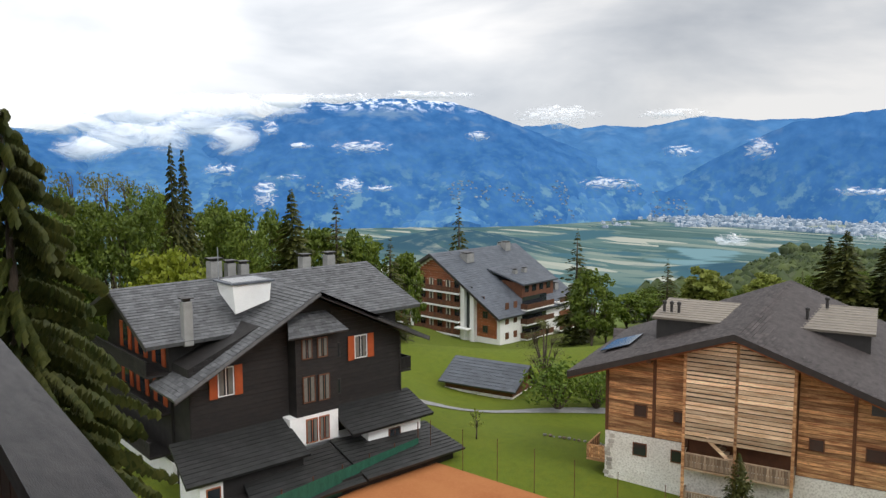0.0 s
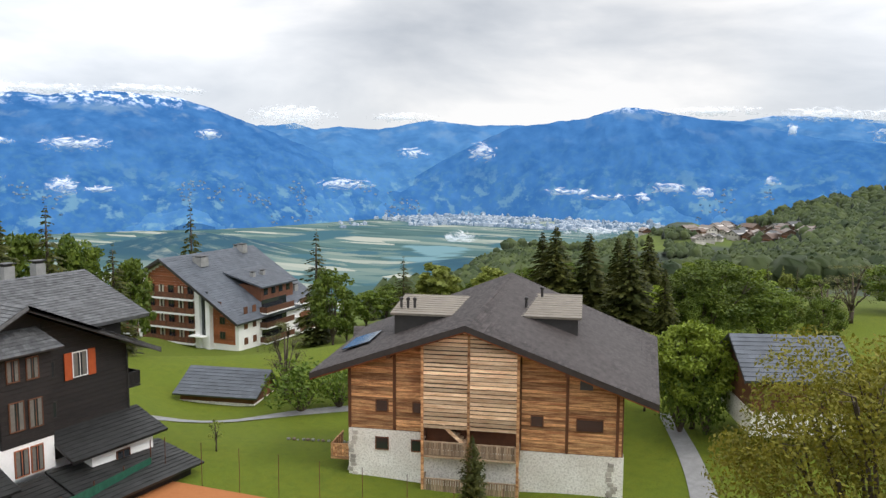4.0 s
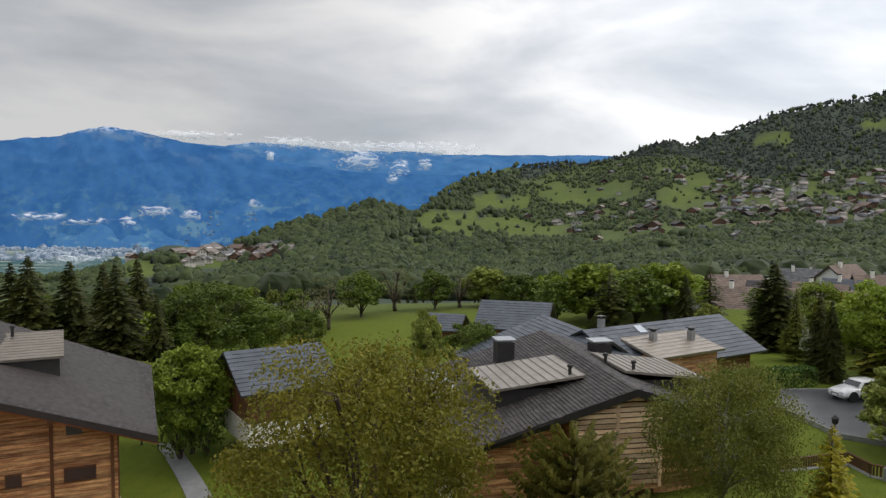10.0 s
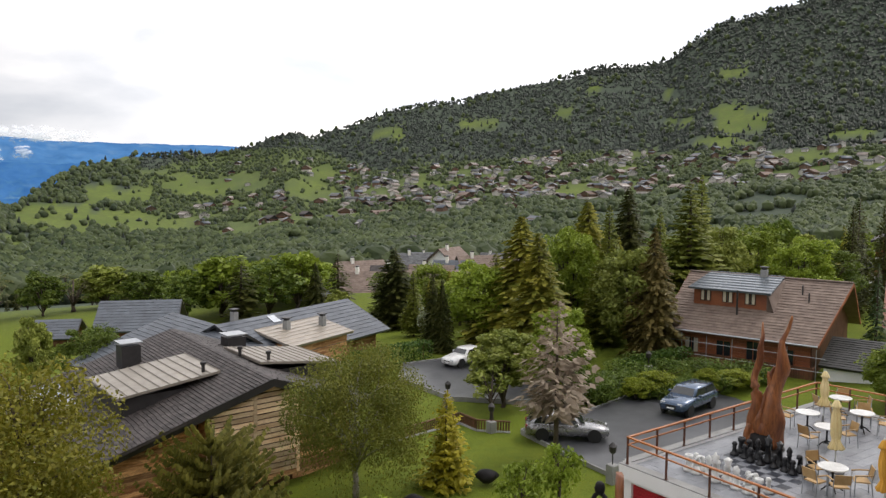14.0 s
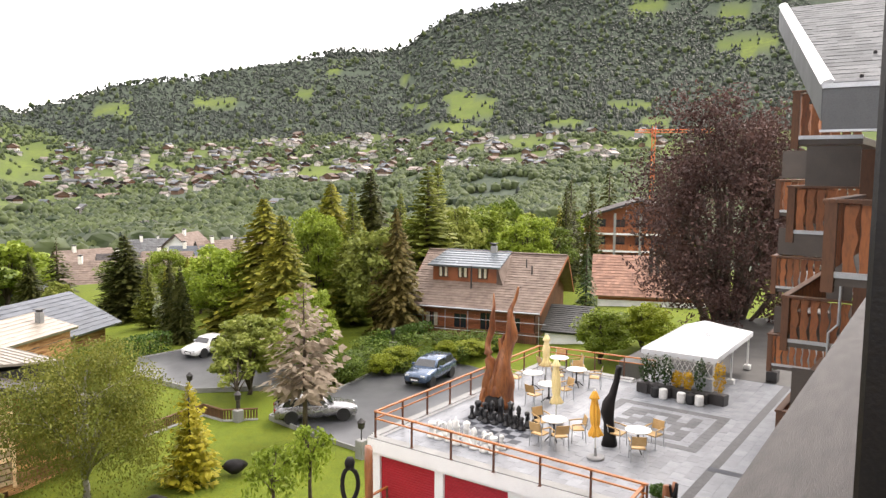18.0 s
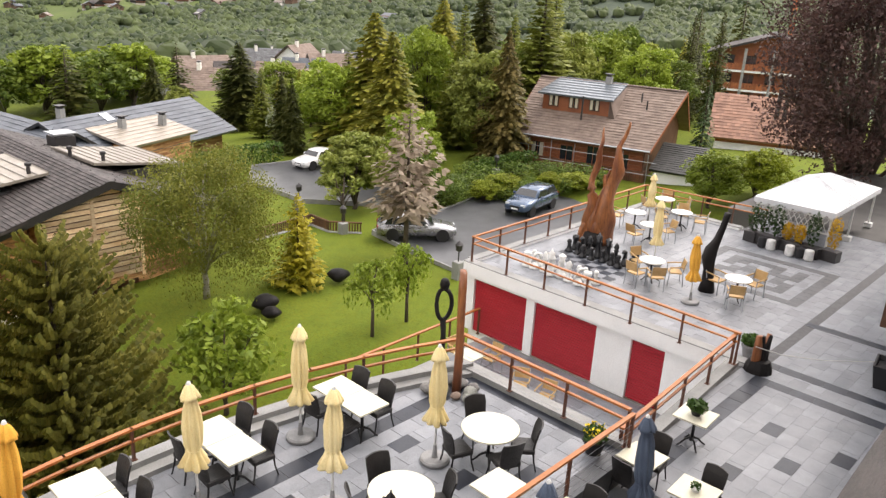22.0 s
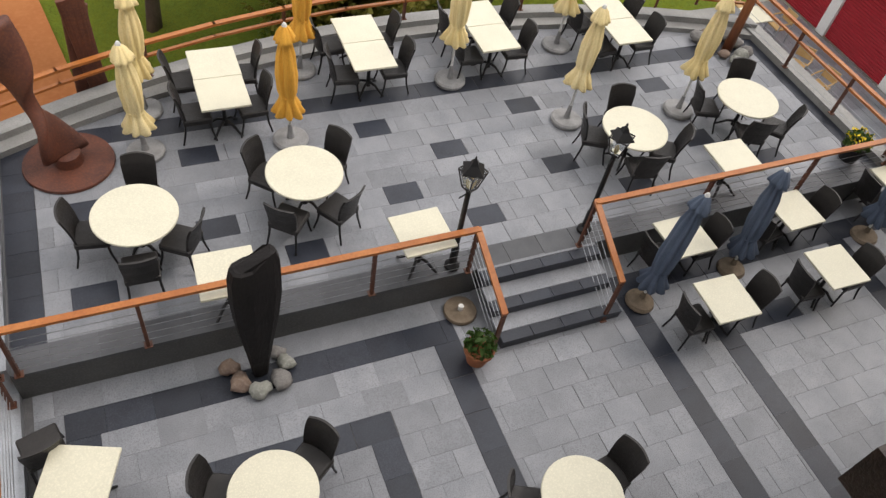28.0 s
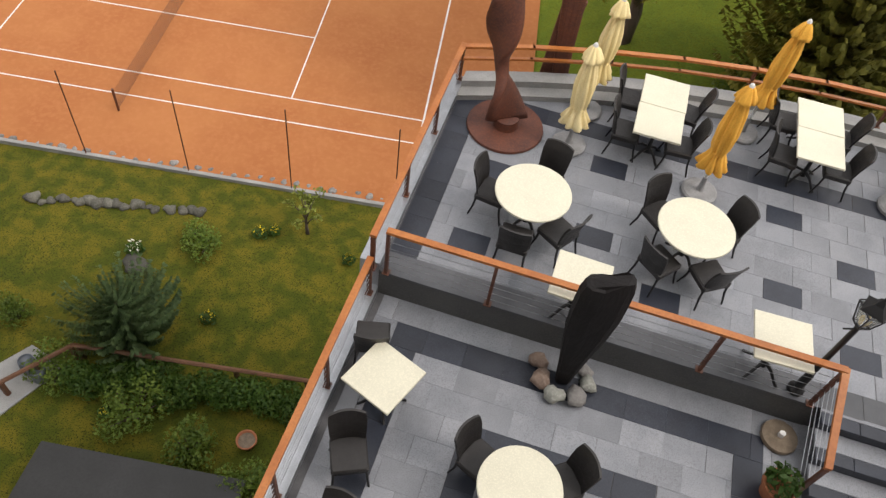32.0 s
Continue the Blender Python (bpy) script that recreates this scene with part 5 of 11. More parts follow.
    st = part("outer_stair", Geo().add([(6.9, -0.92, -8.5), (9.2, -0.92, -10.5), (9.2, -0.92, -10.2), (6.9, -0.92, -8.2), (6.9, -0.86, -8.5), (9.2, -0.86, -10.5), (9.2, -0.86, -10.2), (6.9, -0.86, -8.2)], [(0, 1, 2, 3), (7, 6, 5, 4), (3, 2, 6, 7), (4, 5, 1, 0)]), PALEWOOD, h)
    for k in range(9):
        part("tread", Geo().box(7.0 + 0.24 * k, 7.3 + 0.24 * k, -0.9, -0.15, -8.4 - 0.22 * k, -8.35 - 0.22 * k), PALEWOOD, st)
    balcony(h, -1.5, 0.0, 0.2, 3.0, -11.6, 1.0, OLDWOOD, OLDWOOD, single=True)
    for x, z, w, hh in ((2.4, -7.85, 0.8, 0.75), (4.95, -7.85, 0.6, 0.7), (2.4, -10.6, 0.85, 0.8), (4.95, -10.6, 0.8, 0.75), (13.2, -8.25, 0.75, 0.7), (16.7, -8.35, 1.65, 0.75)):
        window(h, x, z, w, hh, -0.1, BROWNWOOD, cross=False)
    part("panel_window", Geo().box(16.0, 16.85, -0.14, -0.08, -5.55, -4.7), GREYROOF, h, "grey shuttered attic opening")
    # roof
    e0, eL, eR = -1.9, -4.95, -5.75
    ridge_f, ridge_b = (8.5, e0, -1.2), (10.4, 10.0, 0.75)
    roof_plane(h, [(20.95, e0, eR), (22.0, 12.5, -4.5), ridge_b, ridge_f], 0.28, BROWNROOF, 0.22, 0.32, seed=1)
    roof_plane(h, [(-2.3, 12.8, -4.6), (-2.25, e0, eL), ridge_f, ridge_b], 0.28, BROWNROOF, 0.22, 0.32, seed=2)
    roof_plane(h, [(22.0, 12.5, -4.5), (-2.3, 12.8, -4.6), (10.4, 10.0, 0.75), (10.4, 10.0, 0.75)], 0.28, BROWNROOF, 0.22, 0.32, seed=3)
    for a, b in ((ridge_f, (-2.25, e0, eL)), ((20.95, e0, eR), ridge_f)):
        fascia(h, (a[0], a[1] - 0.03, a[2] + 0.03), (b[0], b[1] - 0.03, b[2] + 0.03), 0.42, 0.05, DARKMETAL)
        fascia(h, (a[0], a[1] + 0.12, a[2] - 0.36), (b[0], b[1] + 0.12, b[2] - 0.36), 0.16, 0.05, REDWOOD)
    for x in (3.3, 15.2):
        part("purlin", Geo().box(x - 0.14, x + 0.14, e0 + 0.1, 0.1, top(x) - 0.35, top(x) - 0.05), BROWNWOOD, h)
    # flat dormers
    for x0, x1, y0, y1, z0, z1 in ((10.4, 16.0, 3.0, 8.0, -1.35, -0.55), (2.4, 8.0, 2.2, 6.8, -1.35, -0.75)):
        dm = part("dormer", Geo().box(x0 + 0.25, x1 - 0.25, y0 + 0.3, y1, -4.6, z0 - 0.05), DARKMETAL, h)
        seam_roof(dm, [(x0, y0, z0), (x1, y0, z0), (x1, y1, z1), (x0, y1, z1)], 0.14, 0.5)
    for x, y, z in ((13.0, 7.0, -0.6), (12.0, 4.6, -1.0), (3.0, 3.2, -1.1), (3.5, 3.2, -1.1), (4.0, 3.2, -1.1)):
        part("flue", Geo().lathe([(0.1, 0), (0.1, 0.55), (0.15, 0.57), (0.15, 0.72), (0.05, 0.78)], 10, (x, y, z)), DARKMETAL, h)
    part("skylight", Geo().sheet([(-1.2, 2.0, -4.15), (0.9, 2.0, -3.45), (0.9, 5.5, -3.35), (-1.2, 5.5, -4.05)], 0.06), GLASS, h)
    return h


DIMLACE = mat("dim_net_curtain", (0.16, 0.15, 0.13), None, 5, 0.9, 0.1)


def black_chalet():
    h = thing("black_chalet", "black-stained timber chalet with orange shutters and slate roofs", "house", frame_m((-45.8, 18.0), 90))
    topf = lambda x: 0.15 - (9.46 - x) * 0.42 if x < 9.46 else 0.15 - (x - 9.46) * 0.466
    g = Geo()
    pr = [(0.5, -12.6), (17.4, -12.6), (17.4, topf(17.4)), (9.46, 0.15), (0.5, topf(0.5))]
    vs = [(x, 0, z) for x, z in pr] + [(x, 5.0, z) for x, z in pr]
    g.add(vs, [(0, 1, 2, 3, 4), (9, 8, 7, 6, 5)] + [((k + 1) % 5, k, 5 + k, 5 + (k + 1) % 5) for k in range(5)])
    part("front_wing_wall", g, BLACKWOOD, h)
    pm = [(2.6, -12.6), (15.0, -12.6), (15.0, -2.2), (8.5, 0.45), (2.6, -2.0)]
    vs = [(0.3, y, z) for y, z in pm] + [(19.0, y, z) for y, z in pm]
    part("main_wall", Geo().add(vs, [(4, 3, 2, 1, 0), (5, 6, 7, 8, 9)] + [(k, (k + 1) % 5, 5 + (k + 1) % 5, 5 + k) for k in range(5)]), BLACKWOOD, h)
    for i, (a, b) in enumerate(((0.55, 7.55), (11.1, 17.35))):
        boards(h, a, b, -9.9, topf, BLACKWOOD, 0.0, 0.32, i + 40, 0.008)
    # bay
    by = -1.0
    part("bay_wall", Geo().box(7.6, 11.0, by, 0, -8.1, -2.3), BLACKWOOD, h)
    boards(h, 7.6, 11.0, -8.1, lambda x: -2.2, BLACKWOOD, by, 0.3, 44, 0.008)
    roof_plane(h, [(6.75, by - 0.7, -2.35), (11.55, by - 0.7, -2.35), (10.6, 0.3, -0.85), (7.8, 0.3, -0.85)], 0.12, SLATEROOF, 0.3, 0.4, "bay_roof", 6)
    part("white_base", Geo().box(7.05, 10.95, by - 0.05, 0.02, -10.2, -8.1).box(12.6, 17.45, -2.4, 0.0, -12.6, -9.6).box(-0.3, 17.4, -0.12, 0.05, -12.6, -10.2).box(0.25, 2.6, 2.5, 15.05, -12.6, -10.4), WHITE, h, "white rendered basement")
    cream = DIMLACE
    window(h, 13.65, -4.95, 1.0, 1.6, -0.09, WHITE, cream, shutters=ORANGESHUT)
    window(h, 2.95, -5.7, 1.0, 1.8, -0.09, WHITE, cream, shutters=ORANGESHUT)
    for x, z, w, hh in ((8.47, -4.0, 0.7, 1.3), (9.72, -4.05, 0.7, 1.3), (8.58, -7.1, 0.85, 1.75), (9.8, -7.15, 0.8, 1.75)):
        window(h, x, z, w, hh, by - 0.09, BROWNWOOD, cream)
    for x, z, w, hh in ((8.75, -10.0, 0.8, 1.6), (9.75, -10.0, 0.7, 1.6)):
        window(h, x, z, w, hh, by - 0.09, REDWOOD, cream)
    window(h, 14.95, -11.35, 0.95, 1.2, -2.45, BROWNWOOD)
    for x, z in ((11.6, -4.6), (11.6, -7.3)):
        window(h, x, z, 0.35, 1.0, -0.09, DARKMETAL, cross=False)
    # lean-to roofs
    roof_plane(h, [(-1.2, -3.3, -9.9), (7.3, -3.3, -9.9), (7.1, 0.05, -8.15), (-0.9, 0.05, -8.15)], 0.18, TARROOF, 0.34, 0.5, "leanto_roof", 7)
    roof_plane(h, [(10.9, -3.0, -9.55), (18.3, -3.0, -9.55), (18.1, 0.05, -8.2), (10.95, 0.05, -8.2)], 0.18, TARROOF, 0.34, 0.5, "leanto_roof", 8)
    part("annex_wall", Geo().box(1.2, 18.2, -5.3, -1.0, -12.6, -11.4).box(0.0, 7.0, -2.8, 0, -12.6, -10.1), BLACKWOOD, h)
    part("annex_white_wall", Geo().box(-0.25, 1.25, -2.9, -0.1, -12.6, -10.0), WHITE, h)
    window(h, 0.6, -12.2, 0.8, 1.7, -2.95, REDWOOD, None, cross=False)
    roof_plane(h, [(2.0, -5.9, -11.75), (10.0, -5.9, -11.75), (10.0, -1.3, -10.35), (3.0, -1.3, -10.35)], 0.14, TARROOF, 0.4, 0.7, "annex_roof", 9)
    roof_plane(h, [(10.05, -6.0, -11.6), (18.8, -6.0, -11.6), (18.6, -1.5, -10.6), (10.1, -1.2, -10.2)], 0.14, TARROOF, 0.4, 0.7, "annex_roof", 10)
    # roofs: front wing, main ridge across, south gable end
    a, rb = (9.46, -1.4, 0.55), (9.46, 8.5, 0.6)
    roof_plane(h, [(19.3, -1.4, -4.05), (19.3, 3.0, -4.05), (9.46, 8.3, 0.58), a], 0.24, SLATEROOF, 0.34, 0.45, seed=11)
    roof_plane(h, [(-0.9, 3.0, -5.0), (-1.0, -1.4, -5.0), a, (9.46, 8.3, 0.58)], 0.24, SLATEROOF, 0.34, 0.45, seed=12)
    roof_plane(h, [(-1.6, 1.3, -2.1), (20.6, 1.3, -2.0), (20.4, 8.5, 0.9), (-1.5, 8.5, 0.75)], 0.24, SLATEROOF, 0.34, 0.45, seed=13)
    roof_plane(h, [(20.6, 16.2, -2.2), (-1.6, 16.2, -2.2), (-1.5, 8.5, 0.75), (20.4, 8.5, 0.9)], 0.24, SLATEROOF, 0.34, 0.45, seed=14)
    fascia(h, a, (-1.0, -1.4, -5.0), 0.34)
    fascia(h, (19.3, -1.4, -4.05), a, 0.34)
    fascia(h, (-1.6, 16.2, -2.2), (-1.5, 8.5, 0.75), 0.3)
    fascia(h, (-1.5, 8.5, 0.75), (-1.6, 1.3, -2.1), 0.3)
    # white box dormer with glazed lid, chimneys, aerial
    dm = part("roof_light", Geo().add([(4.8, 2.0, -0.9), (7.4, 2.0, -0.2), (7.6, 4.4, 0.6), (4.8, 4.4, 0.3), (4.6, 1.9, 1.1), (7.5, 1.9, 1.1), (7.6, 4.4, 1.15), (4.6, 4.4, 1.15)], [(0, 1, 5, 4), (1, 2, 6, 5), (2, 3, 7, 6), (3, 0, 4, 7), (4, 5, 6, 7)]), WHITE, h, "white boxed roof light with glazed lid")
    part("lid", Geo().box(4.4, 7.7, 1.75, 4.6, 1.15, 1.27), GREYROOF, dm)
    part("lid_glass", Geo().box(4.7, 7.4, 2.0, 4.35, 1.275, 1.29), GLASS, dm)
    for x, y, z0, z1, s in ((1.2, 1.6, -2.4, 0.5, 0.6), (6.6, 9.2, 0.2, 2.0, 0.9), (8.0, 9.4, 0.2, 1.7, 0.7), (8.9, 9.0, 0.2, 1.6, 0.7), (14.6, 9.3, 0.2, 1.7, 0.8), (17.4, 9.9, 0.0, 1.6, 0.8)):
        chimney(h, x, y, z0, z1, s, CONCRETE)
    part("aerial", Geo().cyl((6.3, 7.8, 0.3), (6.3, 7.8, 3.2), 0.04, n=5), GALV, h)
    # south side: galleries with orange shutters
    for z in (-4.3, -7.0, -9.7):
        bl = part("gallery", Geo().box(-1.2, 0.3, 2.6, 14.5, z - 0.15, z), BLACKWOOD, h)
        g = Geo()
        for k in range(60):
            g.box(-1.2, -1.15, 2.7 + k * 0.196, 2.83 + k * 0.196, z, z + 0.95)
        g.box(-1.25, -1.1, 2.6, 14.5, z + 0.92, z + 1.02)
        o = part("balustrade", g, BLACKWOOD, bl)
        o["kind"] = "stuff"
    for y in (4.2, 7.5, 10.6):
        for z in (-4.2, -6.9):
            part("gallery_window", Geo().box(0.22, 0.3, y - 0.5, y + 0.5, z + 0.3, z + 2.0), GLASS, h)
            for s in (-1, 1):
                part("shutter", Geo().box(0.2, 0.29, y + s * 0.85 - 0.3, y + s * 0.85 + 0.3, z + 0.2, z + 2.1, c=0.01), ORANGESHUT, h)
    balcony(h, 17.4, 18.9, 0.5, 4.5, -6.9, 1.0, BLACKWOOD, BLACKWOOD, single=True)
    part("downpipe", Geo().cyl((17.3, -0.2, -4), (17.3, -0.2, -9.5), 0.05, n=6), DARKMETAL, h)
    return h


def apartment_house():
    h = thing("apartment_house", "large red-brown and white apartment chalet with rows of balconies", "house", frame_m((-119.0, 91.3), 6))
    W, D = 26.5, 24.0
    top = lambda x: -7.3 - (10.75 - x) * 0.54 if x < 10.75 else -7.3 - (x - 10.75) * 0.61
    pr = [(0, -26), (W, -26), (W, top(W)), (10.75, -7.3), (0, top(0))]
    vs = [(x, 0, z) for x, z in pr] + [(x, D, z) for x, z in pr]
    part("wall", Geo().add(vs, [(0, 1, 2, 3, 4), (9, 8, 7, 6, 5)] + [((k + 1) % 5, k, 5 + k, 5 + (k + 1) % 5) for k in range(5)]), WHITE, h)
    for i, (a, b) in enumerate(((0.15, 4.8), (21.2, 25.8))):
        boards(h, a, b, -21.3, lambda x: top(x) - 0.2, REDWOOD, 0.0, 0.55, i + 60, 0.01)
    part("loggia_back", Geo().box(6.4, 17.9, -0.04, 0.0, -22, -12.0), REDWOOD, h)
    boards(h, 6.4, 17.9, -11.95, lambda x: top(x) - 0.25, REDWOOD, 0.0, 0.45, 66, 0.01)
    for x0, x1 in ((4.9, 6.4), (17.9, 18.9), (20.2, 21.1)):
        part("pier", Geo().box(x0, x1, -0.9, 0.0, -23.5, top((x0 + x1) / 2) - 0.1), WHITE, h)
    part("stair_glazing", Geo().box(18.9, 20.2, -0.3, -0.1, -22, -12.4), GLASS, h)
    for z in (-13.75, -16.35, -18.95, -21.5):
        balcony(h, 6.4, 17.9, -1.5, 0.0, z, 1.0, BROWNWOOD, WHITE, 0.4, 0.3)
        for k in range(5):
            window(h, 7.6 + 2.2 * k, z + 0.1, 1.2, 1.9, -0.1, BROWNWOOD, CREAM_ if k % 2 else None)
    for x, zz in ((2.4, (-14.6, -17.2, -19.8)), (23.2, (-17.3, -19.9)), (22.4, (-14.7,))):
        for z in zz:
            window(h, x, z - 0.5, 1.1, 1.2, -0.09, BROWNWOOD)
    part("porch", Geo().box(17.5, 20.6, -2.2, -0.9, -20.1, -19.9).box(18.6, 19.8, -0.35, -0.3, -22.6, -20.3), WHITE, h)
    # east flank: balconies
    for z in (-16.6, -19.3, -22.0):
        bl = part("flank_balcony", Geo().box(W, W + 1.5, 6.0, 14.5, z - 0.25, z), WHITE, h)
        part("flank_rail", Geo().box(W + 1.42, W + 1.5, 6.0, 14.5, z, z + 1.0).box(W, W + 1.5, 6.0, 6.08, z, z + 1.0), BROWNWOOD, bl)
        part("flank_glazing", Geo().box(W, W + 0.05, 6.5, 14.0, z + 0.1, z + 2.1), GLASS, bl)
        bl2 = part("flank_balcony", Geo().box(W, W + 1.5, 16.5, 23.5, z - 0.25, z), WHITE, h)
        part("flank_rail", Geo().box(W + 1.42, W + 1.5, 16.5, 23.5, z, z + 1.0), BROWNWOOD, bl2)
        for y in (2.0, 4.4):
            part("flank_window", Geo().box(W - 0.02, W + 0.06, y - 0.5, y + 0.5, z + 0.5, z + 1.7), BROWNWOOD, h)
    o = 1.6
    roof_plane(h, [(-1.6, D + 1, top(0) - 0.5), (-1.6, -o, top(0) - 0.5), (10.75, -o, -6.9), (10.75, D + 1, -6.9)], 0.4, GREYROOF, 0.6, 0.9, seed=20)
    roof_plane(h, [(27.6, -o, top(W) - 0.35), (27.6, D + 1, top(W) - 0.35), (10.75, D + 1, -6.9), (10.75, -o, -6.9)], 0.4, GREYROOF, 0.6, 0.9, seed=21)
    fascia(h, (10.75, -o - 0.02, -6.88), (-1.6, -o - 0.02, top(0) - 0.48), 0.5)
    fascia(h, (27.6, -o - 0.02, top(W) - 0.33), (10.75, -o - 0.02, -6.88), 0.5)
    dm = part("dormer", Geo().box(19.5, 24.6, 9.0, 19.0, -17, -12.3), BROWNWOOD, h)
    roof_plane(dm, [(25.4, 8.4, -12.5), (25.4, 19.6, -12.5), (16.5, 19.6, -10.2), (16.5, 8.4, -10.2)], 0.25, GREYROOF, 0.6, 0.9, seed=22)
    for k in range(4):
        part("dormer_window", Geo().box(24.58, 24.66, 9.8 + 2.3 * k, 11.0 + 2.3 * k, -14.2, -13.0), GLASS, dm)
    for x, y, z, s in ((13.5, 6.0, -8.0, 2.0), (12.0, 20.0, -7.0, 1.4), (20.5, 12.0, -11.2, 0.8), (20.5, 15.0, -11.2, 0.8), (23.5, 21.0, -14.5, 1.2), (9.0, 22.0, -7.5, 1.0)):
        chimney(h, x, y, z - 1.0, z + 0.7, s, CONCRETE)
    return h


CREAM_ = mat("pale_curtain", (0.6, 0.55, 0.42), None, 4, 0.9, 0.1)


def ridge_house(name, label, at, yaw, w, d, zb, ze, zr, wall_m, roof_m, over=0.7, base_m=None, base_z=None, ridge=0.5, course=0.34, wid=0.5, seed=1):
    """A house whose ridge runs along its front: x 0..w, front at y 0."""
    h = thing(name, label, "house", frame_m(at, yaw))
    yr = d * ridge
    pm = [(0, zb), (d, zb), (d, ze), (yr, zr - 0.3), (0, ze)]
    vs = [(0, y, z) for y, z in pm] + [(w, y, z) for y, z in pm]
    part("wall", Geo().add(vs, [(4, 3, 2, 1, 0), (5, 6, 7, 8, 9)] + [(k, (k + 1) % 5, 5 + (k + 1) % 5, 5 + k) for k in range(5)]), wall_m, h)
    if base_m:
        part("base_wall", Geo().box(-0.06, w + 0.06, -0.06, d + 0.06, zb, base_z), base_m, h)
    k1, k2 = (zr - ze) / yr, (zr - ze) / (d - yr)
    roof_plane(h, [(-over, -over, ze - over * k1 + 0.15), (w + over, -over, ze - over * k1 + 0.15), (w + over, yr, zr), (-over, yr, zr)], 0.18, roof_m, course, wid, seed=seed)
    roof_plane(h, [(w + over, d + over, ze - over * k2 + 0.15), (-over, d + over, ze - over * k2 + 0.15), (-over, yr, zr), (w + over, yr, zr)], 0.18, roof_m, course, wid, seed=seed + 1)
    for x in (-over, w + over):
        fascia(h, (x, -over, ze - over * k1 + 0.17), (x, yr, zr + 0.02), 0.24, 0.05, DARKMETAL)
        fascia(h, (x, yr, zr + 0.02), (x, d + over, ze - over * k2 + 0.17), 0.24, 0.05, DARKMETAL)
    return h


def slatted_chalet():
    """The lower chalet beside the fruit tree: slatted gable, brown shingles, flat metal dormers."""
    h = thing("slatted_chalet", "brown-shingled chalet with a pale slatted timber gable", "house", frame_m((5.56, 37.5), 3))
    ax, zr = 9.6, -0.9
    top = lambda x: zr - 0.3 - (ax - x) * 0.30 if x < ax else zr - 0.3 - (x - ax) * 0.36
    pr = [(0.8, -8.6), (15.6, -8.6), (15.6, top(15.6)), (ax, zr - 0.3), (0.8, top(0.8))]
    vs = [(x, 0, z) for x, z in pr] + [(x, 13.0, z) for x, z in pr]
    part("wall", Geo().add(vs, [(0, 1, 2, 3, 4), (9, 8, 7, 6, 5)] + [((k + 1) % 5, k, 5 + k, 5 + (k + 1) % 5) for k in range(5)]), BROWNWOOD, h)
    rr = random.Random(2)
    boards(h, 0.9, 6.0, -7.0, top, OLDWOOD, 0.0, 0.27, 80)
    for a, b in ((6.25, 8.65), (8.75, 11.05)):
        z = -6.0
        while z < top((a + b) / 2) + 0.6:
            xa, xb = a, b
            while xa < xb and top(xa) < z + 0.2:
                xa += 0.1
            while xb > xa and top(xb) < z + 0.2:
                xb -= 0.1
            if xb - xa < 0.3:
                break
            part("slat", Geo().box(xa, xb, -1.05 - rr.uniform(0, 0.03), -0.98, z, z + 0.2), PALEWOOD, h)
            z += 0.275
    for x in (6.2, 8.7, 11.1):
        part("post", Geo().box(x - 0.09, x + 0.09, -1.1, -0.9, -6.2, top(x)), PALEWOOD, h)
    part("bay_return", Geo().box(6.1, 6.2, -1.0, 0, -6.2, top(6.1)), OLDWOOD, h)
    part("bay_return", Geo().box(11.1, 11.2, -1.0, 0, -6.2, top(11.2)), OLDWOOD, h)
    part("bay_floor", Geo().box(6.1, 11.2, -1.05, 0, -6.3, -6.05), OLDWOOD, h)
    boards(h, 11.3, 15.5, -7.0, top, OLDWOOD, 0.0, 0.27, 81)
    part("plaster_base", Geo().box(0.7, 15.7, -0.1, 13, -8.6, -7.1), STONEWALL, h)
    e0 = -1.4
    rf, rb = (ax, e0, zr), (ax, 13.8, zr + 0.35)
    el, er = zr - (ax + 0.8) * 0.30, zr - (17.2 - ax) * 0.36
    roof_plane(h, [(17.2, e0, er), (17.2, 13.8, er + 0.35), rb, rf], 0.26, BROWNROOF, 0.22, 0.32, seed=31)
    roof_plane(h, [(-0.8, 13.8, el + 0.35), (-0.8, e0, el), rf, rb], 0.26, BROWNROOF, 0.22, 0.32, seed=32)
    roof_plane(h, [(-0.8, e0 + 1.6, el + 0.2), (-0.8, e0 - 0.5, el + 0.2), (5.4, e0 - 0.5, zr - 4.2 * 0.30 + 0.2), (5.4, e0 + 1.6, zr - 4.2 * 0.30 + 0.2)], 0.14, BROWNROOF, 0.22, 0.32, seed=33)
    fascia(h, rf, (-0.8, e0, el), 0.4)
    fascia(h, (17.2, e0, er), rf, 0.4)
    for x0, x1, y0, y1, z0, z1 in ((2.8, 8.2, 2.2, 7.6, -1.6, -0.95), (15.8, 10.8, 2.8, 8.0, -1.55, -0.95)):
        xa, xb = min(x0, x1), max(x0, x1)
        dm = part("dormer", Geo().box(xa + 0.3, xb - 0.3, y0 + 0.3, y1 - 0.2, -4.2, z0 - 0.1), DARKMETAL, h)
        quad = [(x0, y1, z0), (x0, y0, z0), (x1, y0, z1), (x1, y1, z1)]
        seam_roof(dm, quad if x0 < x1 else [quad[1], quad[0], quad[3], quad[2]], 0.14, 0.5)
    for x, y, z in ((7.5, 2.8, -1.05), (10.6, 5.1, -0.98), (11.6, 3.4, -1.1), (2.4, 8.6, -2.6)):
        part("flue", Geo().lathe([(0.1, 0), (0.1, 0.4), (0.16, 0.42), (0.16, 0.56), (0.05, 0.6)], 10, (x, y, z)), DARKMETAL, h)
    ch = part("flue_box", Geo().box(5.2, 6.3, 9.6, 10.8, -2.6, -0.55), DARKMETAL, h)
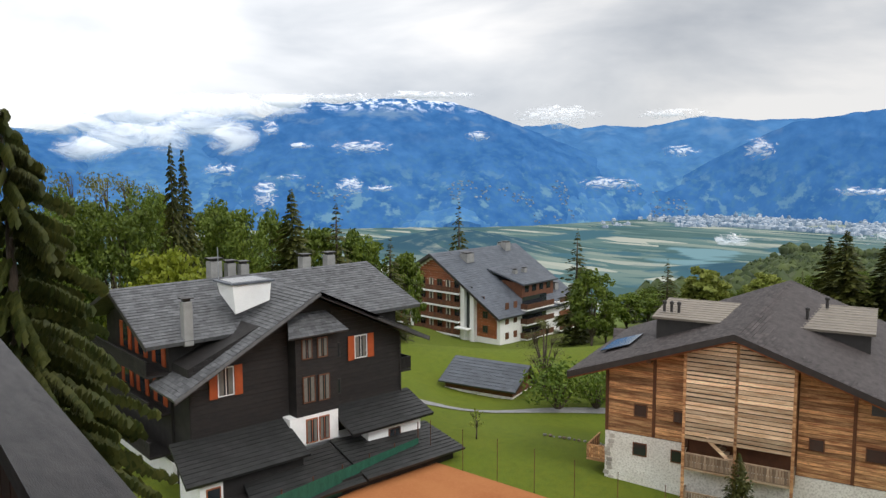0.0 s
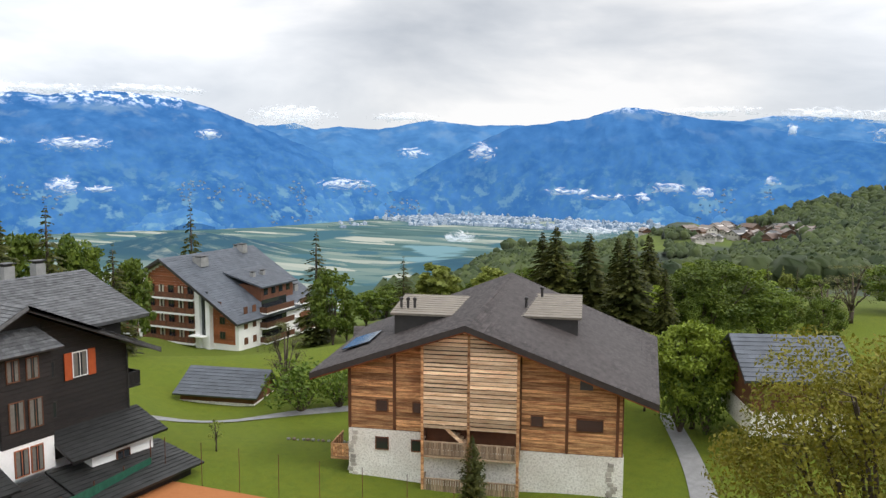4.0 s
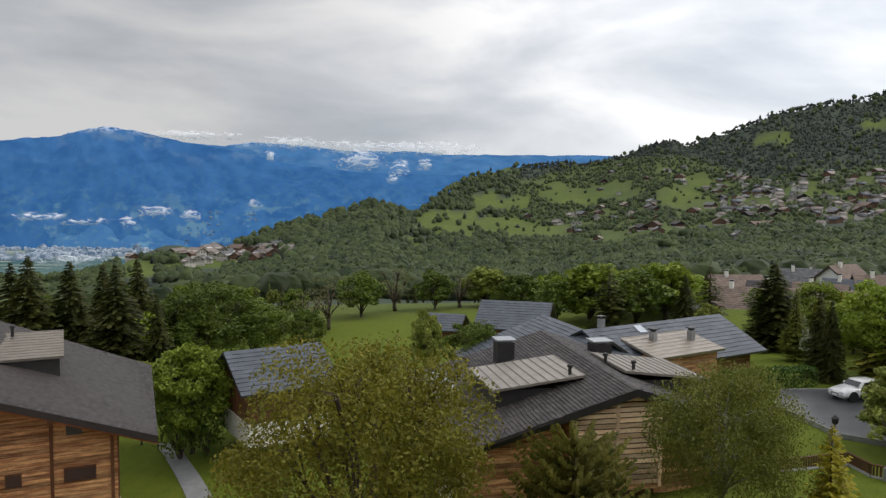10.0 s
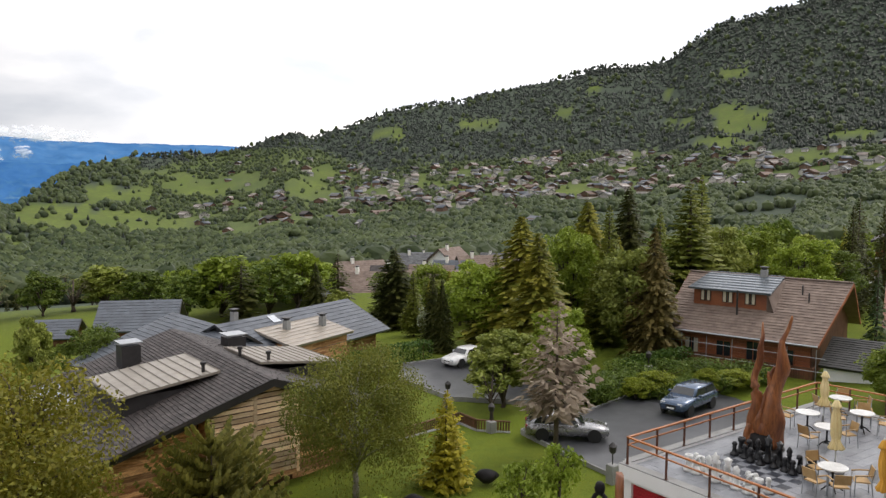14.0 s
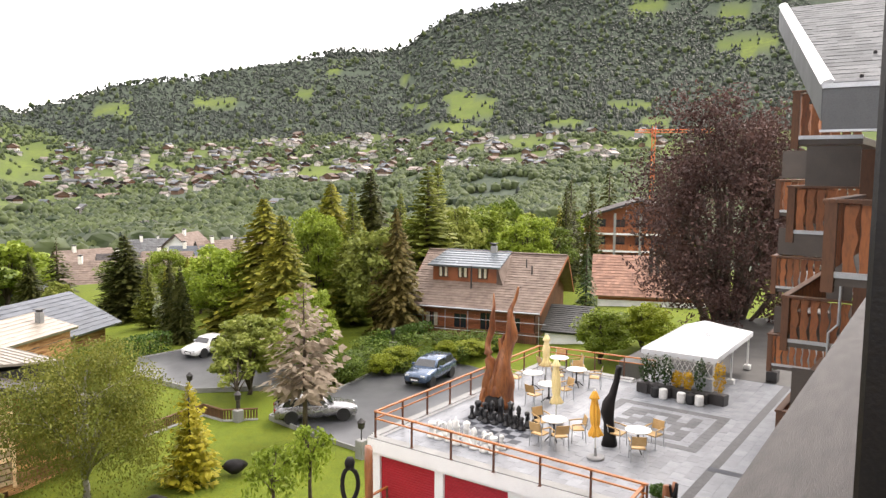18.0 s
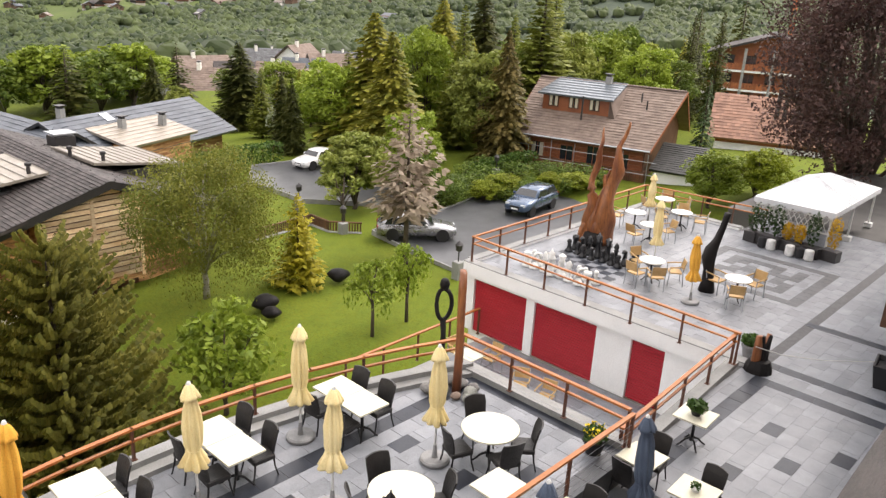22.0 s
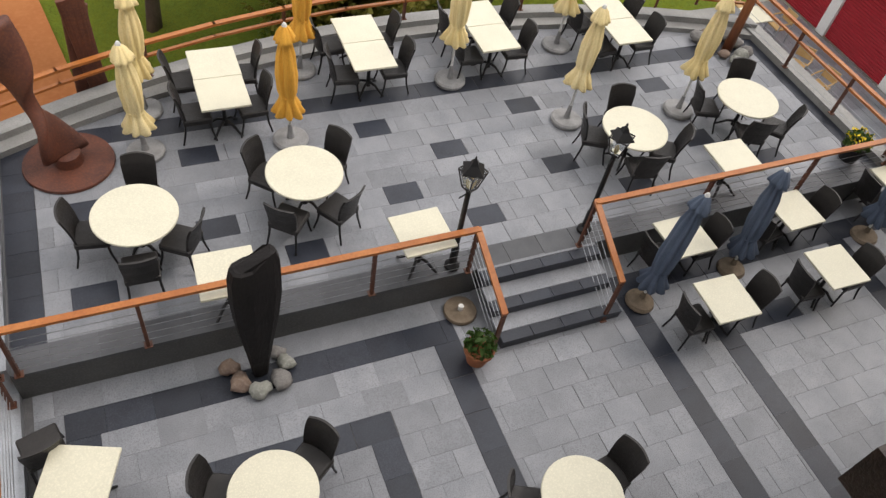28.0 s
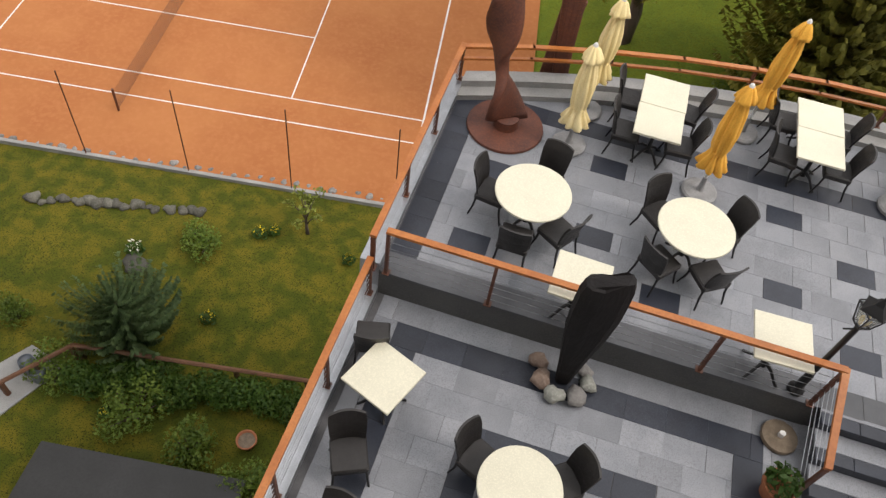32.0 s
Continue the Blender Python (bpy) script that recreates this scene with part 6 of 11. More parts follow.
    part("flue_lid", Geo().box(5.1, 6.4, 9.5, 10.9, -0.4, -0.33), GALV, ch)
    ch = part("flue_box", Geo().box(11.6, 12.8, 9.2, 10.4, -2.6, -0.75), DARKMETAL, h)
    part("flue_lid", Geo().box(11.5, 12.9, 9.1, 10.5, -0.6, -0.53), GALV, ch)
    sk = part("glazed_strip", Geo().sheet([(0.4, 6.6, -3.15), (2.0, 6.6, -2.65), (2.0, 11.6, -2.5), (0.4, 11.6, -3.0)], 0.06), WHITEPANE, h, "bright glazed roof strip")
    return h


WHITEPANE = mat("wet_roof_glass", (0.6, 0.63, 0.66), None, 3, 0.12, 0.0, metal=0.6)


def grey_chalet():
    h = ridge_house("grey_roofed_chalet", "broad chalet with blue-grey slate roof and timber gables", (22.9, 57.0), 24, 15.5, 8.5, -9.5, -4.4, -2.2, OLDWOOD, GREYROOF, 1.0, WHITE, -7.0, 0.5, 0.5, 0.7, 41)
    w2 = ridge_house("grey_roofed_annex", "blue-grey slate wing built on to the broad chalet", (11.6, 68.6), -82, 11, 13, -9.5, -5.6, -2.5, OLDWOOD, GREYROOF, 0.8, None, None, 0.65, 0.5, 0.7, 43)
    seam_roof(h, [(1.8, -1.5, -3.85), (10.0, -1.5, -3.85), (10.0, 2.6, -2.92), (1.8, 2.6, -2.92)], 0.2, 0.55, "seam_roof")
    part("gable_wall", Geo().box(2.2, 9.6, -1.0, 2.0, -8.5, -3.92), OLDWOOD, h)
    for x, y, z in ((1.5, 4.6, -2.6), (8.4, 0.8, -3.6), (4.6, 1.6, -3.5)):
        chimney(h, x, y, z, z + 1.1, 0.5, CONCRETE)
    part("skylight", Geo().sheet([(4.6, 3.0, -2.72), (5.5, 3.0, -2.72), (5.5, 3.9, -2.25), (4.6, 3.9, -2.25)], 0.08), WHITEPANE, h)
    for k in range(5):
        part("stair_tread", Geo().box(16.2, 17.2, -1.0 - 0.3 * k, -0.72 - 0.3 * k, -7.8 - 0.18 * k, -7.7 - 0.18 * k), WHITE, h)
    return h


def brown_chalet():
    """Prow roof on the slope: x along the eave, y up the roof; the wall stands back under the eave."""
    h = thing("brown_chalet", "brown timber chalet with a weathered pinkish shingle roof", "house", frame_m((50.45, 40.19), -76))
    W, run, ze, zr = 12.1, 6.7, -2.29, 1.72
    k = (zr - ze) / run
    at_ = lambda y: ze + k * min(y, 2 * run - y) - 0.32
    pm = [(1.3, -6.4), (12.1, -6.4), (12.1, at_(12.1)), (run, at_(run)), (1.3, at_(1.3))]
    vs = [(0.8, y, z) for y, z in pm] + [(W - 0.7, y, z) for y, z in pm]
    part("wall", Geo().add(vs, [(4, 3, 2, 1, 0), (5, 6, 7, 8, 9)] + [(j, (j + 1) % 5, 5 + (j + 1) % 5, 5 + j) for j in range(5)]), BROWNWOOD, h)
    part("base_wall", Geo().box(0.72, W - 0.62, 1.22, 12.18, -6.6, -5.25), WHITE, h)
    roof_plane(h, [(0, 0, ze), (W, 0, ze), (W + 0.75, run, zr), (-0.24, run, zr)], 0.2, PINKROOF, 0.33, 0.4, seed=51)
    roof_plane(h, [(W, 2 * run, ze), (0, 2 * run, ze), (-0.24, run, zr), (W + 0.75, run, zr)], 0.2, PINKROOF, 0.33, 0.4, seed=52)
    for a, b in (((0, -0.02, ze + 0.02), (-0.24, run, zr + 0.03)), ((W, -0.02, ze + 0.02), (W + 0.75, run, zr + 0.03)), ((-0.24, run, zr + 0.03), (0, 2 * run, ze)), ((W + 0.75, run, zr + 0.03), (W, 2 * run, ze))):
        fascia(h, a, b, 0.26, 0.05, REDWOOD)
    part("eave_board", Geo().box(0, W, -0.05, 0.0, ze - 0.2, ze + 0.02), BROWNWOOD, h)
    part("gutter", Geo().cyl((0, -0.1, ze - 0.05), (W, -0.1, ze - 0.05), 0.07, n=8), GALV, h)
    part("ridge_cap", Geo().box(-0.2, W + 0.7, run - 0.16, run + 0.16, zr + 0.02, zr + 0.12, c=0.02), PINKROOF, h)
    boards(h, 0.9, W - 0.8, -5.1, lambda x: at_(1.3) - 0.05, REDWOOD, 1.3, 0.26, 90)
    bl = balcony(h, 0.2, W - 0.3, 0.1, 1.3, -4.95, 0.95, BROWNWOOD, WHITE, 0.14, 0.3)
    for j in range(7):
        part("scaffold_post", Geo().cyl((0.1 + 2.0 * j, -0.35, -6.0), (0.1 + 2.0 * j, -0.35, -2.5), 0.03, n=6), GALV, bl)
    for z in (-3.1, -4.1):
        part("scaffold_rail", Geo().cyl((-0.3, -0.35, z), (W + 0.6, -0.35, z), 0.025, n=6), GALV, bl)
    for x in (2.3, 4.9, 9.6):
        window(h, x, -4.3, 1.1, 1.25, 1.2, REDWOOD, CREAM_ if x < 3 else None)
    window(h, 7.2, -4.8, 1.0, 2.0, 1.2, REDWOOD, None)
    # dormer under a glazed roof
    dm = part("dormer", Geo().box(1.7, 7.6, 2.9, run, -1.2, 0.95), REDWOOD, h)
    for x in (2.7, 4.5, 6.3):
        window(h, x, -0.15, 0.75, 0.85, 2.85, BROWNWOOD, CREAM_)
    part("dormer_cheek", Geo().add([(7.6, 2.7, -0.75), (8.2, 2.7, -0.7), (7.9, run, 1.65), (7.6, run, 1.65), (7.6, 2.7, 0.95)], [(0, 1, 2, 3, 4), (0, 4, 3, 2, 1)]), PINKROOF, dm)
    seam_roof(dm, [(1.35, 2.45, 0.88), (7.95, 2.45, 0.88), (7.75, run + 0.1, 1.86), (1.6, run + 0.1, 1.86)], 0.14, 0.6, "glazed_roof", SOLAR)
    chimney(h, 6.2, run - 0.3, 1.2, 2.35, 0.5, CONCRETE)
    part("flue", Geo().cyl((5.5, 2.2, -1.3), (5.5, 2.2, 1.0), 0.08, n=8), DARKMETAL, h)
    for x, y in ((9.6, 5.0), (10.3, 4.2)):
        part("vent_pipe", Geo().cyl((x, y, ze + k * y), (x, y, ze + k * y + 0.75), 0.06, n=6), DARKMETAL, h)
    # small tiled lean-to and a glazed porch at the two ends
    an = part("annex_wall", Geo().box(W + 0.3, W + 3.4, 0.6, 3.6, -6.4, -3.5), WHITE, h)
    roof_plane(an, [(W + 0.05, 0.1, -3.7), (W + 3.7, 0.1, -3.7), (W + 3.7, 3.9, -2.1), (W + 0.05, 3.9, -2.1)], 0.16, TARROOF, 0.28, 0.3, "annex_roof", 53)
    po = part("glazed_porch", Geo().box(-2.3, 0.7, 1.0, 3.4, -5.4, -3.2), CLEARPORCH, h, "pale glazed porch")
    for x in (-2.3, -1.3, -0.3, 0.6):
        part("porch_bar", Geo().box(x - 0.03, x + 0.03, 0.95, 1.0, -5.4, -3.15), GALV, po)
    for z in (-3.2, -4.3):
        part("porch_bar", Geo().box(-2.3, 0.7, 0.94, 0.99, z - 0.03, z + 0.03), GALV, po)
    return h


CLEARPORCH = mat("porch_glazing", (0.30, 0.34, 0.35), (0.22, 0.26, 0.27), 1.2, 0.12, 0.0, spec=0.7)


def red_chalet():
    h = ridge_house("tiled_house", "house with an orange clay tile roof behind the beech", (72.6, 31.8), -68, 10.5, 8, -6.5, -3.0, 0.25, REDWOOD, TILEROOF, 0.8, WHITE, -4, 0.5, 0.4, 0.4, 61)
    for x in (5.0, 5.7):
        part("flue", Geo().box(x, x + 0.4, 1.6, 2.0, -1.8, 1.3, c=0.03), DARKMETAL, h)
    r = thing("red_balcony_chalet", "red-brown apartment chalet with stacked balconies", "house", frame_m((104.0, 47.0), -68) @ Matrix.Diagonal((0.9, 0.9, 0.9, 1)))
    part("wall", gable_body(16, 12, -8, 3.2, 5.7), REDWOOD, r)
    roof_plane(r, [(-1.5, 13, 2.8), (-1.5, -2.4, 2.8), (8, -2.4, 5.9), (8, 13, 5.9)], 0.3, BROWNROOF, 0.5, 0.7, seed=65)
    roof_plane(r, [(17.5, -2.4, 2.8), (17.5, 13, 2.8), (8, 13, 5.9), (8, -2.4, 5.9)], 0.3, BROWNROOF, 0.5, 0.7, seed=66)
    for z in (-5.2, -2.4, 0.4):
        balcony(r, -0.8, 16.8, -1.9, 0, z, 1.0, REDWOOD, WHITE, 0.4, 0.25)
        for k in range(5):
            window(r, 1.8 + 3.1 * k, z + 0.1, 1.4, 2.0, -0.1, BROWNWOOD, None)
    for x in (4.0, 8.0, 12.0):
        part("pier", Geo().box(x - 0.2, x + 0.2, -1.9, -1.6, -8, 3.6), CONCRETE, r)
    return h


def shed():
    h = ridge_house("hay_barn", "low weathered barn with a long grey roof beside the path", (-64.5, 56.5), 18, 8.6, 5.0, -18.6, land_at(-61, 58) + 1.25, land_at(-61, 58) + 3.2, BROWNWOOD, GREYROOF, 0.6, STONEWALL, land_at(-61, 58) + 0.3, 0.7, 0.5, 0.8, 71)
    return h


timber_chalet()
black_chalet()
apartment_house()
slatted_chalet()
grey_chalet()
brown_chalet()
red_chalet()
shed()
ridge_house("slab_roofed_barn", "stone-slab roofed barn half hidden by trees", (-6.6, 58.2), 24, 6.6, 7.6, -10.5, -5.8, -3.6, BROWNWOOD, GREYROOF, 0.8, STONEWALL, -8.6, 0.5, 0.45, 0.6, 75)
ridge_house("dark_hut", "small dark timber hut with slate roof", (-42.0, 66.0), 40, 5, 5, -17, -12.6, -10.4, BROWNWOOD, SLATEROOF, 0.6, None, None, 0.5, 0.4, 0.5, 77)
ridge_house("dark_hut", "small timber hut with a brown roof", (-62.0, 86.0), 30, 7, 6, -21, -16.4, -13.8, BROWNWOOD, BROWNROOF, 0.7, None, None, 0.5, 0.4, 0.5, 79)
ridge_house("dark_hut", "small timber hut with a brown roof", (-54.0, 80.0), 30, 7, 6, -21, -15.6, -13.2, BROWNWOOD, BROWNROOF, 0.7, None, None, 0.5, 0.4, 0.5, 79)
ridge_house("grey_hut", "timber house with a grey metal roof on the meadow", (17.6, 91.0), -24, 7.5, 8, -13, -6.9, -4.4, BROWNWOOD, GREYROOF, 0.8, None, None, 0.5, 0.5, 0.6, 81)
ridge_house("grey_hut", "low hut with a grey metal roof on the meadow", (12.0, 99.0), -24, 4, 5, -13, -8.6, -7.0, BROWNWOOD, GREYROOF, 0.6, None, None, 0.5, 0.5, 0.6, 83)

# ---- tennis court ----
court = thing("tennis_court", "orange clay tennis court with white lines", "tennis court", kind="structure")
court.matrix_world = Matrix.Translation((-6.6, 21.35, -12.36)) @ Matrix(((-0.987, -0.16, 0, 0), (-0.16, 0.987, 0, 0), (0, 0, 1, 0), (0, 0, 0, 1)))
part("clay", Geo().slab([(-5.5, 18.5), (-5.5, -3.3), (32.5, -3.3), (32.5, 18.5)], -0.12, 0.0), CLAY, court)
for x0, x1, y0, y1 in ((0, 26.08, 0, 0.06), (0, 26.08, 1.37, 1.43), (0, 26.08, 12.54, 12.6), (0, 26.08, 14.14, 14.2), (0, 0.08, 0, 14.2), (26.0, 26.08, 0, 14.2), (5.485, 5.545, 1.37, 12.6), (18.22, 18.28, 1.37, 12.6), (5.485, 18.28, 5.455, 5.515)):
    part("line", Geo().box(x0 - 1.25, x1 - 1.25, y0, y1, 0.0, 0.006), LINEWHITE, court)
net = thing("tennis_net", "dark tennis net strung across the court", "tennis net")
net.matrix_world = court.matrix_world
for y in (-0.9, 11.9):
    part("net_post", Geo().cyl((10.5, y, 0), (10.5, y, 1.07), 0.05, n=8), RUSTPOST, net)
ng = Geo()
for k in range(9):
    ng.cyl((10.5, -0.9, 0.1 + 0.1 * k), (10.5, 11.9, 0.1 + 0.1 * k), 0.008, n=4, caps=False)
for k in range(90):
    ng.cyl((10.5, -0.85 + 0.142 * k, 0.05), (10.5, -0.85 + 0.142 * k, 0.95), 0.006, n=4, caps=False)
o_ = part("net_mesh", ng, RUSTPOST, net)
o_["kind"] = "stuff"
fence = thing("court_fence", "thin wire fence on rusty posts along the clay court", "fence", court.matrix_world)
for k in range(14):
    if k < 10:
        part("post", Geo().cyl((-4.7 + 3.85 * k, -3.4, -0.1), (-4.7 + 3.85 * k, -3.4, 3.9), 0.025, n=6), RUSTPOST, fence)
for k in range(11):
    part("post", Geo().cyl((2 + 3.0 * k, 18.6, -0.1), (2 + 3.0 * k, 18.6, 3.0), 0.025, n=6), RUSTPOST, fence)
part("kerb", Geo().box(-5.5, 32.5, -3.5, -3.35, -0.1, 0.08), CONCRETE, fence)
GREENNET = mat("green_windbreak_net", (0.012, 0.10, 0.06), (0.008, 0.07, 0.042), 1.5, 0.8, 0.3, fine=12, stretch=(1, 1, 0.3))
wb = thing("windbreak_fence", "green windbreak netting on posts at the court end", "fence", court.matrix_world)
for k in range(9):
    part("post", Geo().cyl((32.7, -2.0 + 2.5 * k, 0), (32.7, -2.0 + 2.5 * k, 2.9 if k == 8 else 2.0), 0.04, n=6), RUSTPOST, wb)
for k in range(8):
    part("net_panel", Geo().box(32.66, 32.69, -2.0 + 2.5 * k, 0.5 + 2.5 * k, 0.05, 1.7), GREENNET, wb)
# gravel path past the barn
pth = Geo()
prev = None
for k in range(26):
    s = k / 25
    x, y = -40 - 28 * s, 66 - 8 * math.sin(2.6 * s) - 26 * s * s
    w = 1.3
    cur = [(x, y - w, land_at(x, y - w) + 0.07), (x, y + w, land_at(x, y + w) + 0.07)]
    if prev:
        pth.add(prev + cur, [(0, 1, 3, 2)])
    prev = cur
solid("path_gravel", pth, GRAVEL, "winding grey path across the lawn", "path", "structure")

pth = Geo()
prev = None
for k in range(22):
    s = k / 21
    x, y = -7.2 - 6.8 * s + 0.5 * math.sin(4 * s), 46.0 + 20.0 * s
    w = 1.0 - 0.25 * s
    cur = [(x - w, y, land_at(x - w, y) + 0.07), (x + w, y, land_at(x + w, y) + 0.07)]
    if prev:
        pth.add(prev + cur, [(0, 1, 3, 2)])
    prev = cur
solid("path_flagstones", pth, GRAVEL, "grey flagstone path beside the timber chalet", "path", "structure")


# houses between the gardens and the woods: azimuth, elevation of the eaves, distance, front width, walls, roof
def middle_house(az, el, d, w, wall_m, roof_m, label, turn=0.0, rise=2.6):
    a, w = radians(az), w * 0.75
    x, y, z = d * math.sin(a), d * math.cos(a), 9 + d * math.tan(radians(el))
    c, s = math.cos(radians(turn) - a), math.sin(radians(turn) - a)
    at = (x - c * w / 2, y - s * w / 2)
    zg = land_at(x, y)
    z = max(min(z, zg + 5.0), zg + 0.4)
    h = ridge_house("garden_house", label, at, turn - az, w, w * 0.8, zg - 2, z, z + rise, wall_m, roof_m, 0.9, WHITE, min(zg + 1.6, z - 1.6), 0.5, 0.5, 0.8, int(az * 10))
    n = max(2, int(w / 2.8))
    for k in range(n):
        window(h, w * (k + 0.5) / n, z - 1.9, 1.1, 1.2, -0.08, BROWNWOOD)
    chimney(h, w * 0.3, w * 0.35, z + 0.5, z + rise + 0.7, 0.6, STONEWALL)


for row in ((29.8, -6.55, 152, 12, BROWNWOOD, PINKROOF, "brown chalet with a weathered brown roof among trees", 25), (29.5, -8.7, 122, 13, BROWNWOOD, PINKROOF, "timber chalet with a pinkish-brown roof among gardens", -15),
            (26.1, -8.1, 118, 9, BROWNWOOD, GREYROOF, "low house with a grey metal roof among trees", 30), (36.9, -5.4, 165, 10, WHITE, PINKROOF, "white house with a pale brown gabled roof", 60),
            (35.2, -8.8, 120, 13, BROWNWOOD, PINKROOF, "low house with a broad weathered brown roof among gardens", 10), (34.5, -7.5, 136, 9, BROWNWOOD, PINKROOF, "brown chalet with a faded roof behind the gardens", -10), (33.5, -5.8, 172, 8, WHITE, SLATEROOF, "small white house with a grey roof", 10), (34.7, -3.85, 250, 17, BROWNWOOD, GREYROOF, "long timber building with a grey roof", 0), (39.3, -3.5, 262, 12, BROWNWOOD, SLATEROOF, "brown house with a dark slate roof", -20),
            (42.0, -4.4, 208, 12, BROWNWOOD, PINKROOF, "brown chalet with a weathered brown roof among trees", 15), (36.2, -6.5, 150, 9, BROWNWOOD, GREYROOF, "brown chalet with a grey metal roof", -10), (38.6, -6.1, 152, 10, BLACKWOOD, PINKROOF, "dark chalet with a pale brown roof", 20),
            (32.2, -7.3, 136, 11, BROWNWOOD, BROWNROOF, "dark timber chalet with a brown shingle roof", 5), (56.8, -2.9, 190, 13, WHITE, GREYROOF, "white house with a grey roof between trees", 10), (61.0, -2.3, 205, 13, BROWNWOOD, GREYROOF, "brown terraced house with grey roofs", -15),
            (65.2, -1.4, 215, 13, STONEWALL, PINKROOF, "pale house with a pinkish-brown roof", 20), (69.0, -1.0, 145, 13, STONEWALL, SLATEROOF, "large house with a steep grey roof", 70)):
    middle_house(*row)

# ---- the hotel: own balcony with its parapet, neighbouring balconies and the roof over them ----
CAPWOOD = mat("wet_weathered_rail_board", (0.025, 0.016, 0.014), (0.010, 0.007, 0.006), 22, 0.45, 0.8, fine=320, c3=(0.05, 0.036, 0.031), stretch=(0.35, 1.6, 1.0), spread=(0.38, 0.62), bumpd=0.0015, spec=0.35)
DIVIDER = mat("dark_laminate_panel", (0.010, 0.007, 0.005), (0.006, 0.0045, 0.0035), 9, 0.42, 0.3, fine=160, c3=(0.022, 0.016, 0.011), bumpd=0.002)
PRIVACY = mat("grey_brown_privacy_panel", (0.085, 0.068, 0.055), (0.065, 0.052, 0.043), 1.5, 0.5, 0.05)
CUTBOARD = mat("carved_balcony_board", (0.33, 0.115, 0.035), (0.22, 0.07, 0.022), 2.5, 0.6, 0.3, fine=30, c3=(0.10, 0.04, 0.018), stretch=(1, 1, 0.3), vary=0.35)
HOTELWALL = mat("hotel_timber_wall", (0.13, 0.055, 0.024), (0.09, 0.038, 0.018), 1.5, 0.65, 0.3, fine=24, stretch=(1, 1, 0.3), vary=0.2)
VERGE = mat("pale_sheet_metal", (0.55, 0.56, 0.57), (0.46, 0.47, 0.48), 3, 0.35, 0.05, metal=0.6)
HOTELROOF = mat("pale_grey_slate", (0.15, 0.155, 0.16), (0.11, 0.115, 0.12), 1.5, 0.8, 0.3, fine=20, vary=0.14, spec=0.15)
FASCIA = mat("dark_grey_fascia", (0.10, 0.105, 0.11), (0.085, 0.088, 0.092), 2, 0.45, 0.05)


def wavy_board(h=0.9, w=0.19, t=0.028):
    """An upright balcony board with a carved wavy edge."""
    n = 14
    left = [(-w * (0.36 + 0.12 * math.cos(k / n * 4 * math.pi)), h * k / n) for k in range(n + 1)]
    right = [(w * (0.44 + 0.05 * math.cos(k / n * 4 * math.pi + 2)), h * k / n) for k in range(n + 1)]
    g = Geo()
    vs = [(x, y, z) for (x, z) in left for y in (0, t)] + [(x, y, z) for (x, z) in right for y in (0, t)]
    m = 2 * (n + 1)
    fs = []
    for k in range(n):
        a, b = 2 * k, m + 2 * k
        fs += [(a, b, b + 2, a + 2), (a + 1, a + 3, b + 3, b + 1), (a, a + 2, a + 3, a + 1), (b, b + 1, b + 3, b + 2)]
    fs += [(0, 1, m + 1, m), (2 * n, m + 2 * n, m + 2 * n + 1, 2 * n + 1)]
    return g.add(vs, fs).mesh("carved_board", CUTBOARD)


WAVY = wavy_board()
hotel = thing("hotel", "large timber chalet hotel with carved wooden balconies", "hotel")
for b in ((-9, 10.9, -9, -1.35, -13, 11), (10.9, 34, -9, 0.6, -13, 9.2), (17.2, 34, 0.6, 2.4, -13, 9.4)):
    part("wall", Geo().box(*b), HOTELWALL, hotel)
for b in ((-9.05, 10.9, -1.35, -1.27, -13, 4.6), (10.9, 17.2, 0.6, 0.68, -13, 1.9), (17.2, 34, 2.4, 2.48, -13, 1.9)):
    part("plaster_wall", Geo().box(*b), WHITE, hotel, "white rendered lower wall")


def hotel_balcony(x0, x1, yb, yf, z, rail=0.98, slab_t=0.16, privacy=(), name="balcony"):
    bl = part(name, Geo().box(x0, x1, yb, yf, z - slab_t, z, c=0.01), PRIVACY, hotel)
    part("edge_strip", Geo().box(x0 - 0.03, x0 + 0.02, yb, yf + 0.03, z - 0.05, z + 0.03), VERGE, bl)
    part("top_rail", Geo().box(x0 - 0.06, x1 + 0.06, yf - 0.08, yf + 0.08, z + rail - 0.05, z + rail, c=0.01), HOTELWALL, bl)
    part("side_rail", Geo().box(x0 - 0.08, x0 + 0.08, yb, yf - 0.08, z + rail - 0.05, z + rail, c=0.01), HOTELWALL, bl)
    part("corner_post", Geo().box(x0 - 0.05, x0 + 0.09, yf - 0.1, yf + 0.05, z - 0.25, z + rail - 0.05), HOTELWALL, bl)
    n = int((x1 - x0) / 0.2)
    for k in range(n):
        part("carved_board", WAVY, None, bl).location = (x0 + 0.15 + 0.2 * k, yf - 0.03, z + 0.02)
    n = int((yf - yb) / 0.2)
    for k in range(n):
        o = part("carved_board", WAVY, None, bl)
        o.location = (x0 + 0.03, yb + 0.12 + 0.2 * k, z + 0.02)
        o.rotation_euler = (0, 0, math.pi / 2)
    for y0, y1, z0, z1 in privacy:
        part("privacy_panel", Geo().box(x0 + 0.02, x0 + 0.05, y0, y1, z0, z1), PRIVACY, bl, "dark grey-brown privacy panel")
    return bl


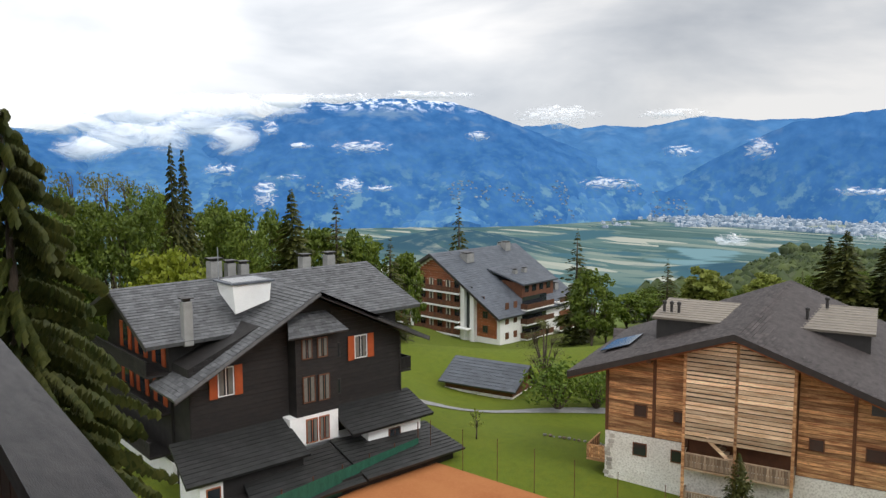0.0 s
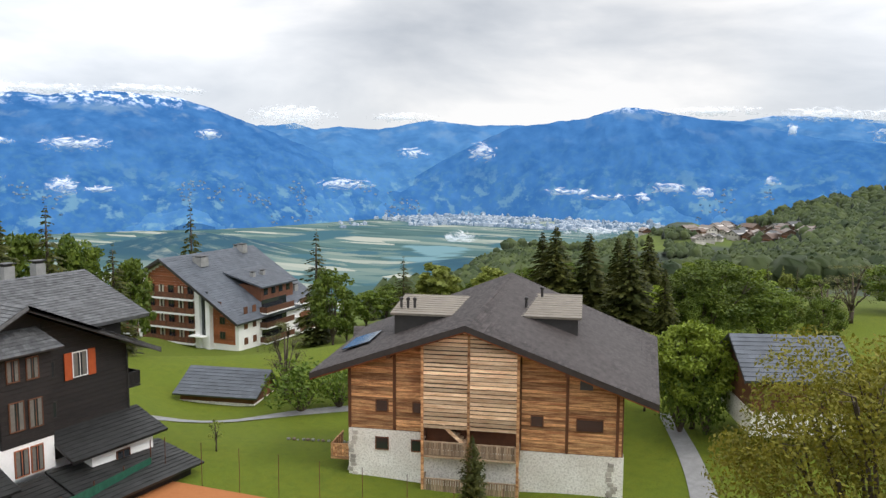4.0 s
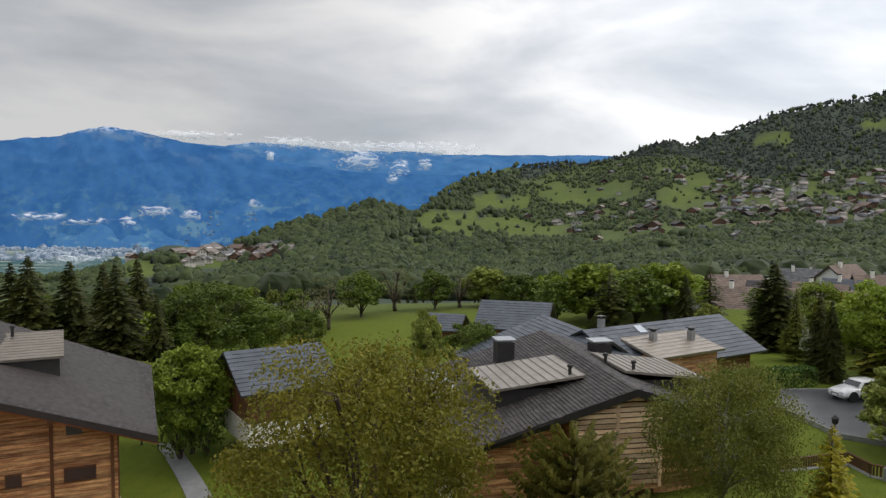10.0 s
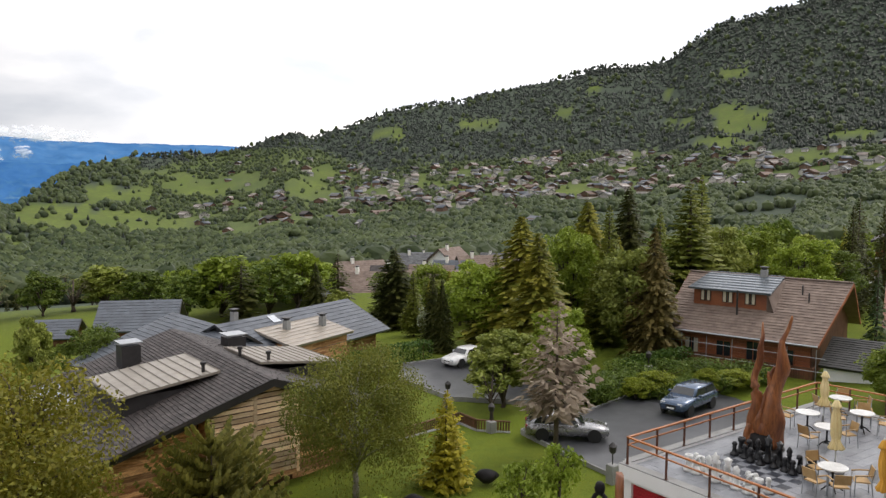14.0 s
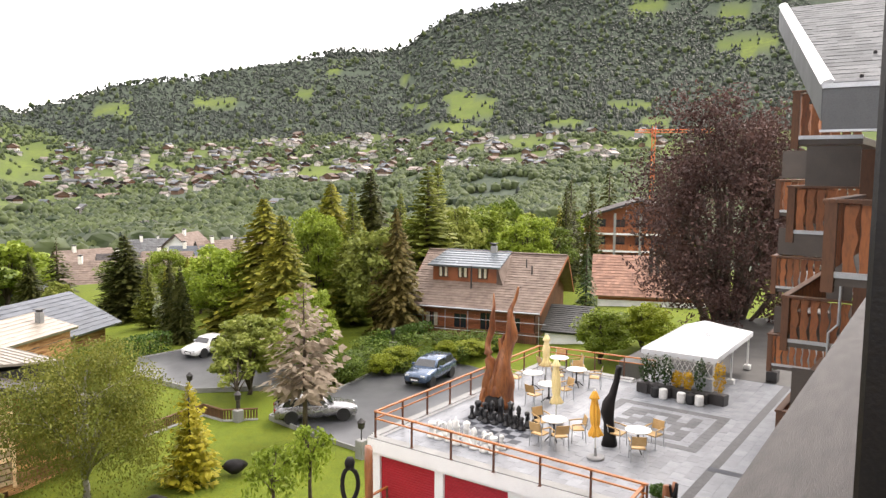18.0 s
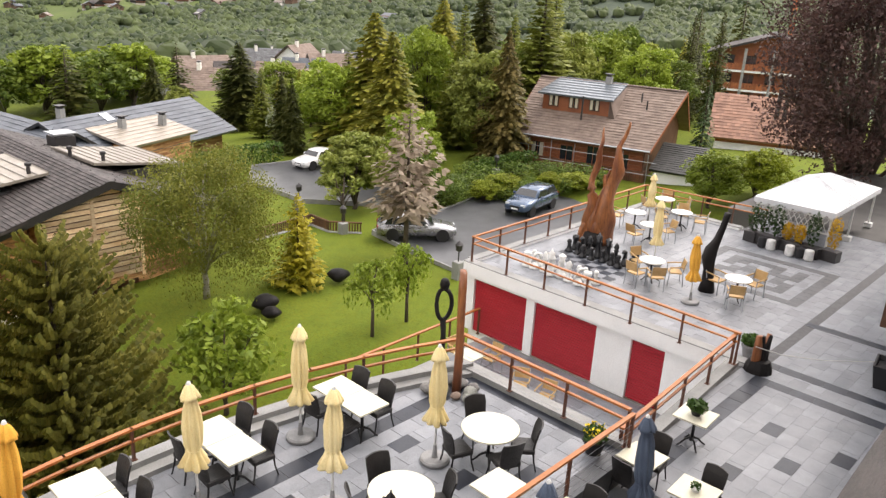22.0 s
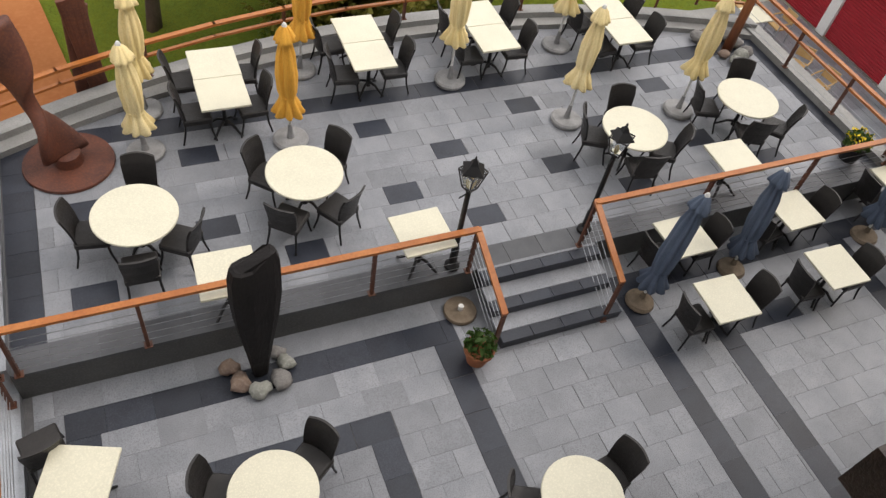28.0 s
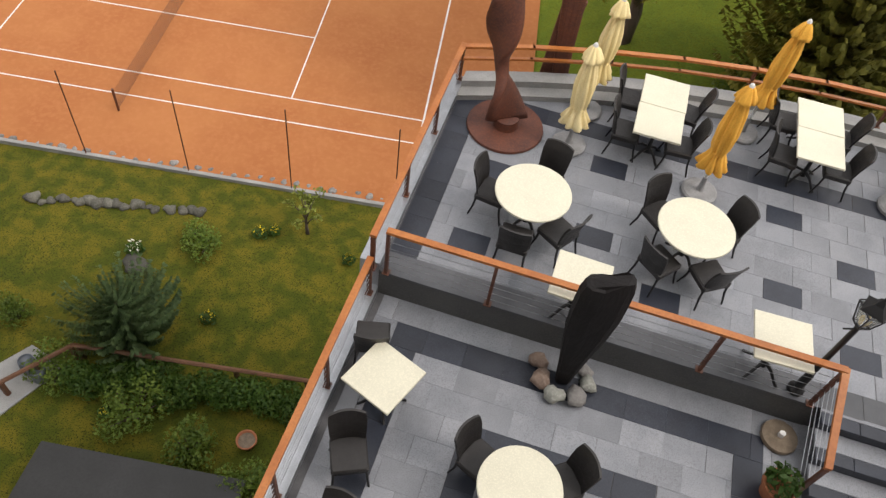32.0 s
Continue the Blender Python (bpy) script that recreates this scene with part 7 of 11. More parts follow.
# stack next door, and the further stack standing forward of it
for z in (7.56, 5.0, 2.4):
    hotel_balcony(11.2, 14.5, 0.68, 2.07, z, 1.0)
for z in (7.75, 5.3, 2.75):
    hotel_balcony(26.0, 31.0, 2.48, 5.7, z, 1.0, privacy=((2.6, 5.6, z + 1.05, z + 1.9),))
for z, pv in ((9.7, ((3.0, 3.6, 10.4, 11.5),)), (7.65, ((2.5, 3.55, 8.62, 9.5),)), (5.22, ((2.5, 3.0, 6.2, 7.1),)), (2.6, ((2.5, 3.6, 3.6, 4.6),))):
    hotel_balcony(18.0, 24.0, 2.48, 3.82, z, 1.0, privacy=pv)
part("drain_pipe", Geo().tube([(17.9, 2.7, 7.3), (17.9, 2.72, 5.7), (17.9, 2.9, 5.5), (17.9, 2.9, 2.5)], [0.03] * 4, 8), VERGE, hotel)
slope = [(11.0, 2.15, 10.0), (11.0, -3.2, 10.0), (17.6, -3.2, 12.4), (17.6, 4.1, 12.4)]
rf = roof_plane(hotel, slope, 0.2, HOTELROOF, 0.24, 0.24, seed=91, lift0=0.012)
part("eave_fascia", Geo().box(10.92, 10.99, -3.2, 2.18, 9.46, 9.99), FASCIA, hotel, "dark grey sheet-metal fascia")
part("eave_lip", Geo().box(10.9, 11.02, -3.2, 2.2, 9.99, 10.05).box(10.9, 11.0, -3.2, 2.2, 9.43, 9.46), VERGE, hotel)
a, b = Vector(slope[0]), Vector(slope[3])
g = Geo()
for dy, dz0, dz1 in ((0.0, -0.42, 0.06),):
    vs = [a + Vector((0, dy, dz0)), b + Vector((0, dy, dz0)), b + Vector((0, dy, dz1)), a + Vector((0, dy, dz1))]
    g.add(vs + [v + Vector((0, 0.06, 0)) for v in vs], [(0, 1, 2, 3), (7, 6, 5, 4), (3, 2, 6, 7), (4, 5, 1, 0), (0, 3, 7, 4), (1, 5, 6, 2)])
part("verge_board", g, FASCIA, hotel)
part("verge_trim", Geo().tube([a + Vector((0, 0.0, 0.07)), b + Vector((0, 0.0, 0.07))], [0.085, 0.085], 6, 0.5), VERGE, hotel, "pale sheet-metal verge trim")
guard = Geo().box(-0.025, 0.025, -0.025, 0.025, 0, 0.05, c=0.01).mesh("snow_guard", DARKMETAL)
up = Vector((6.6, 0, 2.4)).normalized()
for k in range(9):
    for j in range(8):
        p = Vector((11.0, 1.8 - 0.5 * j - 0.2 * (k % 2), 10.0)) + up * (0.35 + 0.7 * k)
        o = part("snow_guard", guard, None, rf)
        o.location = p + Vector((0, 0, 0.03))
        o.rotation_euler = (0, -math.atan2(2.4, 6.6), 0)
q = [Vector((11.0, 0.9, 10.0)) + up * 1.9 + Vector((0, y, 0.14)) + up * s for y, s in ((0, 0), (-1.1, 0), (-1.1, 1.5), (0, 1.5))]
sk = part("roof_skylight", Geo().sheet([q[0], q[3], q[2], q[1]], 0.14), DARKMETAL, hotel)
q2 = [p + Vector((0.0, 0.0, 0.012)) for p in (q[0] + up * 0.08 - Vector((0, 0.08, 0)), q[3] - up * 0.08 - Vector((0, 0.08, 0)), q[2] - up * 0.08 + Vector((0, 0.08, 0)), q[1] + up * 0.08 + Vector((0, 0.08, 0)))]
part("pane", Geo().sheet(q2, 0.01), GLASS, sk)

# own balcony: floor, parapet of boards with a weathered cap, set back where the view opens, and the panel towards the next room
own = part("own_balcony", Geo().slab([(-6, -1.35), (8, -1.35), (8, 0.8), (0.34, 0.57), (0.34, -0.38), (-0.95, -0.38), (-0.95, 0.2), (-6, 0.45)], 7.2, 7.4), CONCRETE, hotel)
CAP_EAST, CAP_WEST = [(0.43, 0.555), (9.0, 0.78), (9.0, 0.95), (0.43, 0.725)], [(-6.0, 0.52), (-0.95, 0.245), (-0.95, 0.395), (-6.0, 0.70)]
for c in (CAP_EAST, CAP_WEST, [(-0.95, -0.44), (0.43, -0.44), (0.43, -0.32), (-0.95, -0.32)]):
    part("parapet_cap", Geo().slab(c, 8.35, 8.40), CAPWOOD, own, "weathered grey wooden rail cap")
part("parapet_cap", Geo().box(-1.05, -0.95, -0.44, 0.36, 8.35, 8.398), CAPWOOD, own)
part("parapet_cap", Geo().box(0.43, 0.51, -0.44, 0.553, 8.35, 8.398), CAPWOOD, own)
pb = Geo().box(-0.085, 0.085, -0.014, 0.014, 7.3, 8.35).mesh("parapet_board", HOTELWALL)
for c in (CAP_EAST, CAP_WEST):
    p, q = Vector(((c[0][0] + c[3][0]) / 2, (c[0][1] + c[3][1]) / 2, 0)), Vector(((c[1][0] + c[2][0]) / 2, (c[1][1] + c[2][1]) / 2, 0))
    n = int((q - p).length / 0.18)
    for k in range(n):
        o = part("parapet_board", pb, None, own)
        o.location = p.lerp(q, (k + 0.5) / n)
        o.rotation_euler = (0, 0, math.atan2(q.y - p.y, q.x - p.x))
for x in (-0.98, 0.38):
    for k in range(4):
        o = part("parapet_board", pb, None, own)
        o.location, o.rotation_euler = (x, -0.3 + 0.17 * k, 0), (0, 0, math.pi / 2)
for k in range(7):
    part("parapet_board", pb, None, own).location = (-0.85 + 0.18 * k, -0.38, 0)
part("divider_panel", Geo().box(0.96, 1.0, -1.3, 0.575, 7.42, 10.6, c=0.006), DIVIDER, own, "near-black laminate divider panel")
part("divider_bracket", Geo().box(0.9, 1.0, 0.5, 0.59, 8.18, 8.22), GALV, own)
part("soffit", Geo().slab([(-6, -1.35), (8, -1.35), (8, 0.6), (-6, 0.2)], 10.6, 10.75), HOTELWALL, hotel)


def bistro_on_balcony():
    t = thing("round_table", "small white round table on a neighbouring balcony", "table", Matrix.Translation((19.6, 3.5, 4.95)))
    part("tabletop", Geo().lathe([(0.02, 0.70), (0.36, 0.70), (0.37, 0.715), (0.36, 0.73), (0.02, 0.73)], 20), WHITE, t)
    part("pedestal", Geo().cyl((0, 0, 0.03), (0, 0, 0.70), 0.03, n=8).cyl((0, 0, 0), (0, 0, 0.03), 0.2, 0.18, n=12), DARKMETAL, t)


bistro_on_balcony()

# wet paving, its colour halved to carry the copper beech's shadow
PATIO = mat("shadow_toned_wet_patio", (0.065, 0.062, 0.058), (0.045, 0.043, 0.041), 0.7, 0.5, 0.2, fine=30)
solid("pavement_patio", Geo().slab([(34.02, 2.5), (52, 2.5), (52, 9.5), (46, 14.0), (34.02, 14.0)], -3.0, -0.04), PATIO, "wet patio behind the white tent, coloured dark for tree shadow", "patio", "structure")


# ---- car park, drive and cars ----
def asphalt(name, poly, label):
    solid(name, Geo().slab(poly, -5.9, -5.45), ASPHALT, label, "car park", "structure")
    k = Geo()
    for p, q in zip(poly, poly[1:] + poly[:1]):
        d = (Vector((*q, 0)) - Vector((*p, 0)))
        a = math.atan2(d.y, d.x)
        k.box(0, d.length, -0.1, 0.0, -5.9, -5.37, m=Matrix.Translation((*p, 0)) @ Matrix.Rotation(a, 4, "Z"))
    solid("kerb", k, CONCRETE, "grey concrete kerb round the wet asphalt", "kerb", "structure")


asphalt("road_car_park", [(28.6, 24.6), (36, 21.5), (45, 23.5), (51, 30.5), (46.5, 37.5), (42.4, 35.4), (36.2, 34.2), (29.6, 33.6), (28.9, 29.5)], "wet dark asphalt car park beside the terrace")
asphalt("road_drive", [(30.4, 41.7), (33.6, 38.5), (40, 36.7), (46, 38.0), (46, 39.6), (40.2, 39.4), (37.6, 42.0), (40.6, 47.0), (38.5, 51.5), (33.0, 52.0), (30.2, 48.2)], "wet dark asphalt forecourt and drive between gardens")
CARGLASS = mat("dark_car_glass", (0.015, 0.018, 0.022), None, 4, 0.08, 0.0, spec=0.9)
TYRE = mat("black_tyre_rubber", (0.02, 0.02, 0.02), None, 20, 0.85, 0.1)
RIM = mat("alloy_rim", (0.5, 0.5, 0.52), None, 10, 0.35, 0.0, metal=0.8)
REDLAMP = mat("red_tail_lamp", (0.35, 0.01, 0.01), None, 10, 0.2, 0.0)
CLEARLAMP = mat("clear_headlamp", (0.65, 0.68, 0.7), None, 10, 0.15, 0.0)


def skin(stations, material, name, parent, smooth=True):
    """A body skinned over cross-sections: x, then points (y, z) of the half section from below to above."""
    n = len(stations[0][1])
    vs = []
    for x, half in stations:
        vs += [(x, -y, z) for y, z in half] + [(x, y, z) for y, z in reversed(half)]
    m = 2 * n
    fs = [(j * m + k, j * m + (k + 1) % m, (j + 1) * m + (k + 1) % m, (j + 1) * m + k) for j in range(len(stations) - 1) for k in range(m)]
    fs += [tuple(range(m - 1, -1, -1)), tuple(range((len(stations) - 1) * m, len(stations) * m))]
    return part(name, Geo().add(vs, fs), material, parent, smooth=smooth)


def car(name, label, at, yaw, paint, L=4.7, W=1.82, H=1.5, belt=0.95, roof=(1.35, 2.0, 4.15, 4.6), tall=0.0, bed=False):
    """A parked car, its nose at +x. roof: foot of windscreen, roof front, roof rear, foot of rear window, from the nose."""
    c = thing(name, label, "car", Matrix.Translation((*at, -5.45)) @ Matrix.Rotation(radians(yaw), 4, "Z"), "parked cars")
    h, w = L / 2, W / 2
    z0 = 0.28 + tall
    b = belt + tall
    X = lambda d: h - d

    def sec(k, top, low=z0):
        return [(w * 0.86 * k, low), (w * k, low + 0.16), (w * 1.0 * k, (low + top) / 2), (w * 0.965 * k, top - 0.10), (w * 0.86 * k, top)]
    st = [(X(0.0), sec(0.70, b - 0.30, z0 + 0.08)), (X(0.10), sec(0.86, b - 0.20)), (X(0.5), sec(0.97, b - 0.11)), (X(roof[0]), sec(1.0, b)), (X(roof[0] + 0.6), sec(1.0, b + 0.02)), (X(L - 1.2), sec(1.0, b + 0.04)), (X(L - 0.35), sec(0.98, b + 0.02)), (X(L - 0.06), sec(0.92, b - 0.05)), (X(L), sec(0.80, b - 0.25, z0 + 0.1))]
    skin(st, paint, "body", c)
    top = H + tall

    def cab(k, zt):
        return [(w * 0.90 * k, b - 0.05), (w * 0.88 * k, b), (w * 0.76 * k, zt - 0.06), (w * 0.66 * k, zt)]
    st = [(X(roof[0]), cab(0.98, b + 0.03)), (X(roof[1]), cab(1, top - 0.03)), (X((roof[1] + roof[2]) / 2), cab(1, top)), (X(roof[2]), cab(0.98, top - 0.04)), (X(roof[3]), cab(0.95, b + 0.03))]
    skin(st, paint, "cabin", c)
    # glass, a little proud of the cabin
    for s in (-1, 1):
        mid = (roof[1] + roof[2]) / 2
        for d0, d1, e0, e1 in ((roof[0] + 0.30, mid - 0.06, roof[1] + 0.10, mid - 0.06), (mid + 0.06, roof[3] - 0.28, mid + 0.06, roof[2] - 0.10)):
            quad = [(X(d0), s * w * 0.895, b + 0.04), (X(d1), s * w * 0.895, b + 0.04), (X(e1), s * w * 0.785, top - 0.11), (X(e0), s * w * 0.785, top - 0.11)]
            part("side_window", Geo().sheet(quad if s < 0 else quad[::-1], 0.012), CARGLASS, c)
    for d0, d1, nm, sg in ((roof[0], roof[1], "windscreen", 1), (roof[3], roof[2], "rear_window", -1)):
        p0, p1 = (X(d0) + sg * -0.10 + sg * 0.03, b + 0.10), (X(d1) + sg * 0.06 + sg * 0.03, top - 0.09)
        quad = [(p0[0], -w * 0.80, p0[1]), (p0[0], w * 0.80, p0[1]), (p1[0], w * 0.66, p1[1]), (p1[0], -w * 0.66, p1[1])]
        part(nm, Geo().sheet(quad if sg > 0 else quad[::-1], 0.012), CARGLASS, c)
    wheel = [(0.34, -0.11), (0.345, -0.07), (0.345, 0.07), (0.34, 0.11), (0.22, 0.115), (0.22, -0.115)]
    for x in (X(0.85), X(L - 0.95)):
        for s in (-1, 1):
            g = Geo()
            n = 20
            vs = [(r * math.cos(2 * math.pi * k / n), y, r * math.sin(2 * math.pi * k / n)) for r, y in wheel for k in range(n)]
            g.add(vs, [(j * n + k, j * n + (k + 1) % n, ((j + 1) % 6) * n + (k + 1) % n, ((j + 1) % 6) * n + k) for j in range(6) for k in range(n)], Matrix.Translation((x, s * (w - 0.11), 0.345)))
            ty = part("tyre", g, TYRE, c)
            rm = Geo().cyl((x, s * (w - 0.16), 0.345), (x, s * (w - 0.03), 0.345), 0.225, n=16)
            part("rim", rm, RIM, ty)
            arch = Geo().cyl((x, s * (w - 0.25), 0.37), (x, s * (w + 0.003), 0.37), 0.40, n=18)
            part("wheel_arch", arch, TYRE, c)
    for s in (-1, 1):
        part("headlamp", Geo().box(X(0.34), X(0.02), s * w * 0.60 - 0.16, s * w * 0.60 + 0.16, b - 0.34, b - 0.20, c=0.02), CLEARLAMP, c)
        part("tail_lamp", Geo().box(X(L) + 0.0, X(L - 0.16), s * w * 0.72 - 0.13, s * w * 0.72 + 0.13, b - 0.26, b - 0.06, c=0.02), REDLAMP, c)
        part("wing_mirror", Geo().box(X(roof[0] + 0.62), X(roof[0] + 0.42), s * (w + 0.09) - 0.1, s * (w + 0.09) + 0.1, b + 0.02, b + 0.16, c=0.03), paint, c)
        part("door_handle", Geo().box(X(2.95), X(2.75), s * (w + 0.004) - 0.012, s * (w + 0.004) + 0.012, b - 0.14, b - 0.10), DARKMETAL, c)
    part("grille", Geo().box(X(0.14), X(-0.012), -w * 0.36, w * 0.36, z0 + 0.12, b - 0.33), TYRE, c)
    part("number_plate", Geo().box(X(0.0), X(-0.025), -0.25, 0.25, z0 + 0.14, z0 + 0.24), WHITE, c)
    part("bumper", Geo().box(X(L + 0.03), X(L - 0.2), -w * 0.8, w * 0.8, z0, z0 + 0.2, c=0.04), paint if not tall else TYRE, c)
    return c


SILVER = mat("silver_car_paint", (0.30, 0.30, 0.31), (0.27, 0.27, 0.28), 3, 0.28, 0.0, metal=0.75, coat=0.6)
BLUECAR = mat("dark_blue_car_paint", (0.075, 0.115, 0.185), (0.06, 0.095, 0.155), 3, 0.25, 0.0, metal=0.5, coat=0.6)
WHITECAR = mat("white_car_paint", (0.78, 0.78, 0.77), None, 3, 0.3, 0.0, coat=0.5)
car("estate_car", "silver estate car parked on the wet asphalt", (30.9, 31.2), -41, SILVER, 4.75, 1.84, 1.48)
car("sport_utility_car", "dark blue sport utility car parked on wet asphalt", (41.5, 30.6), 189, BLUECAR, 4.8, 1.95, 1.55, 1.0, (1.3, 1.95, 4.2, 4.6), 0.12)
car("pickup_car", "white car parked on the forecourt by a garage", (37.3, 49.2), 188, WHITECAR, 4.4, 1.75, 1.42, 0.92, (1.25, 1.8, 3.3, 3.9), 0.0)


def pillar_lamp(x, y, pillar=0.9):
    l = thing("pillar_lamp", "black garden lantern on a grey stone pillar", "lamp", Matrix.Translation((x, y, max(land_at(x, y), -5.6))), "garden lamps")
    part("pillar", Geo().box(-0.24, 0.24, -0.24, 0.24, -0.2, pillar, c=0.03), CONCRETE, l)
    part("stem", Geo().cyl((0, 0, pillar), (0, 0, pillar + 0.55), 0.035, n=8), DARKMETAL, l)
    part("lantern", Geo().lathe([(0.08, pillar + 0.55), (0.17, pillar + 0.62), (0.2, pillar + 0.9), (0.23, pillar + 0.92), (0.1, pillar + 1.05), (0.03, pillar + 1.12)], 8), DARKMETAL, l)


for x, y, p in ((28.1, 25.2, 0.95), (28.3, 34.9, 0.6), (29.2, 40.6, 0.6), (45.5, 37.2, 0.9)):
    pillar_lamp(x, y, p)


def garden_fence(pts):
    f = thing("garden_fence", "low brown wooden garden fence with a rail", "fence")
    for p, q in zip(pts, pts[1:]):
        p, q = Vector((*p, land_at(*p))), Vector((*q, land_at(*q)))
        n = max(2, int((q - p).length / 0.16))
        for k in range(n):
            c = p.lerp(q, (k + 0.5) / n)
            part("picket", Geo().box(c.x - 0.05, c.x + 0.05, c.y - 0.015, c.y + 0.015, c.z + 0.05, c.z + 0.62), HOTELWALL, f)
        part("top_rail", Geo().tube([p + Vector((0, 0, 0.68)), q + Vector((0, 0, 0.68))], [0.06, 0.06], 6), HOTELWALL, f)
        part("footing", Geo().tube([p, q], [0.12, 0.12], 6), CONCRETE, f)


garden_fence([(23.4, 36.9), (25.8, 37.2), (27.8, 37.4), (27.8, 35.6), (29.2, 34.2)])


def clipped_hedge(x0, y0, x1, y1, w, h, seed):
    rs = np.random.RandomState(seed)
    n = int(260 * math.hypot(x1 - x0, y1 - y0))
    t = rs.uniform(0, 1, n)
    d = Vector((x1 - x0, y1 - y0)).normalized()
    off, zz = rs.uniform(-w / 2, w / 2, n), rs.uniform(0.05, h, n)
    k = rs.randint(0, 3, n)
    off = np.where(k == 0, np.sign(off) * w / 2, off) * (1 + 0.08 * rs.normal(size=n))
    zz = np.where(k == 1, h, zz)
    zz = zz + 0.05 * rs.normal(size=n)
    base = land(x0 + (x1 - x0) * t, y0 + (y1 - y0) * t)
    c = np.stack([x0 + (x1 - x0) * t - d.y * off, y0 + (y1 - y0) * t + d.x * off, base + np.maximum(zz, 0.03)], -1)
    u = rs.normal(size=(n, 3))
    u = u / np.linalg.norm(u, axis=1)[:, None] * 0.12
    v = np.cross(u, rs.normal(size=(n, 3)))
    v = v / np.linalg.norm(v, axis=1)[:, None] * 0.08
    hd = thing("clipped_hedge", "neatly clipped green hedge beside the forecourt", "hedge")
    part("foliage", leaves("foliage", c, u, v, HEDGE), None, hd)
    core = Geo()
    m = max(2, int(math.hypot(x1 - x0, y1 - y0)))
    for i in range(m):
        a = (x0 + (x1 - x0) * (i + 0.5) / m, y0 + (y1 - y0) * (i + 0.5) / m)
        core.cyl((*a, land_at(*a) - 0.1), (*a, land_at(*a) + h * 0.85), 0.03, n=5)
    o = part("stems", core, HOTELWALL, hd)
    o["kind"] = "stuff"


HEDGE = leaf_mat("hedge_leaves", (0.03, 0.075, 0.012), (0.09, 0.15, 0.02), 1.5)

# ---- terrace furniture ----
CREAM = mat("cream_table_laminate", (0.60, 0.58, 0.455), (0.555, 0.535, 0.42), 2.5, 0.38, 0.02, fine=50, c3=(0.74, 0.7, 0.55))
WICKER = mat("dark_woven_wicker", (0.014, 0.012, 0.0115), (0.009, 0.008, 0.0075), 12, 0.5, 0.7, fine=110, c3=(0.032, 0.028, 0.026), bumpd=0.006)
CASTIRON = mat("black_cast_iron", (0.016, 0.016, 0.017), None, 10, 0.45, 0.1, metal=0.3)
YELLOWCLOTH = mat("pale_yellow_canvas", (0.86, 0.72, 0.40), (0.76, 0.60, 0.27), 2.2, 0.85, 0.2, fine=90, stretch=(1, 1, 0.4))
ORANGECLOTH = mat("orange_yellow_canvas", (0.80, 0.42, 0.06), (0.70, 0.34, 0.04), 2.2, 0.85, 0.2, fine=90, stretch=(1, 1, 0.4))
BLUECLOTH = mat("grey_blue_canvas", (0.085, 0.115, 0.165), (0.06, 0.08, 0.12), 2.5, 0.85, 0.2, fine=90, stretch=(1, 1, 0.4))
POLEWHITE = mat("white_painted_pole", (0.75, 0.75, 0.73), None, 8, 0.4, 0.02)
STONEBASE = mat("grey_stone_base", (0.30, 0.30, 0.30), (0.2, 0.2, 0.2), 4, 0.7, 0.2)
BROWNBASE = mat("brown_pebble_concrete", (0.20, 0.155, 0.11), (0.13, 0.10, 0.07), 9, 0.85, 0.5, fine=70)
BAMBOO = mat("pale_bamboo_wood", (0.52, 0.34, 0.15), (0.42, 0.26, 0.10), 4, 0.55, 0.1)
TERRACOTTA = mat("terracotta", (0.36, 0.13, 0.055), (0.28, 0.10, 0.045), 5, 0.8, 0.1)
PLANTGREEN = leaf_mat("pot_plant_leaves", (0.03, 0.075, 0.012), (0.07, 0.13, 0.025), 5)
PETALYELLOW = leaf_mat("yellow_petals", (0.75, 0.55, 0.02), (0.85, 0.68, 0.05), 5)
PETALWHITE = leaf_mat("white_petals", (0.75, 0.75, 0.65), (0.85, 0.85, 0.8), 5)
PETALRED = leaf_mat("red_petals", (0.5, 0.01, 0.01), (0.6, 0.03, 0.02), 5)
CHAR = mat("charred_wood", (0.008, 0.007, 0.007), (0.014, 0.012, 0.012), 3, 0.6, 0.6, fine=25, stretch=(1, 1, 0.25), bumpd=0.02, spec=0.2)
REDHEART = mat("oiled_heartwood", (0.34, 0.125, 0.04), (0.13, 0.035, 0.012), 3.2, 0.45, 0.5, fine=18, stretch=(1, 1, 0.15), c3=(0.05, 0.02, 0.01), bumpd=0.015)
RUST = mat("corten_rust", (0.11, 0.032, 0.016), (0.065, 0.022, 0.015), 2.5, 0.62, 0.3, fine=30, c3=(0.16, 0.05, 0.02))
BLACKPIECE = mat("black_chess_plastic", (0.015, 0.015, 0.017), None, 8, 0.35, 0.02)
WHITEPIECE = mat("white_chess_plastic", (0.78, 0.78, 0.76), None, 8, 0.35, 0.02)
LAMPGLASS = mat("amber_lamp_glass", (0.55, 0.42, 0.18), None, 5, 0.1, 0.0)


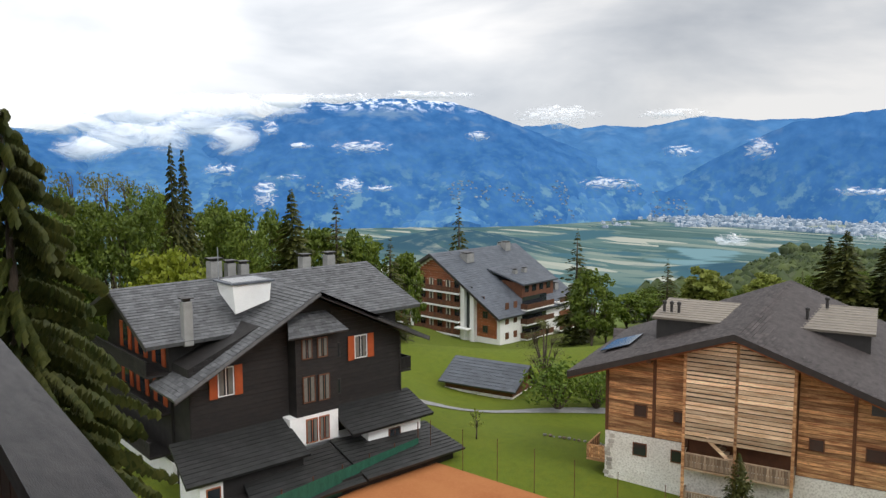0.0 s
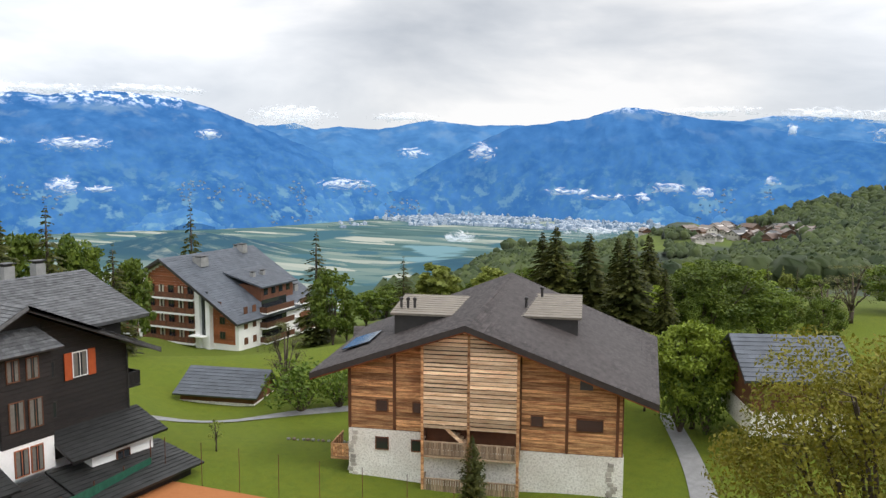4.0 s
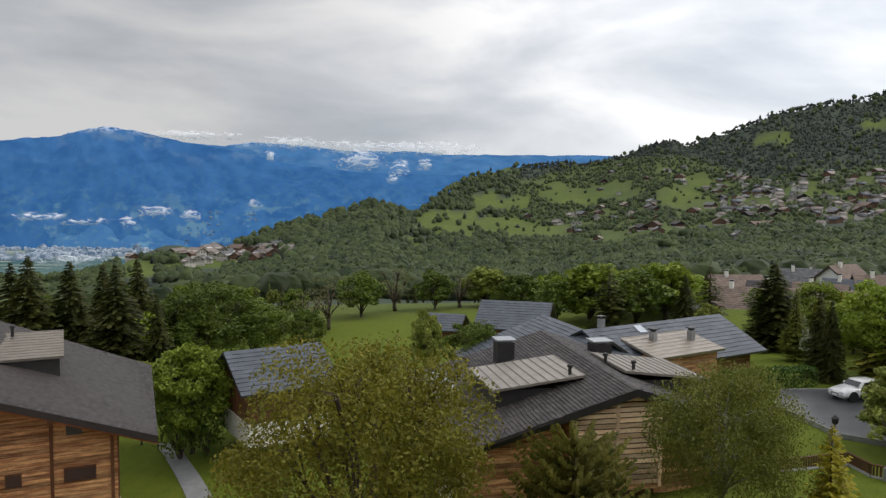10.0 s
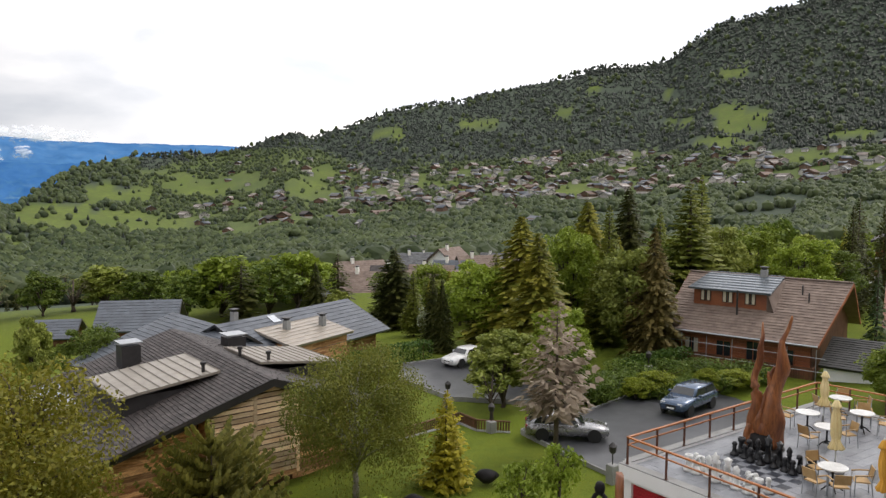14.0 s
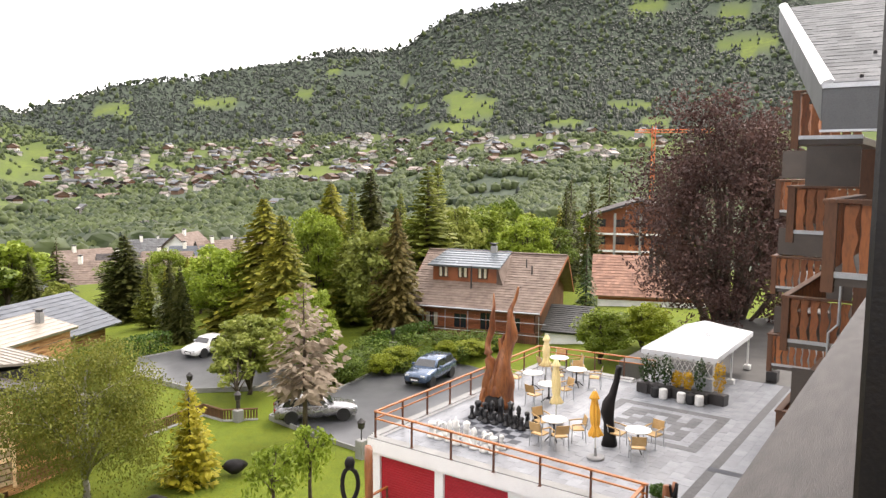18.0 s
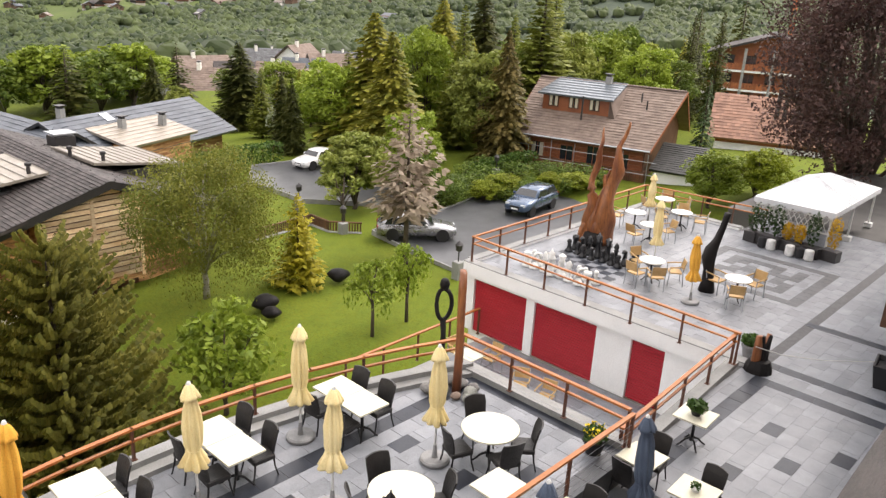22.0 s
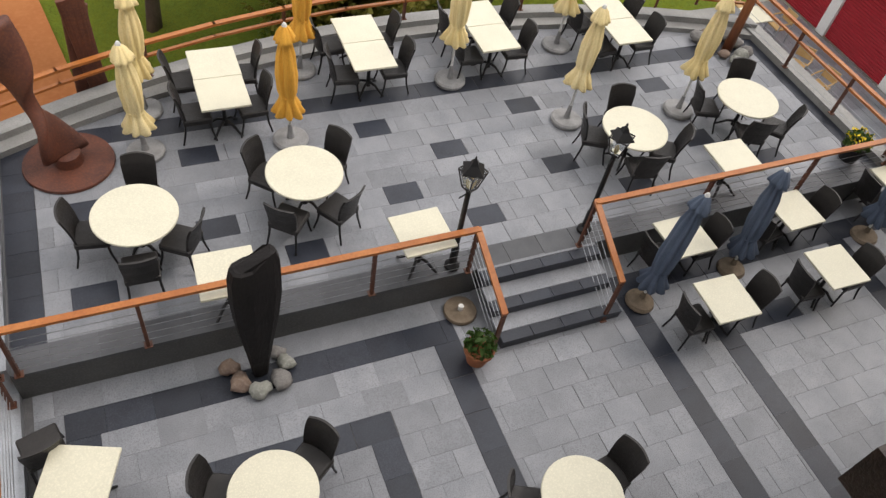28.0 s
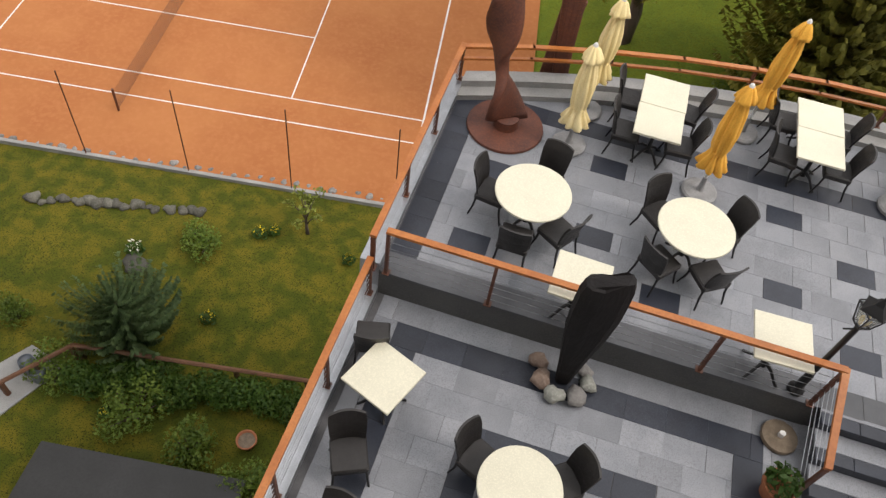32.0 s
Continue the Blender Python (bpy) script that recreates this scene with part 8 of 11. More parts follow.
def leaves(name, c, u, v, material, parent=None):
    """Rhombic leaves round centres c with half axes u and v (arrays of n x 3)."""
    n = len(c)
    vs = np.stack([c - u, c - v, c + u, c + v], 1).reshape(-1, 3)
    me = bpy.data.meshes.new(name)
    me.vertices.add(4 * n)
    me.vertices.foreach_set("co", vs.astype(np.float32).ravel())
    me.loops.add(4 * n)
    me.loops.foreach_set("vertex_index", np.arange(4 * n, dtype=np.int32))
    me.polygons.add(n)
    me.polygons.foreach_set("loop_start", np.arange(0, 4 * n, 4, dtype=np.int32))
    me.polygons.foreach_set("loop_total", np.full(n, 4, dtype=np.int32))
    me.update(calc_edges=True)
    me.materials.append(material)
    return me


def unit(a):
    return a / (np.linalg.norm(a, axis=-1, keepdims=True) + 1e-9)


def leaf_ball(rs, n, centre, rad, size, flat=1.0):
    """Leaves scattered through a rounded clump."""
    d = unit(rs.normal(size=(n, 3)))
    c = np.array(centre) + d * (rs.uniform(0.35, 1.0, (n, 1)) ** 0.5) * np.array(rad)
    nrm = unit(d + 0.8 * rs.normal(size=(n, 3)))
    u = unit(np.cross(nrm, rs.normal(size=(n, 3))))
    v = np.cross(nrm, u)
    s = size * rs.uniform(0.6, 1.3, (n, 1))
    return c, u * s, v * s * 0.55 * flat


SHARED = {}


def shared(key, make):
    if key not in SHARED:
        SHARED[key] = make()
    return SHARED[key]


def place(x, y, z, yaw=0.0, lean=(0, 0)):
    return Matrix.Translation((x, y, z)) @ Matrix.Rotation(radians(yaw), 4, "Z") @ Matrix.Rotation(radians(lean[0]), 4, "X") @ Matrix.Rotation(radians(lean[1]), 4, "Y")


def wicker_chair(m, label="dark brown woven wicker chair with a high curved back"):
    ch = thing("wicker_chair", label, "chair", m, "wicker terrace chairs")

    def seat():
        g = Geo().cbox(-0.22, 0.22, -0.21, 0.22, 0.36, 0.45, 0.02)
        return g.mesh("seat", WICKER)

    def back():
        g, n = Geo(), 8
        rows = [(0.40, -0.20, 0.20), (0.60, -0.225, 0.215), (0.78, -0.265, 0.225), (0.92, -0.31, 0.215)]
        vs = []
        for z, y, hw in rows:
            for k in range(n + 1):
                s = 2 * k / n - 1
                vs.append((s * hw, y + 0.05 * s * s, z - 0.02 * s * s * (z > 0.9)))
        m0 = len(vs)
        vs += [(x, y - 0.03, z) for x, y, z in vs]
        fs = []
        for j in range(3):
            for k in range(n):
                a = j * (n + 1) + k
                fs += [(a, a + 1, a + n + 2, a + n + 1), (m0 + a, m0 + a + n + 1, m0 + a + n + 2, m0 + a + 1)]
        for k in range(n):
            a = 3 * (n + 1) + k
            fs += [(a, a + 1, m0 + a + 1, m0 + a)]
        for j in range(3):
            a, b = j * (n + 1), (j + 1) * (n + 1)
            fs += [(a, b, m0 + b, m0 + a), (a + n, m0 + a + n, m0 + b + n, b + n)]
        return g.add(vs, fs).mesh("backrest", WICKER)

    part("seat", shared("ch_seat", seat), None, ch)
    part("backrest", shared("ch_back", back), None, ch)
    for sx in (-1, 1):
        for sy in (-1, 1):
            part("leg", shared(("ch_leg", sx, sy), lambda: Geo().tube([(sx * 0.19, sy * 0.18, 0.38), (sx * 0.2, sy * 0.2, 0.2), (sx * 0.22, sy * 0.25, 0.0)], [0.018, 0.017, 0.014], 6).mesh("leg", CASTIRON)), None, ch)
    return ch


def table_foot(tb, n=4):
    part("column", shared("tb_col", lambda: Geo().lathe([(0.05, 0.12), (0.035, 0.2), (0.03, 0.45), (0.045, 0.66), (0.12, 0.7)], 10).mesh("column", CASTIRON)), None, tb)
    for k in range(n):
        a = math.pi / 4 + k * 2 * math.pi / n

        def foot():
            d = Vector((math.cos(a), math.sin(a), 0))
            return Geo().tube([d * 0.03 + Vector((0, 0, 0.2)), d * 0.14 + Vector((0, 0, 0.16)), d * 0.24 + Vector((0, 0, 0.06)), d * 0.31 + Vector((0, 0, 0.015))], [0.025, 0.022, 0.02, 0.018], 6).mesh("foot", CASTIRON)
        part("foot", shared(("tb_foot", round(a, 2)), foot), None, tb)


def square_table(m, label="square cream laminate table on a black iron foot"):
    tb = thing("square_table", label, "table", m, "terrace tables")
    part("tabletop", shared("sq_top", lambda: Geo().cbox(-0.365, 0.365, -0.365, 0.365, 0.705, 0.74, 0.006).mesh("tabletop", CREAM)), None, tb)
    table_foot(tb)
    return tb


def round_table(m, r=0.54, label="round cream laminate table on a black iron foot", top=None):
    tb = thing("round_table", label, "table", m, "terrace tables")
    part("tabletop", shared(("rd_top", r, top), lambda: Geo().lathe([(r - 0.01, 0.705), (r, 0.712), (r, 0.733), (r - 0.008, 0.74)], 40).mesh("tabletop", top or CREAM)), None, tb)
    table_foot(tb)
    return tb


def parasol(m, cloth, h=2.35, label="", base="stone", seed=0, hem=0.70):
    """A folded parasol: disc base, pole, pleated cloth bundled by a tie."""
    ps = thing("folded_parasol", label, "parasol", m, "folded parasols")
    bm_ = STONEBASE if base == "stone" else BROWNBASE
    if base == "stone":
        prof = [(0.27, 0), (0.28, 0.02), (0.28, 0.06), (0.25, 0.085), (0.06, 0.09), (0.045, 0.16), (0.035, 0.34), (0.03, 0.35)]
    else:
        prof = [(0.22, 0), (0.23, 0.03), (0.21, 0.08), (0.12, 0.12), (0.05, 0.14), (0.035, 0.24), (0.03, 0.25)]
    part("base", shared(("ps_base", base), lambda: Geo().lathe(prof, 20).mesh("base", bm_)), None, ps)
    part("pole", Geo().cyl((0, 0, 0.1), (0, 0, h), 0.024, n=8), POLEWHITE, ps)

    def fold():
        rr = random.Random(seed)
        ph = rr.uniform(0, 6)
        g = Geo()
        tie = hem + 0.30
        prof_ = [(0.03, hem + 0.02), (0.20, hem), (0.215, hem + 0.03), (0.125, tie - 0.08), (0.105, tie), (0.13, tie + 0.1), (0.145, tie + 0.4), (0.125, h - 0.55), (0.085, h - 0.32), (0.095, h - 0.30), (0.150, h - 0.27), (0.135, h - 0.22), (0.075, h - 0.08), (0.05, h - 0.05), (0.02, h - 0.02)]

        def wob(a, z):
            amp = (0.34 if z < tie - 0.05 else 0.26) if z < h - 0.3 else 0.16
            return 1 + amp * (1.35 * abs(math.cos(4 * a + ph + 0.7 * z)) - 0.75) + 0.09 * math.cos(3 * a - ph + 2.0 * z) + 0.05 * math.sin(11 * a + 5 * z)
        g.lathe(prof_, 56, wob=wob)
        return g.mesh("canopy", cloth, True)

    cn = part("canopy", shared(("fold", cloth.name, h, seed % 3, hem), fold), None, ps)
    part("tie", Geo().lathe([(0.112, hem + 0.285), (0.118, hem + 0.3), (0.112, hem + 0.315)], 14), cloth, cn)
    part("finial", Geo().lathe([(0.035, h - 0.06), (0.04, h - 0.03), (0.03, h + 0.0), (0.012, h + 0.02)], 10), POLEWHITE, ps)
    return ps


def lantern(m, h=2.0):
    ln_ = thing("terrace_lantern", "black iron four-sided lantern on a fluted post beside the steps", "lantern", m, "terrace lanterns")
    part("post", Geo().lathe([(0.11, 0), (0.11, 0.05), (0.06, 0.1), (0.055, 0.4), (0.04, 0.45), (0.035, h - 0.45), (0.05, h - 0.42), (0.03, h - 0.4)], 12), CASTIRON, ln_)
    part("crossbar", Geo().cyl((-0.16, 0, h - 0.5), (0.16, 0, h - 0.5), 0.012, n=6), CASTIRON, ln_)
    a, b, z0, z1 = 0.07, 0.13, h - 0.4, h - 0.1
    fr = Geo()
    for sx, sy in ((-1, -1), (1, -1), (1, 1), (-1, 1)):
        fr.cyl((sx * a, sy * a, z0), (sx * b, sy * b, z1), 0.01, n=5)
    for r, z in ((a, z0), (b, z1)):
        for (p, q) in (((-r, -r), (r, -r)), ((r, -r), (r, r)), ((r, r), (-r, r)), ((-r, r), (-r, -r))):
            fr.cyl((*p, z), (*q, z), 0.011, n=5)
    part("lantern_frame", fr, CASTIRON, ln_)
    part("lamp_glass", Geo().add([(s * k, t * k, z) for k, z in ((a - 0.012, z0 + 0.01), (b - 0.012, z1 - 0.01)) for s, t in ((-1, -1), (1, -1), (1, 1), (-1, 1))], [(0, 1, 5, 4), (1, 2, 6, 5), (2, 3, 7, 6), (3, 0, 4, 7)]), CLEARGLASS, ln_)
    part("bulb", Geo().lathe([(0.02, z0 + 0.02), (0.035, z0 + 0.08), (0.03, z0 + 0.16), (0.01, z0 + 0.19)], 10), LAMPGLASS, ln_)
    part("roof", Geo().lathe([(0.19, z1), (0.17, z1 + 0.02), (0.07, z1 + 0.1), (0.05, z1 + 0.15), (0.02, z1 + 0.18), (0.012, z1 + 0.23)], 4), CASTIRON, ln_)
    return ln_


def clear_glass():
    m = bpy.data.materials.new("clear_glass")
    m.use_nodes = True
    b = m.node_tree.nodes["Principled BSDF"]
    b.inputs["Roughness"].default_value, b.inputs["Transmission Weight"].default_value = 0.05, 0.9
    b.inputs["Base Color"].default_value = (0.9, 0.92, 0.9, 1)
    return m


CLEARGLASS = clear_glass()

# upper deck: pairs of square tables pushed together, chairs on both long sides
rf = random.Random(11)


def jit(a, s=0.03):
    return a + rf.uniform(-s, s)


for x, y in ((1.22, 10.72), (3.7, 11.18), (6.0, 11.25), (8.6, 10.98)):
    if y < 12:
        square_table(place(x, y, ZF, jit(0, 0.6)))
        square_table(place(x - 0.01, y - 0.74, ZF, jit(0, 0.6)))
        for s in (-1, 1):
            for dy in (0.05, -0.72):
                wicker_chair(place(x + s * jit(0.43, 0.04), y + jit(dy), ZF, 90 * s + jit(0, 6)))
# round tables with four chairs: centre, then the chairs' bearings
for x, y, turn in ((-0.31, 7.83, (170, 80, -30, -95)), (1.96, 8.06, (140, 40, -125, -55)), (7.3, 7.79, (150, 75, -100, -30)), (9.78, 8.03, (155, 60, -110, -50))):
    round_table(place(x, y, ZF))
    for a in turn:
        r = jit(0.60, 0.04)
        wicker_chair(place(x + r * math.cos(radians(a)), y + r * math.sin(radians(a)), ZF, a + 90 + jit(0, 8)))
for x, y in ((0.6, 6.6), (3.18, 6.6), (8.58, 6.79)):
    square_table(place(x, y, ZF, jit(0, 2)))
# lower terrace
for x, y in ((9.31, 4.72), (7.2, 4.7), (11.6, 4.8), (9.42, 5.9), (11.85, 5.98), (7.26, 5.9)):
    square_table(place(x, y, 0, jit(0, 3)))
    for s in (-1, 1):
        wicker_chair(place(x + s * jit(0.42, 0.04), y + jit(0.0, 0.06), 0, 90 * s + jit(0, 10)))
square_table(place(14.05, 5.98, 0, 3))
square_table(place(-1.37, 4.72, 0, -21))
wicker_chair(place(-1.74, 5.36, 0, 15))
wicker_chair(place(-1.45, 3.78, 0, -155))
for x, y, turn in ((0.52, 3.93, (150, 35, -130, -45)), (3.78, 2.8, (160, 20, -60, -130)), (-1.3, 2.3, (90, 0))):
    round_table(place(x, y, 0), 0.49) if y > 2.5 else square_table(place(x, y, 0, 10))
    for a in turn:
        wicker_chair(place(x + 0.58 * math.cos(radians(a)), y + 0.58 * math.sin(radians(a)), 0, a + 90 + jit(0, 8)))

YL, OL, BL = "folded pale yellow canvas parasol on a white pole and stone base", "folded orange-yellow canvas parasol on a white pole and stone base", "folded grey-blue canvas parasol on a pebble concrete base"
for k, (x, y, cloth, h, hem) in enumerate(((7.66, 10.96, 0, 2.38, 0.8), (5.2, 10.38, 0, 2.36, 0.85), (6.82, 8.93, 0, 2.25, 0.8), (9.05, 8.71, 0, 2.38, 0.85), (0.09, 10.66, 0, 2.2, 0.75), (2.7, 11.18, 1, 2.3, 0.75), (2.12, 9.5, 1, 2.15, 0.6), (-0.02, 9.72, 0, 1.95, 0.5))):
    parasol(place(x, y, ZF, 40 * k, (jit(0, 1.5), jit(0, 1.5))), (YELLOWCLOTH, ORANGECLOTH)[cloth], h, (YL, OL)[cloth], "stone", k, hem)
for k, (x, y, h) in enumerate(((6.4, 5.4, 2.3), (8.24, 5.54, 2.1), (11.1, 5.5, 2.15))):
    parasol(place(x, y, 0, 70 * k, (jit(-1, 1), jit(5, 1))), BLUECLOTH, h, BL, "pebble", k, 0.45)
lantern(place(3.66, 6.46, ZF, 20))
lantern(place(5.9, 6.57, ZF, 35))
sp = thing("parasol_stand", "empty round pebble concrete parasol stand", "parasol stand", place(3.68, 6.0, 0))
part("base", Geo().lathe([(0.235, 0), (0.245, 0.03), (0.235, 0.07), (0.06, 0.085)], 24), BROWNBASE, sp)
part("socket", Geo().lathe([(0.04, 0.08), (0.04, 0.16), (0.028, 0.16)], 10), POLEWHITE, sp)


def potted_plant(m, label, pot_m, r, h, leaf_m, n, size, flowers=None, seed=1, spread=1.15, square=False):
    pp = thing("potted_plant", label, "potted plant", m)
    if square:
        part("pot", Geo().cbox(-r, r, -r, r, 0, h, 0.015), pot_m, pp)
    else:
        part("pot", Geo().lathe([(r * 0.7, 0), (r * 0.95, h * 0.8), (r * 1.08, h * 0.82), (r * 1.08, h), (r * 0.95, h), (r * 0.9, h * 0.9)], 18), pot_m, pp)
    rs = np.random.RandomState(seed)
    c, u, v = leaf_ball(rs, n, (0, 0, h + r * 0.5), (r * spread, r * spread, r * 0.9), size)
    part("foliage", leaves("foliage", c, u, v, leaf_m), None, pp)
    if flowers:
        c, u, v = leaf_ball(rs, n // 3, (0, 0, h + r * 0.75), (r * spread, r * spread, r * 0.85), size * 0.8)
        part("flowers", leaves("flowers", c, u, v, flowers), None, pp)
    return pp


potted_plant(place(3.6, 5.2, 0), "green leafy plant in a terracotta pot at the steps", TERRACOTTA, 0.2, 0.3, PLANTGREEN, 260, 0.05)
potted_plant(place(11.55, 6.85, ZF), "yellow flowers in a dark tub at the deck corner", CASTIRON, 0.22, 0.3, PLANTGREEN, 260, 0.05, PETALYELLOW, 2)
potted_plant(place(14.05, 5.98, 0.74), "green pot plant on a small table", CASTIRON, 0.13, 0.14, PLANTGREEN, 200, 0.07, None, 3, 1.6)
potted_plant(place(11.95, 5.98, 0.74), "red flower pot on a table", REDSHUT, 0.07, 0.1, PLANTGREEN, 90, 0.04, PETALRED, 4)
potted_plant(place(11.6, 4.8, 0.74), "small plant in a pale bowl on a table", WHITEPIECE, 0.09, 0.07, PLANTGREEN, 60, 0.04, None, 5)

# ---- sculptures, chess set and the far terrace ----
def boulder(rs, r, squash=0.7):
    """A rounded field stone."""
    g = Geo()
    ph = rs.uniform(0, 6, 6)
    prof = [(0.25, -0.92), (0.7, -0.7), (0.97, -0.25), (1.0, 0.1), (0.82, 0.55), (0.45, 0.85), (0.08, 0.97)]
    g.lathe([(r * a, r * squash * (b + 0.92)) for a, b in prof], 11, wob=lambda a, z: 1 + 0.16 * math.sin(2 * a + ph[0] + 3 * z / r) + 0.12 * math.sin(3 * a + ph[1]) + 0.07 * math.sin(5 * a + ph[2] + 2 * z / r))
    return g


STONES = (BOULDER, mat("brown_field_stone", (0.20, 0.14, 0.105), (0.13, 0.09, 0.07), 4, 0.75, 0.6, fine=25, c3=(0.28, 0.22, 0.18), bumpd=0.02), mat("green_grey_stone", (0.25, 0.255, 0.225), (0.16, 0.165, 0.145), 5, 0.75, 0.6, fine=25, c3=(0.38, 0.38, 0.35), bumpd=0.02))


def stones(spots, z, seed, label):
    rs = np.random.RandomState(seed)
    for x, y, r in spots:
        solid("field_stone", boulder(rs, r * 0.85), STONES[rs.randint(0, 3)], label, "stone", group="field stones", smooth=True, m=place(x, y, z, rs.uniform(0, 360)))


def carved(name, label, m, rows, material, n=20, notch=None, smooth=True):
    """A carved block: rows of height, half axes, offset and turn."""
    g = Geo()
    vs = []
    for z, rx, ry, ox, oy, tw in rows:
        for k in range(n):
            a = 2 * math.pi * k / n
            c, s = math.cos(a), math.sin(a)
            e = 0.62
            px, py = rx * math.copysign(abs(c) ** e, c), ry * math.copysign(abs(s) ** e, s)
            t = radians(tw)
            dz = notch(px / max(rx, 1e-3)) if notch and z == rows[-1][0] else 0
            vs.append((ox + px * math.cos(t) - py * math.sin(t), oy + px * math.sin(t) + py * math.cos(t), z + dz))
    h = len(rows)
    fs = [(j * n + k, j * n + (k + 1) % n, (j + 1) * n + (k + 1) % n, (j + 1) * n + k) for j in range(h - 1) for k in range(n)]
    fs += [tuple(range(n - 1, -1, -1)), tuple(range((h - 1) * n, h * n))]
    g.add(vs, fs)
    return solid(name, g, material, label, "sculpture", smooth=smooth, m=m)


# charred carved figure standing among stones
carved("charred_sculpture", "tall charred black wooden sculpture with a notched top", place(0.78, 5.85, 0, 5),
       [(0.05, 0.10, 0.09, 0, 0, 0), (0.4, 0.14, 0.11, 0, 0, 0), (0.8, 0.20, 0.13, 0.01, 0.02, 4), (1.2, 0.27, 0.15, 0.03, 0.05, 6), (1.6, 0.31, 0.16, 0.05, 0.08, 8), (1.95, 0.31, 0.15, 0.06, 0.1, 8), (2.1, 0.29, 0.14, 0.08, 0.12, 8), (2.24, 0.25, 0.10, 0.08, 0.12, 8)], CHAR, notch=lambda u: -0.16 * math.exp(-((u - 0.05) / 0.2) ** 2) - 0.12 * (u < -0.1), n=11, smooth=False)
stones(((0.5, 5.72, 0.17), (0.72, 5.55, 0.16), (1.0, 5.62, 0.17), (1.12, 5.86, 0.14), (0.42, 5.98, 0.15), (1.05, 6.05, 0.12)), 0, 3, "rounded field stone at the foot of a sculpture")

# rusted twisted blade on a round plate
rs_ = thing("rust_sculpture", "twisted rust-brown steel sculpture on a round plate", "sculpture", place(-1.08, 9.74, ZF))
part("base_plate", Geo().lathe([(0.62, 0), (0.63, 0.02), (0.62, 0.05), (0.2, 0.055), (0.19, 0.22), (0.1, 0.24)], 36), RUST, rs_, "round rusted steel plate")
g_ = Geo()
rows_, n_ = 30, 12
vs_ = []
for j in range(rows_ + 1):
    s = j / rows_
    w = 0.36 - 0.24 * math.exp(-((s - 0.45) / 0.16) ** 2) - 0.10 * s
    th, tw = 0.06 + 0.05 * math.exp(-((s - 0.45) / 0.2) ** 2), radians(30 + 200 * s)
    ox, oy = -0.10 * math.sin(3.1 * s) - 0.35 * s, 0.12 * s
    for k in range(n_):
        a = 2 * math.pi * k / n_
        px, py = w * math.copysign(abs(math.cos(a)) ** 0.5, math.cos(a)), th * math.copysign(abs(math.sin(a)) ** 0.5, math.sin(a))
        vs_.append((ox + px * math.cos(tw) - py * math.sin(tw), oy + px * math.sin(tw) + py * math.cos(tw), 0.2 + 2.1 * s))
g_.add(vs_, [(j * n_ + k, j * n_ + (k + 1) % n_, (j + 1) * n_ + (k + 1) % n_, (j + 1) * n_ + k) for j in range(rows_) for k in range(n_)] + [tuple(range(n_ - 1, -1, -1)), tuple(range(rows_ * n_, (rows_ + 1) * n_))])
part("twisted_blade", g_, RUST, rs_, smooth=True)
for dx, hgt, lean in ((0.0, 1.55, 4), (0.32, 1.75, -5)):
    carved("steel_stele", "dark rusted steel stele behind the terrace railing", place(-0.75 + dx, outer_edge(-0.6) + 0.3, ZF - 0.6, 12, (0, lean)), [(0, 0.13, 0.05, 0, 0, 0), (1.2, 0.15, 0.05, 0, 0, 0), (hgt + 0.6, 0.2, 0.05, 0.04, 0, 8)], RUST, smooth=False)

# split trunk, stones and ring figure at the deck's far corner
carved("trunk_sculpture", "tall weathered red-brown split trunk sculpture on stones", place(11.15, 10.1, ZF, 30), [(0, 0.13, 0.10, 0, 0, 0), (0.8, 0.11, 0.09, 0.03, 0, 10), (1.6, 0.12, 0.08, 0.1, 0.02, 16), (2.4, 0.15, 0.08, 0.2, 0.05, 20), (2.75, 0.17, 0.07, 0.26, 0.06, 20)], REDHEART, 14)
stones(((10.75, 10.55, 0.2), (10.95, 10.3, 0.17), (10.7, 10.25, 0.15), (11.3, 9.85, 0.2), (11.45, 10.25, 0.19), (11.1, 9.75, 0.15), (11.55, 9.95, 0.16), (11.4, 10.5, 0.18), (11.05, 10.62, 0.17), (11.0, 9.98, 0.14)), ZF, 5, "dark field stone heaped round a trunk sculpture")
rg = Geo()
ring_pts = [(0.2 * math.sin(a) * (1.0 if a < math.pi else 0.9), 0.05 * math.sin(2 * a), 1.15 - 0.42 * math.cos(a)) for a in [2 * math.pi * k / 20 for k in range(21)]]
rg.tube(ring_pts, [0.055] * 21, 8)
rg.tube([(0, 0, -1.6), (0.03, 0, 0.3), (0.0, 0, 0.75)], [0.09, 0.07, 0.08], 8).lathe([(0.05, 1.55), (0.11, 1.6), (0.13, 1.7), (0.1, 1.8), (0.06, 1.84)], 10)
solid("ring_sculpture", rg, CHAR, "charred looped wooden figure beside the deck", "sculpture", smooth=True, m=place(13.0, 12.3, 0.25, -40))

# flame sculpture on the chess terrace
fl = thing("flame_sculpture", "tall flame-like red-brown carved wood sculpture", "sculpture", place(24.0, 14.85, 0))
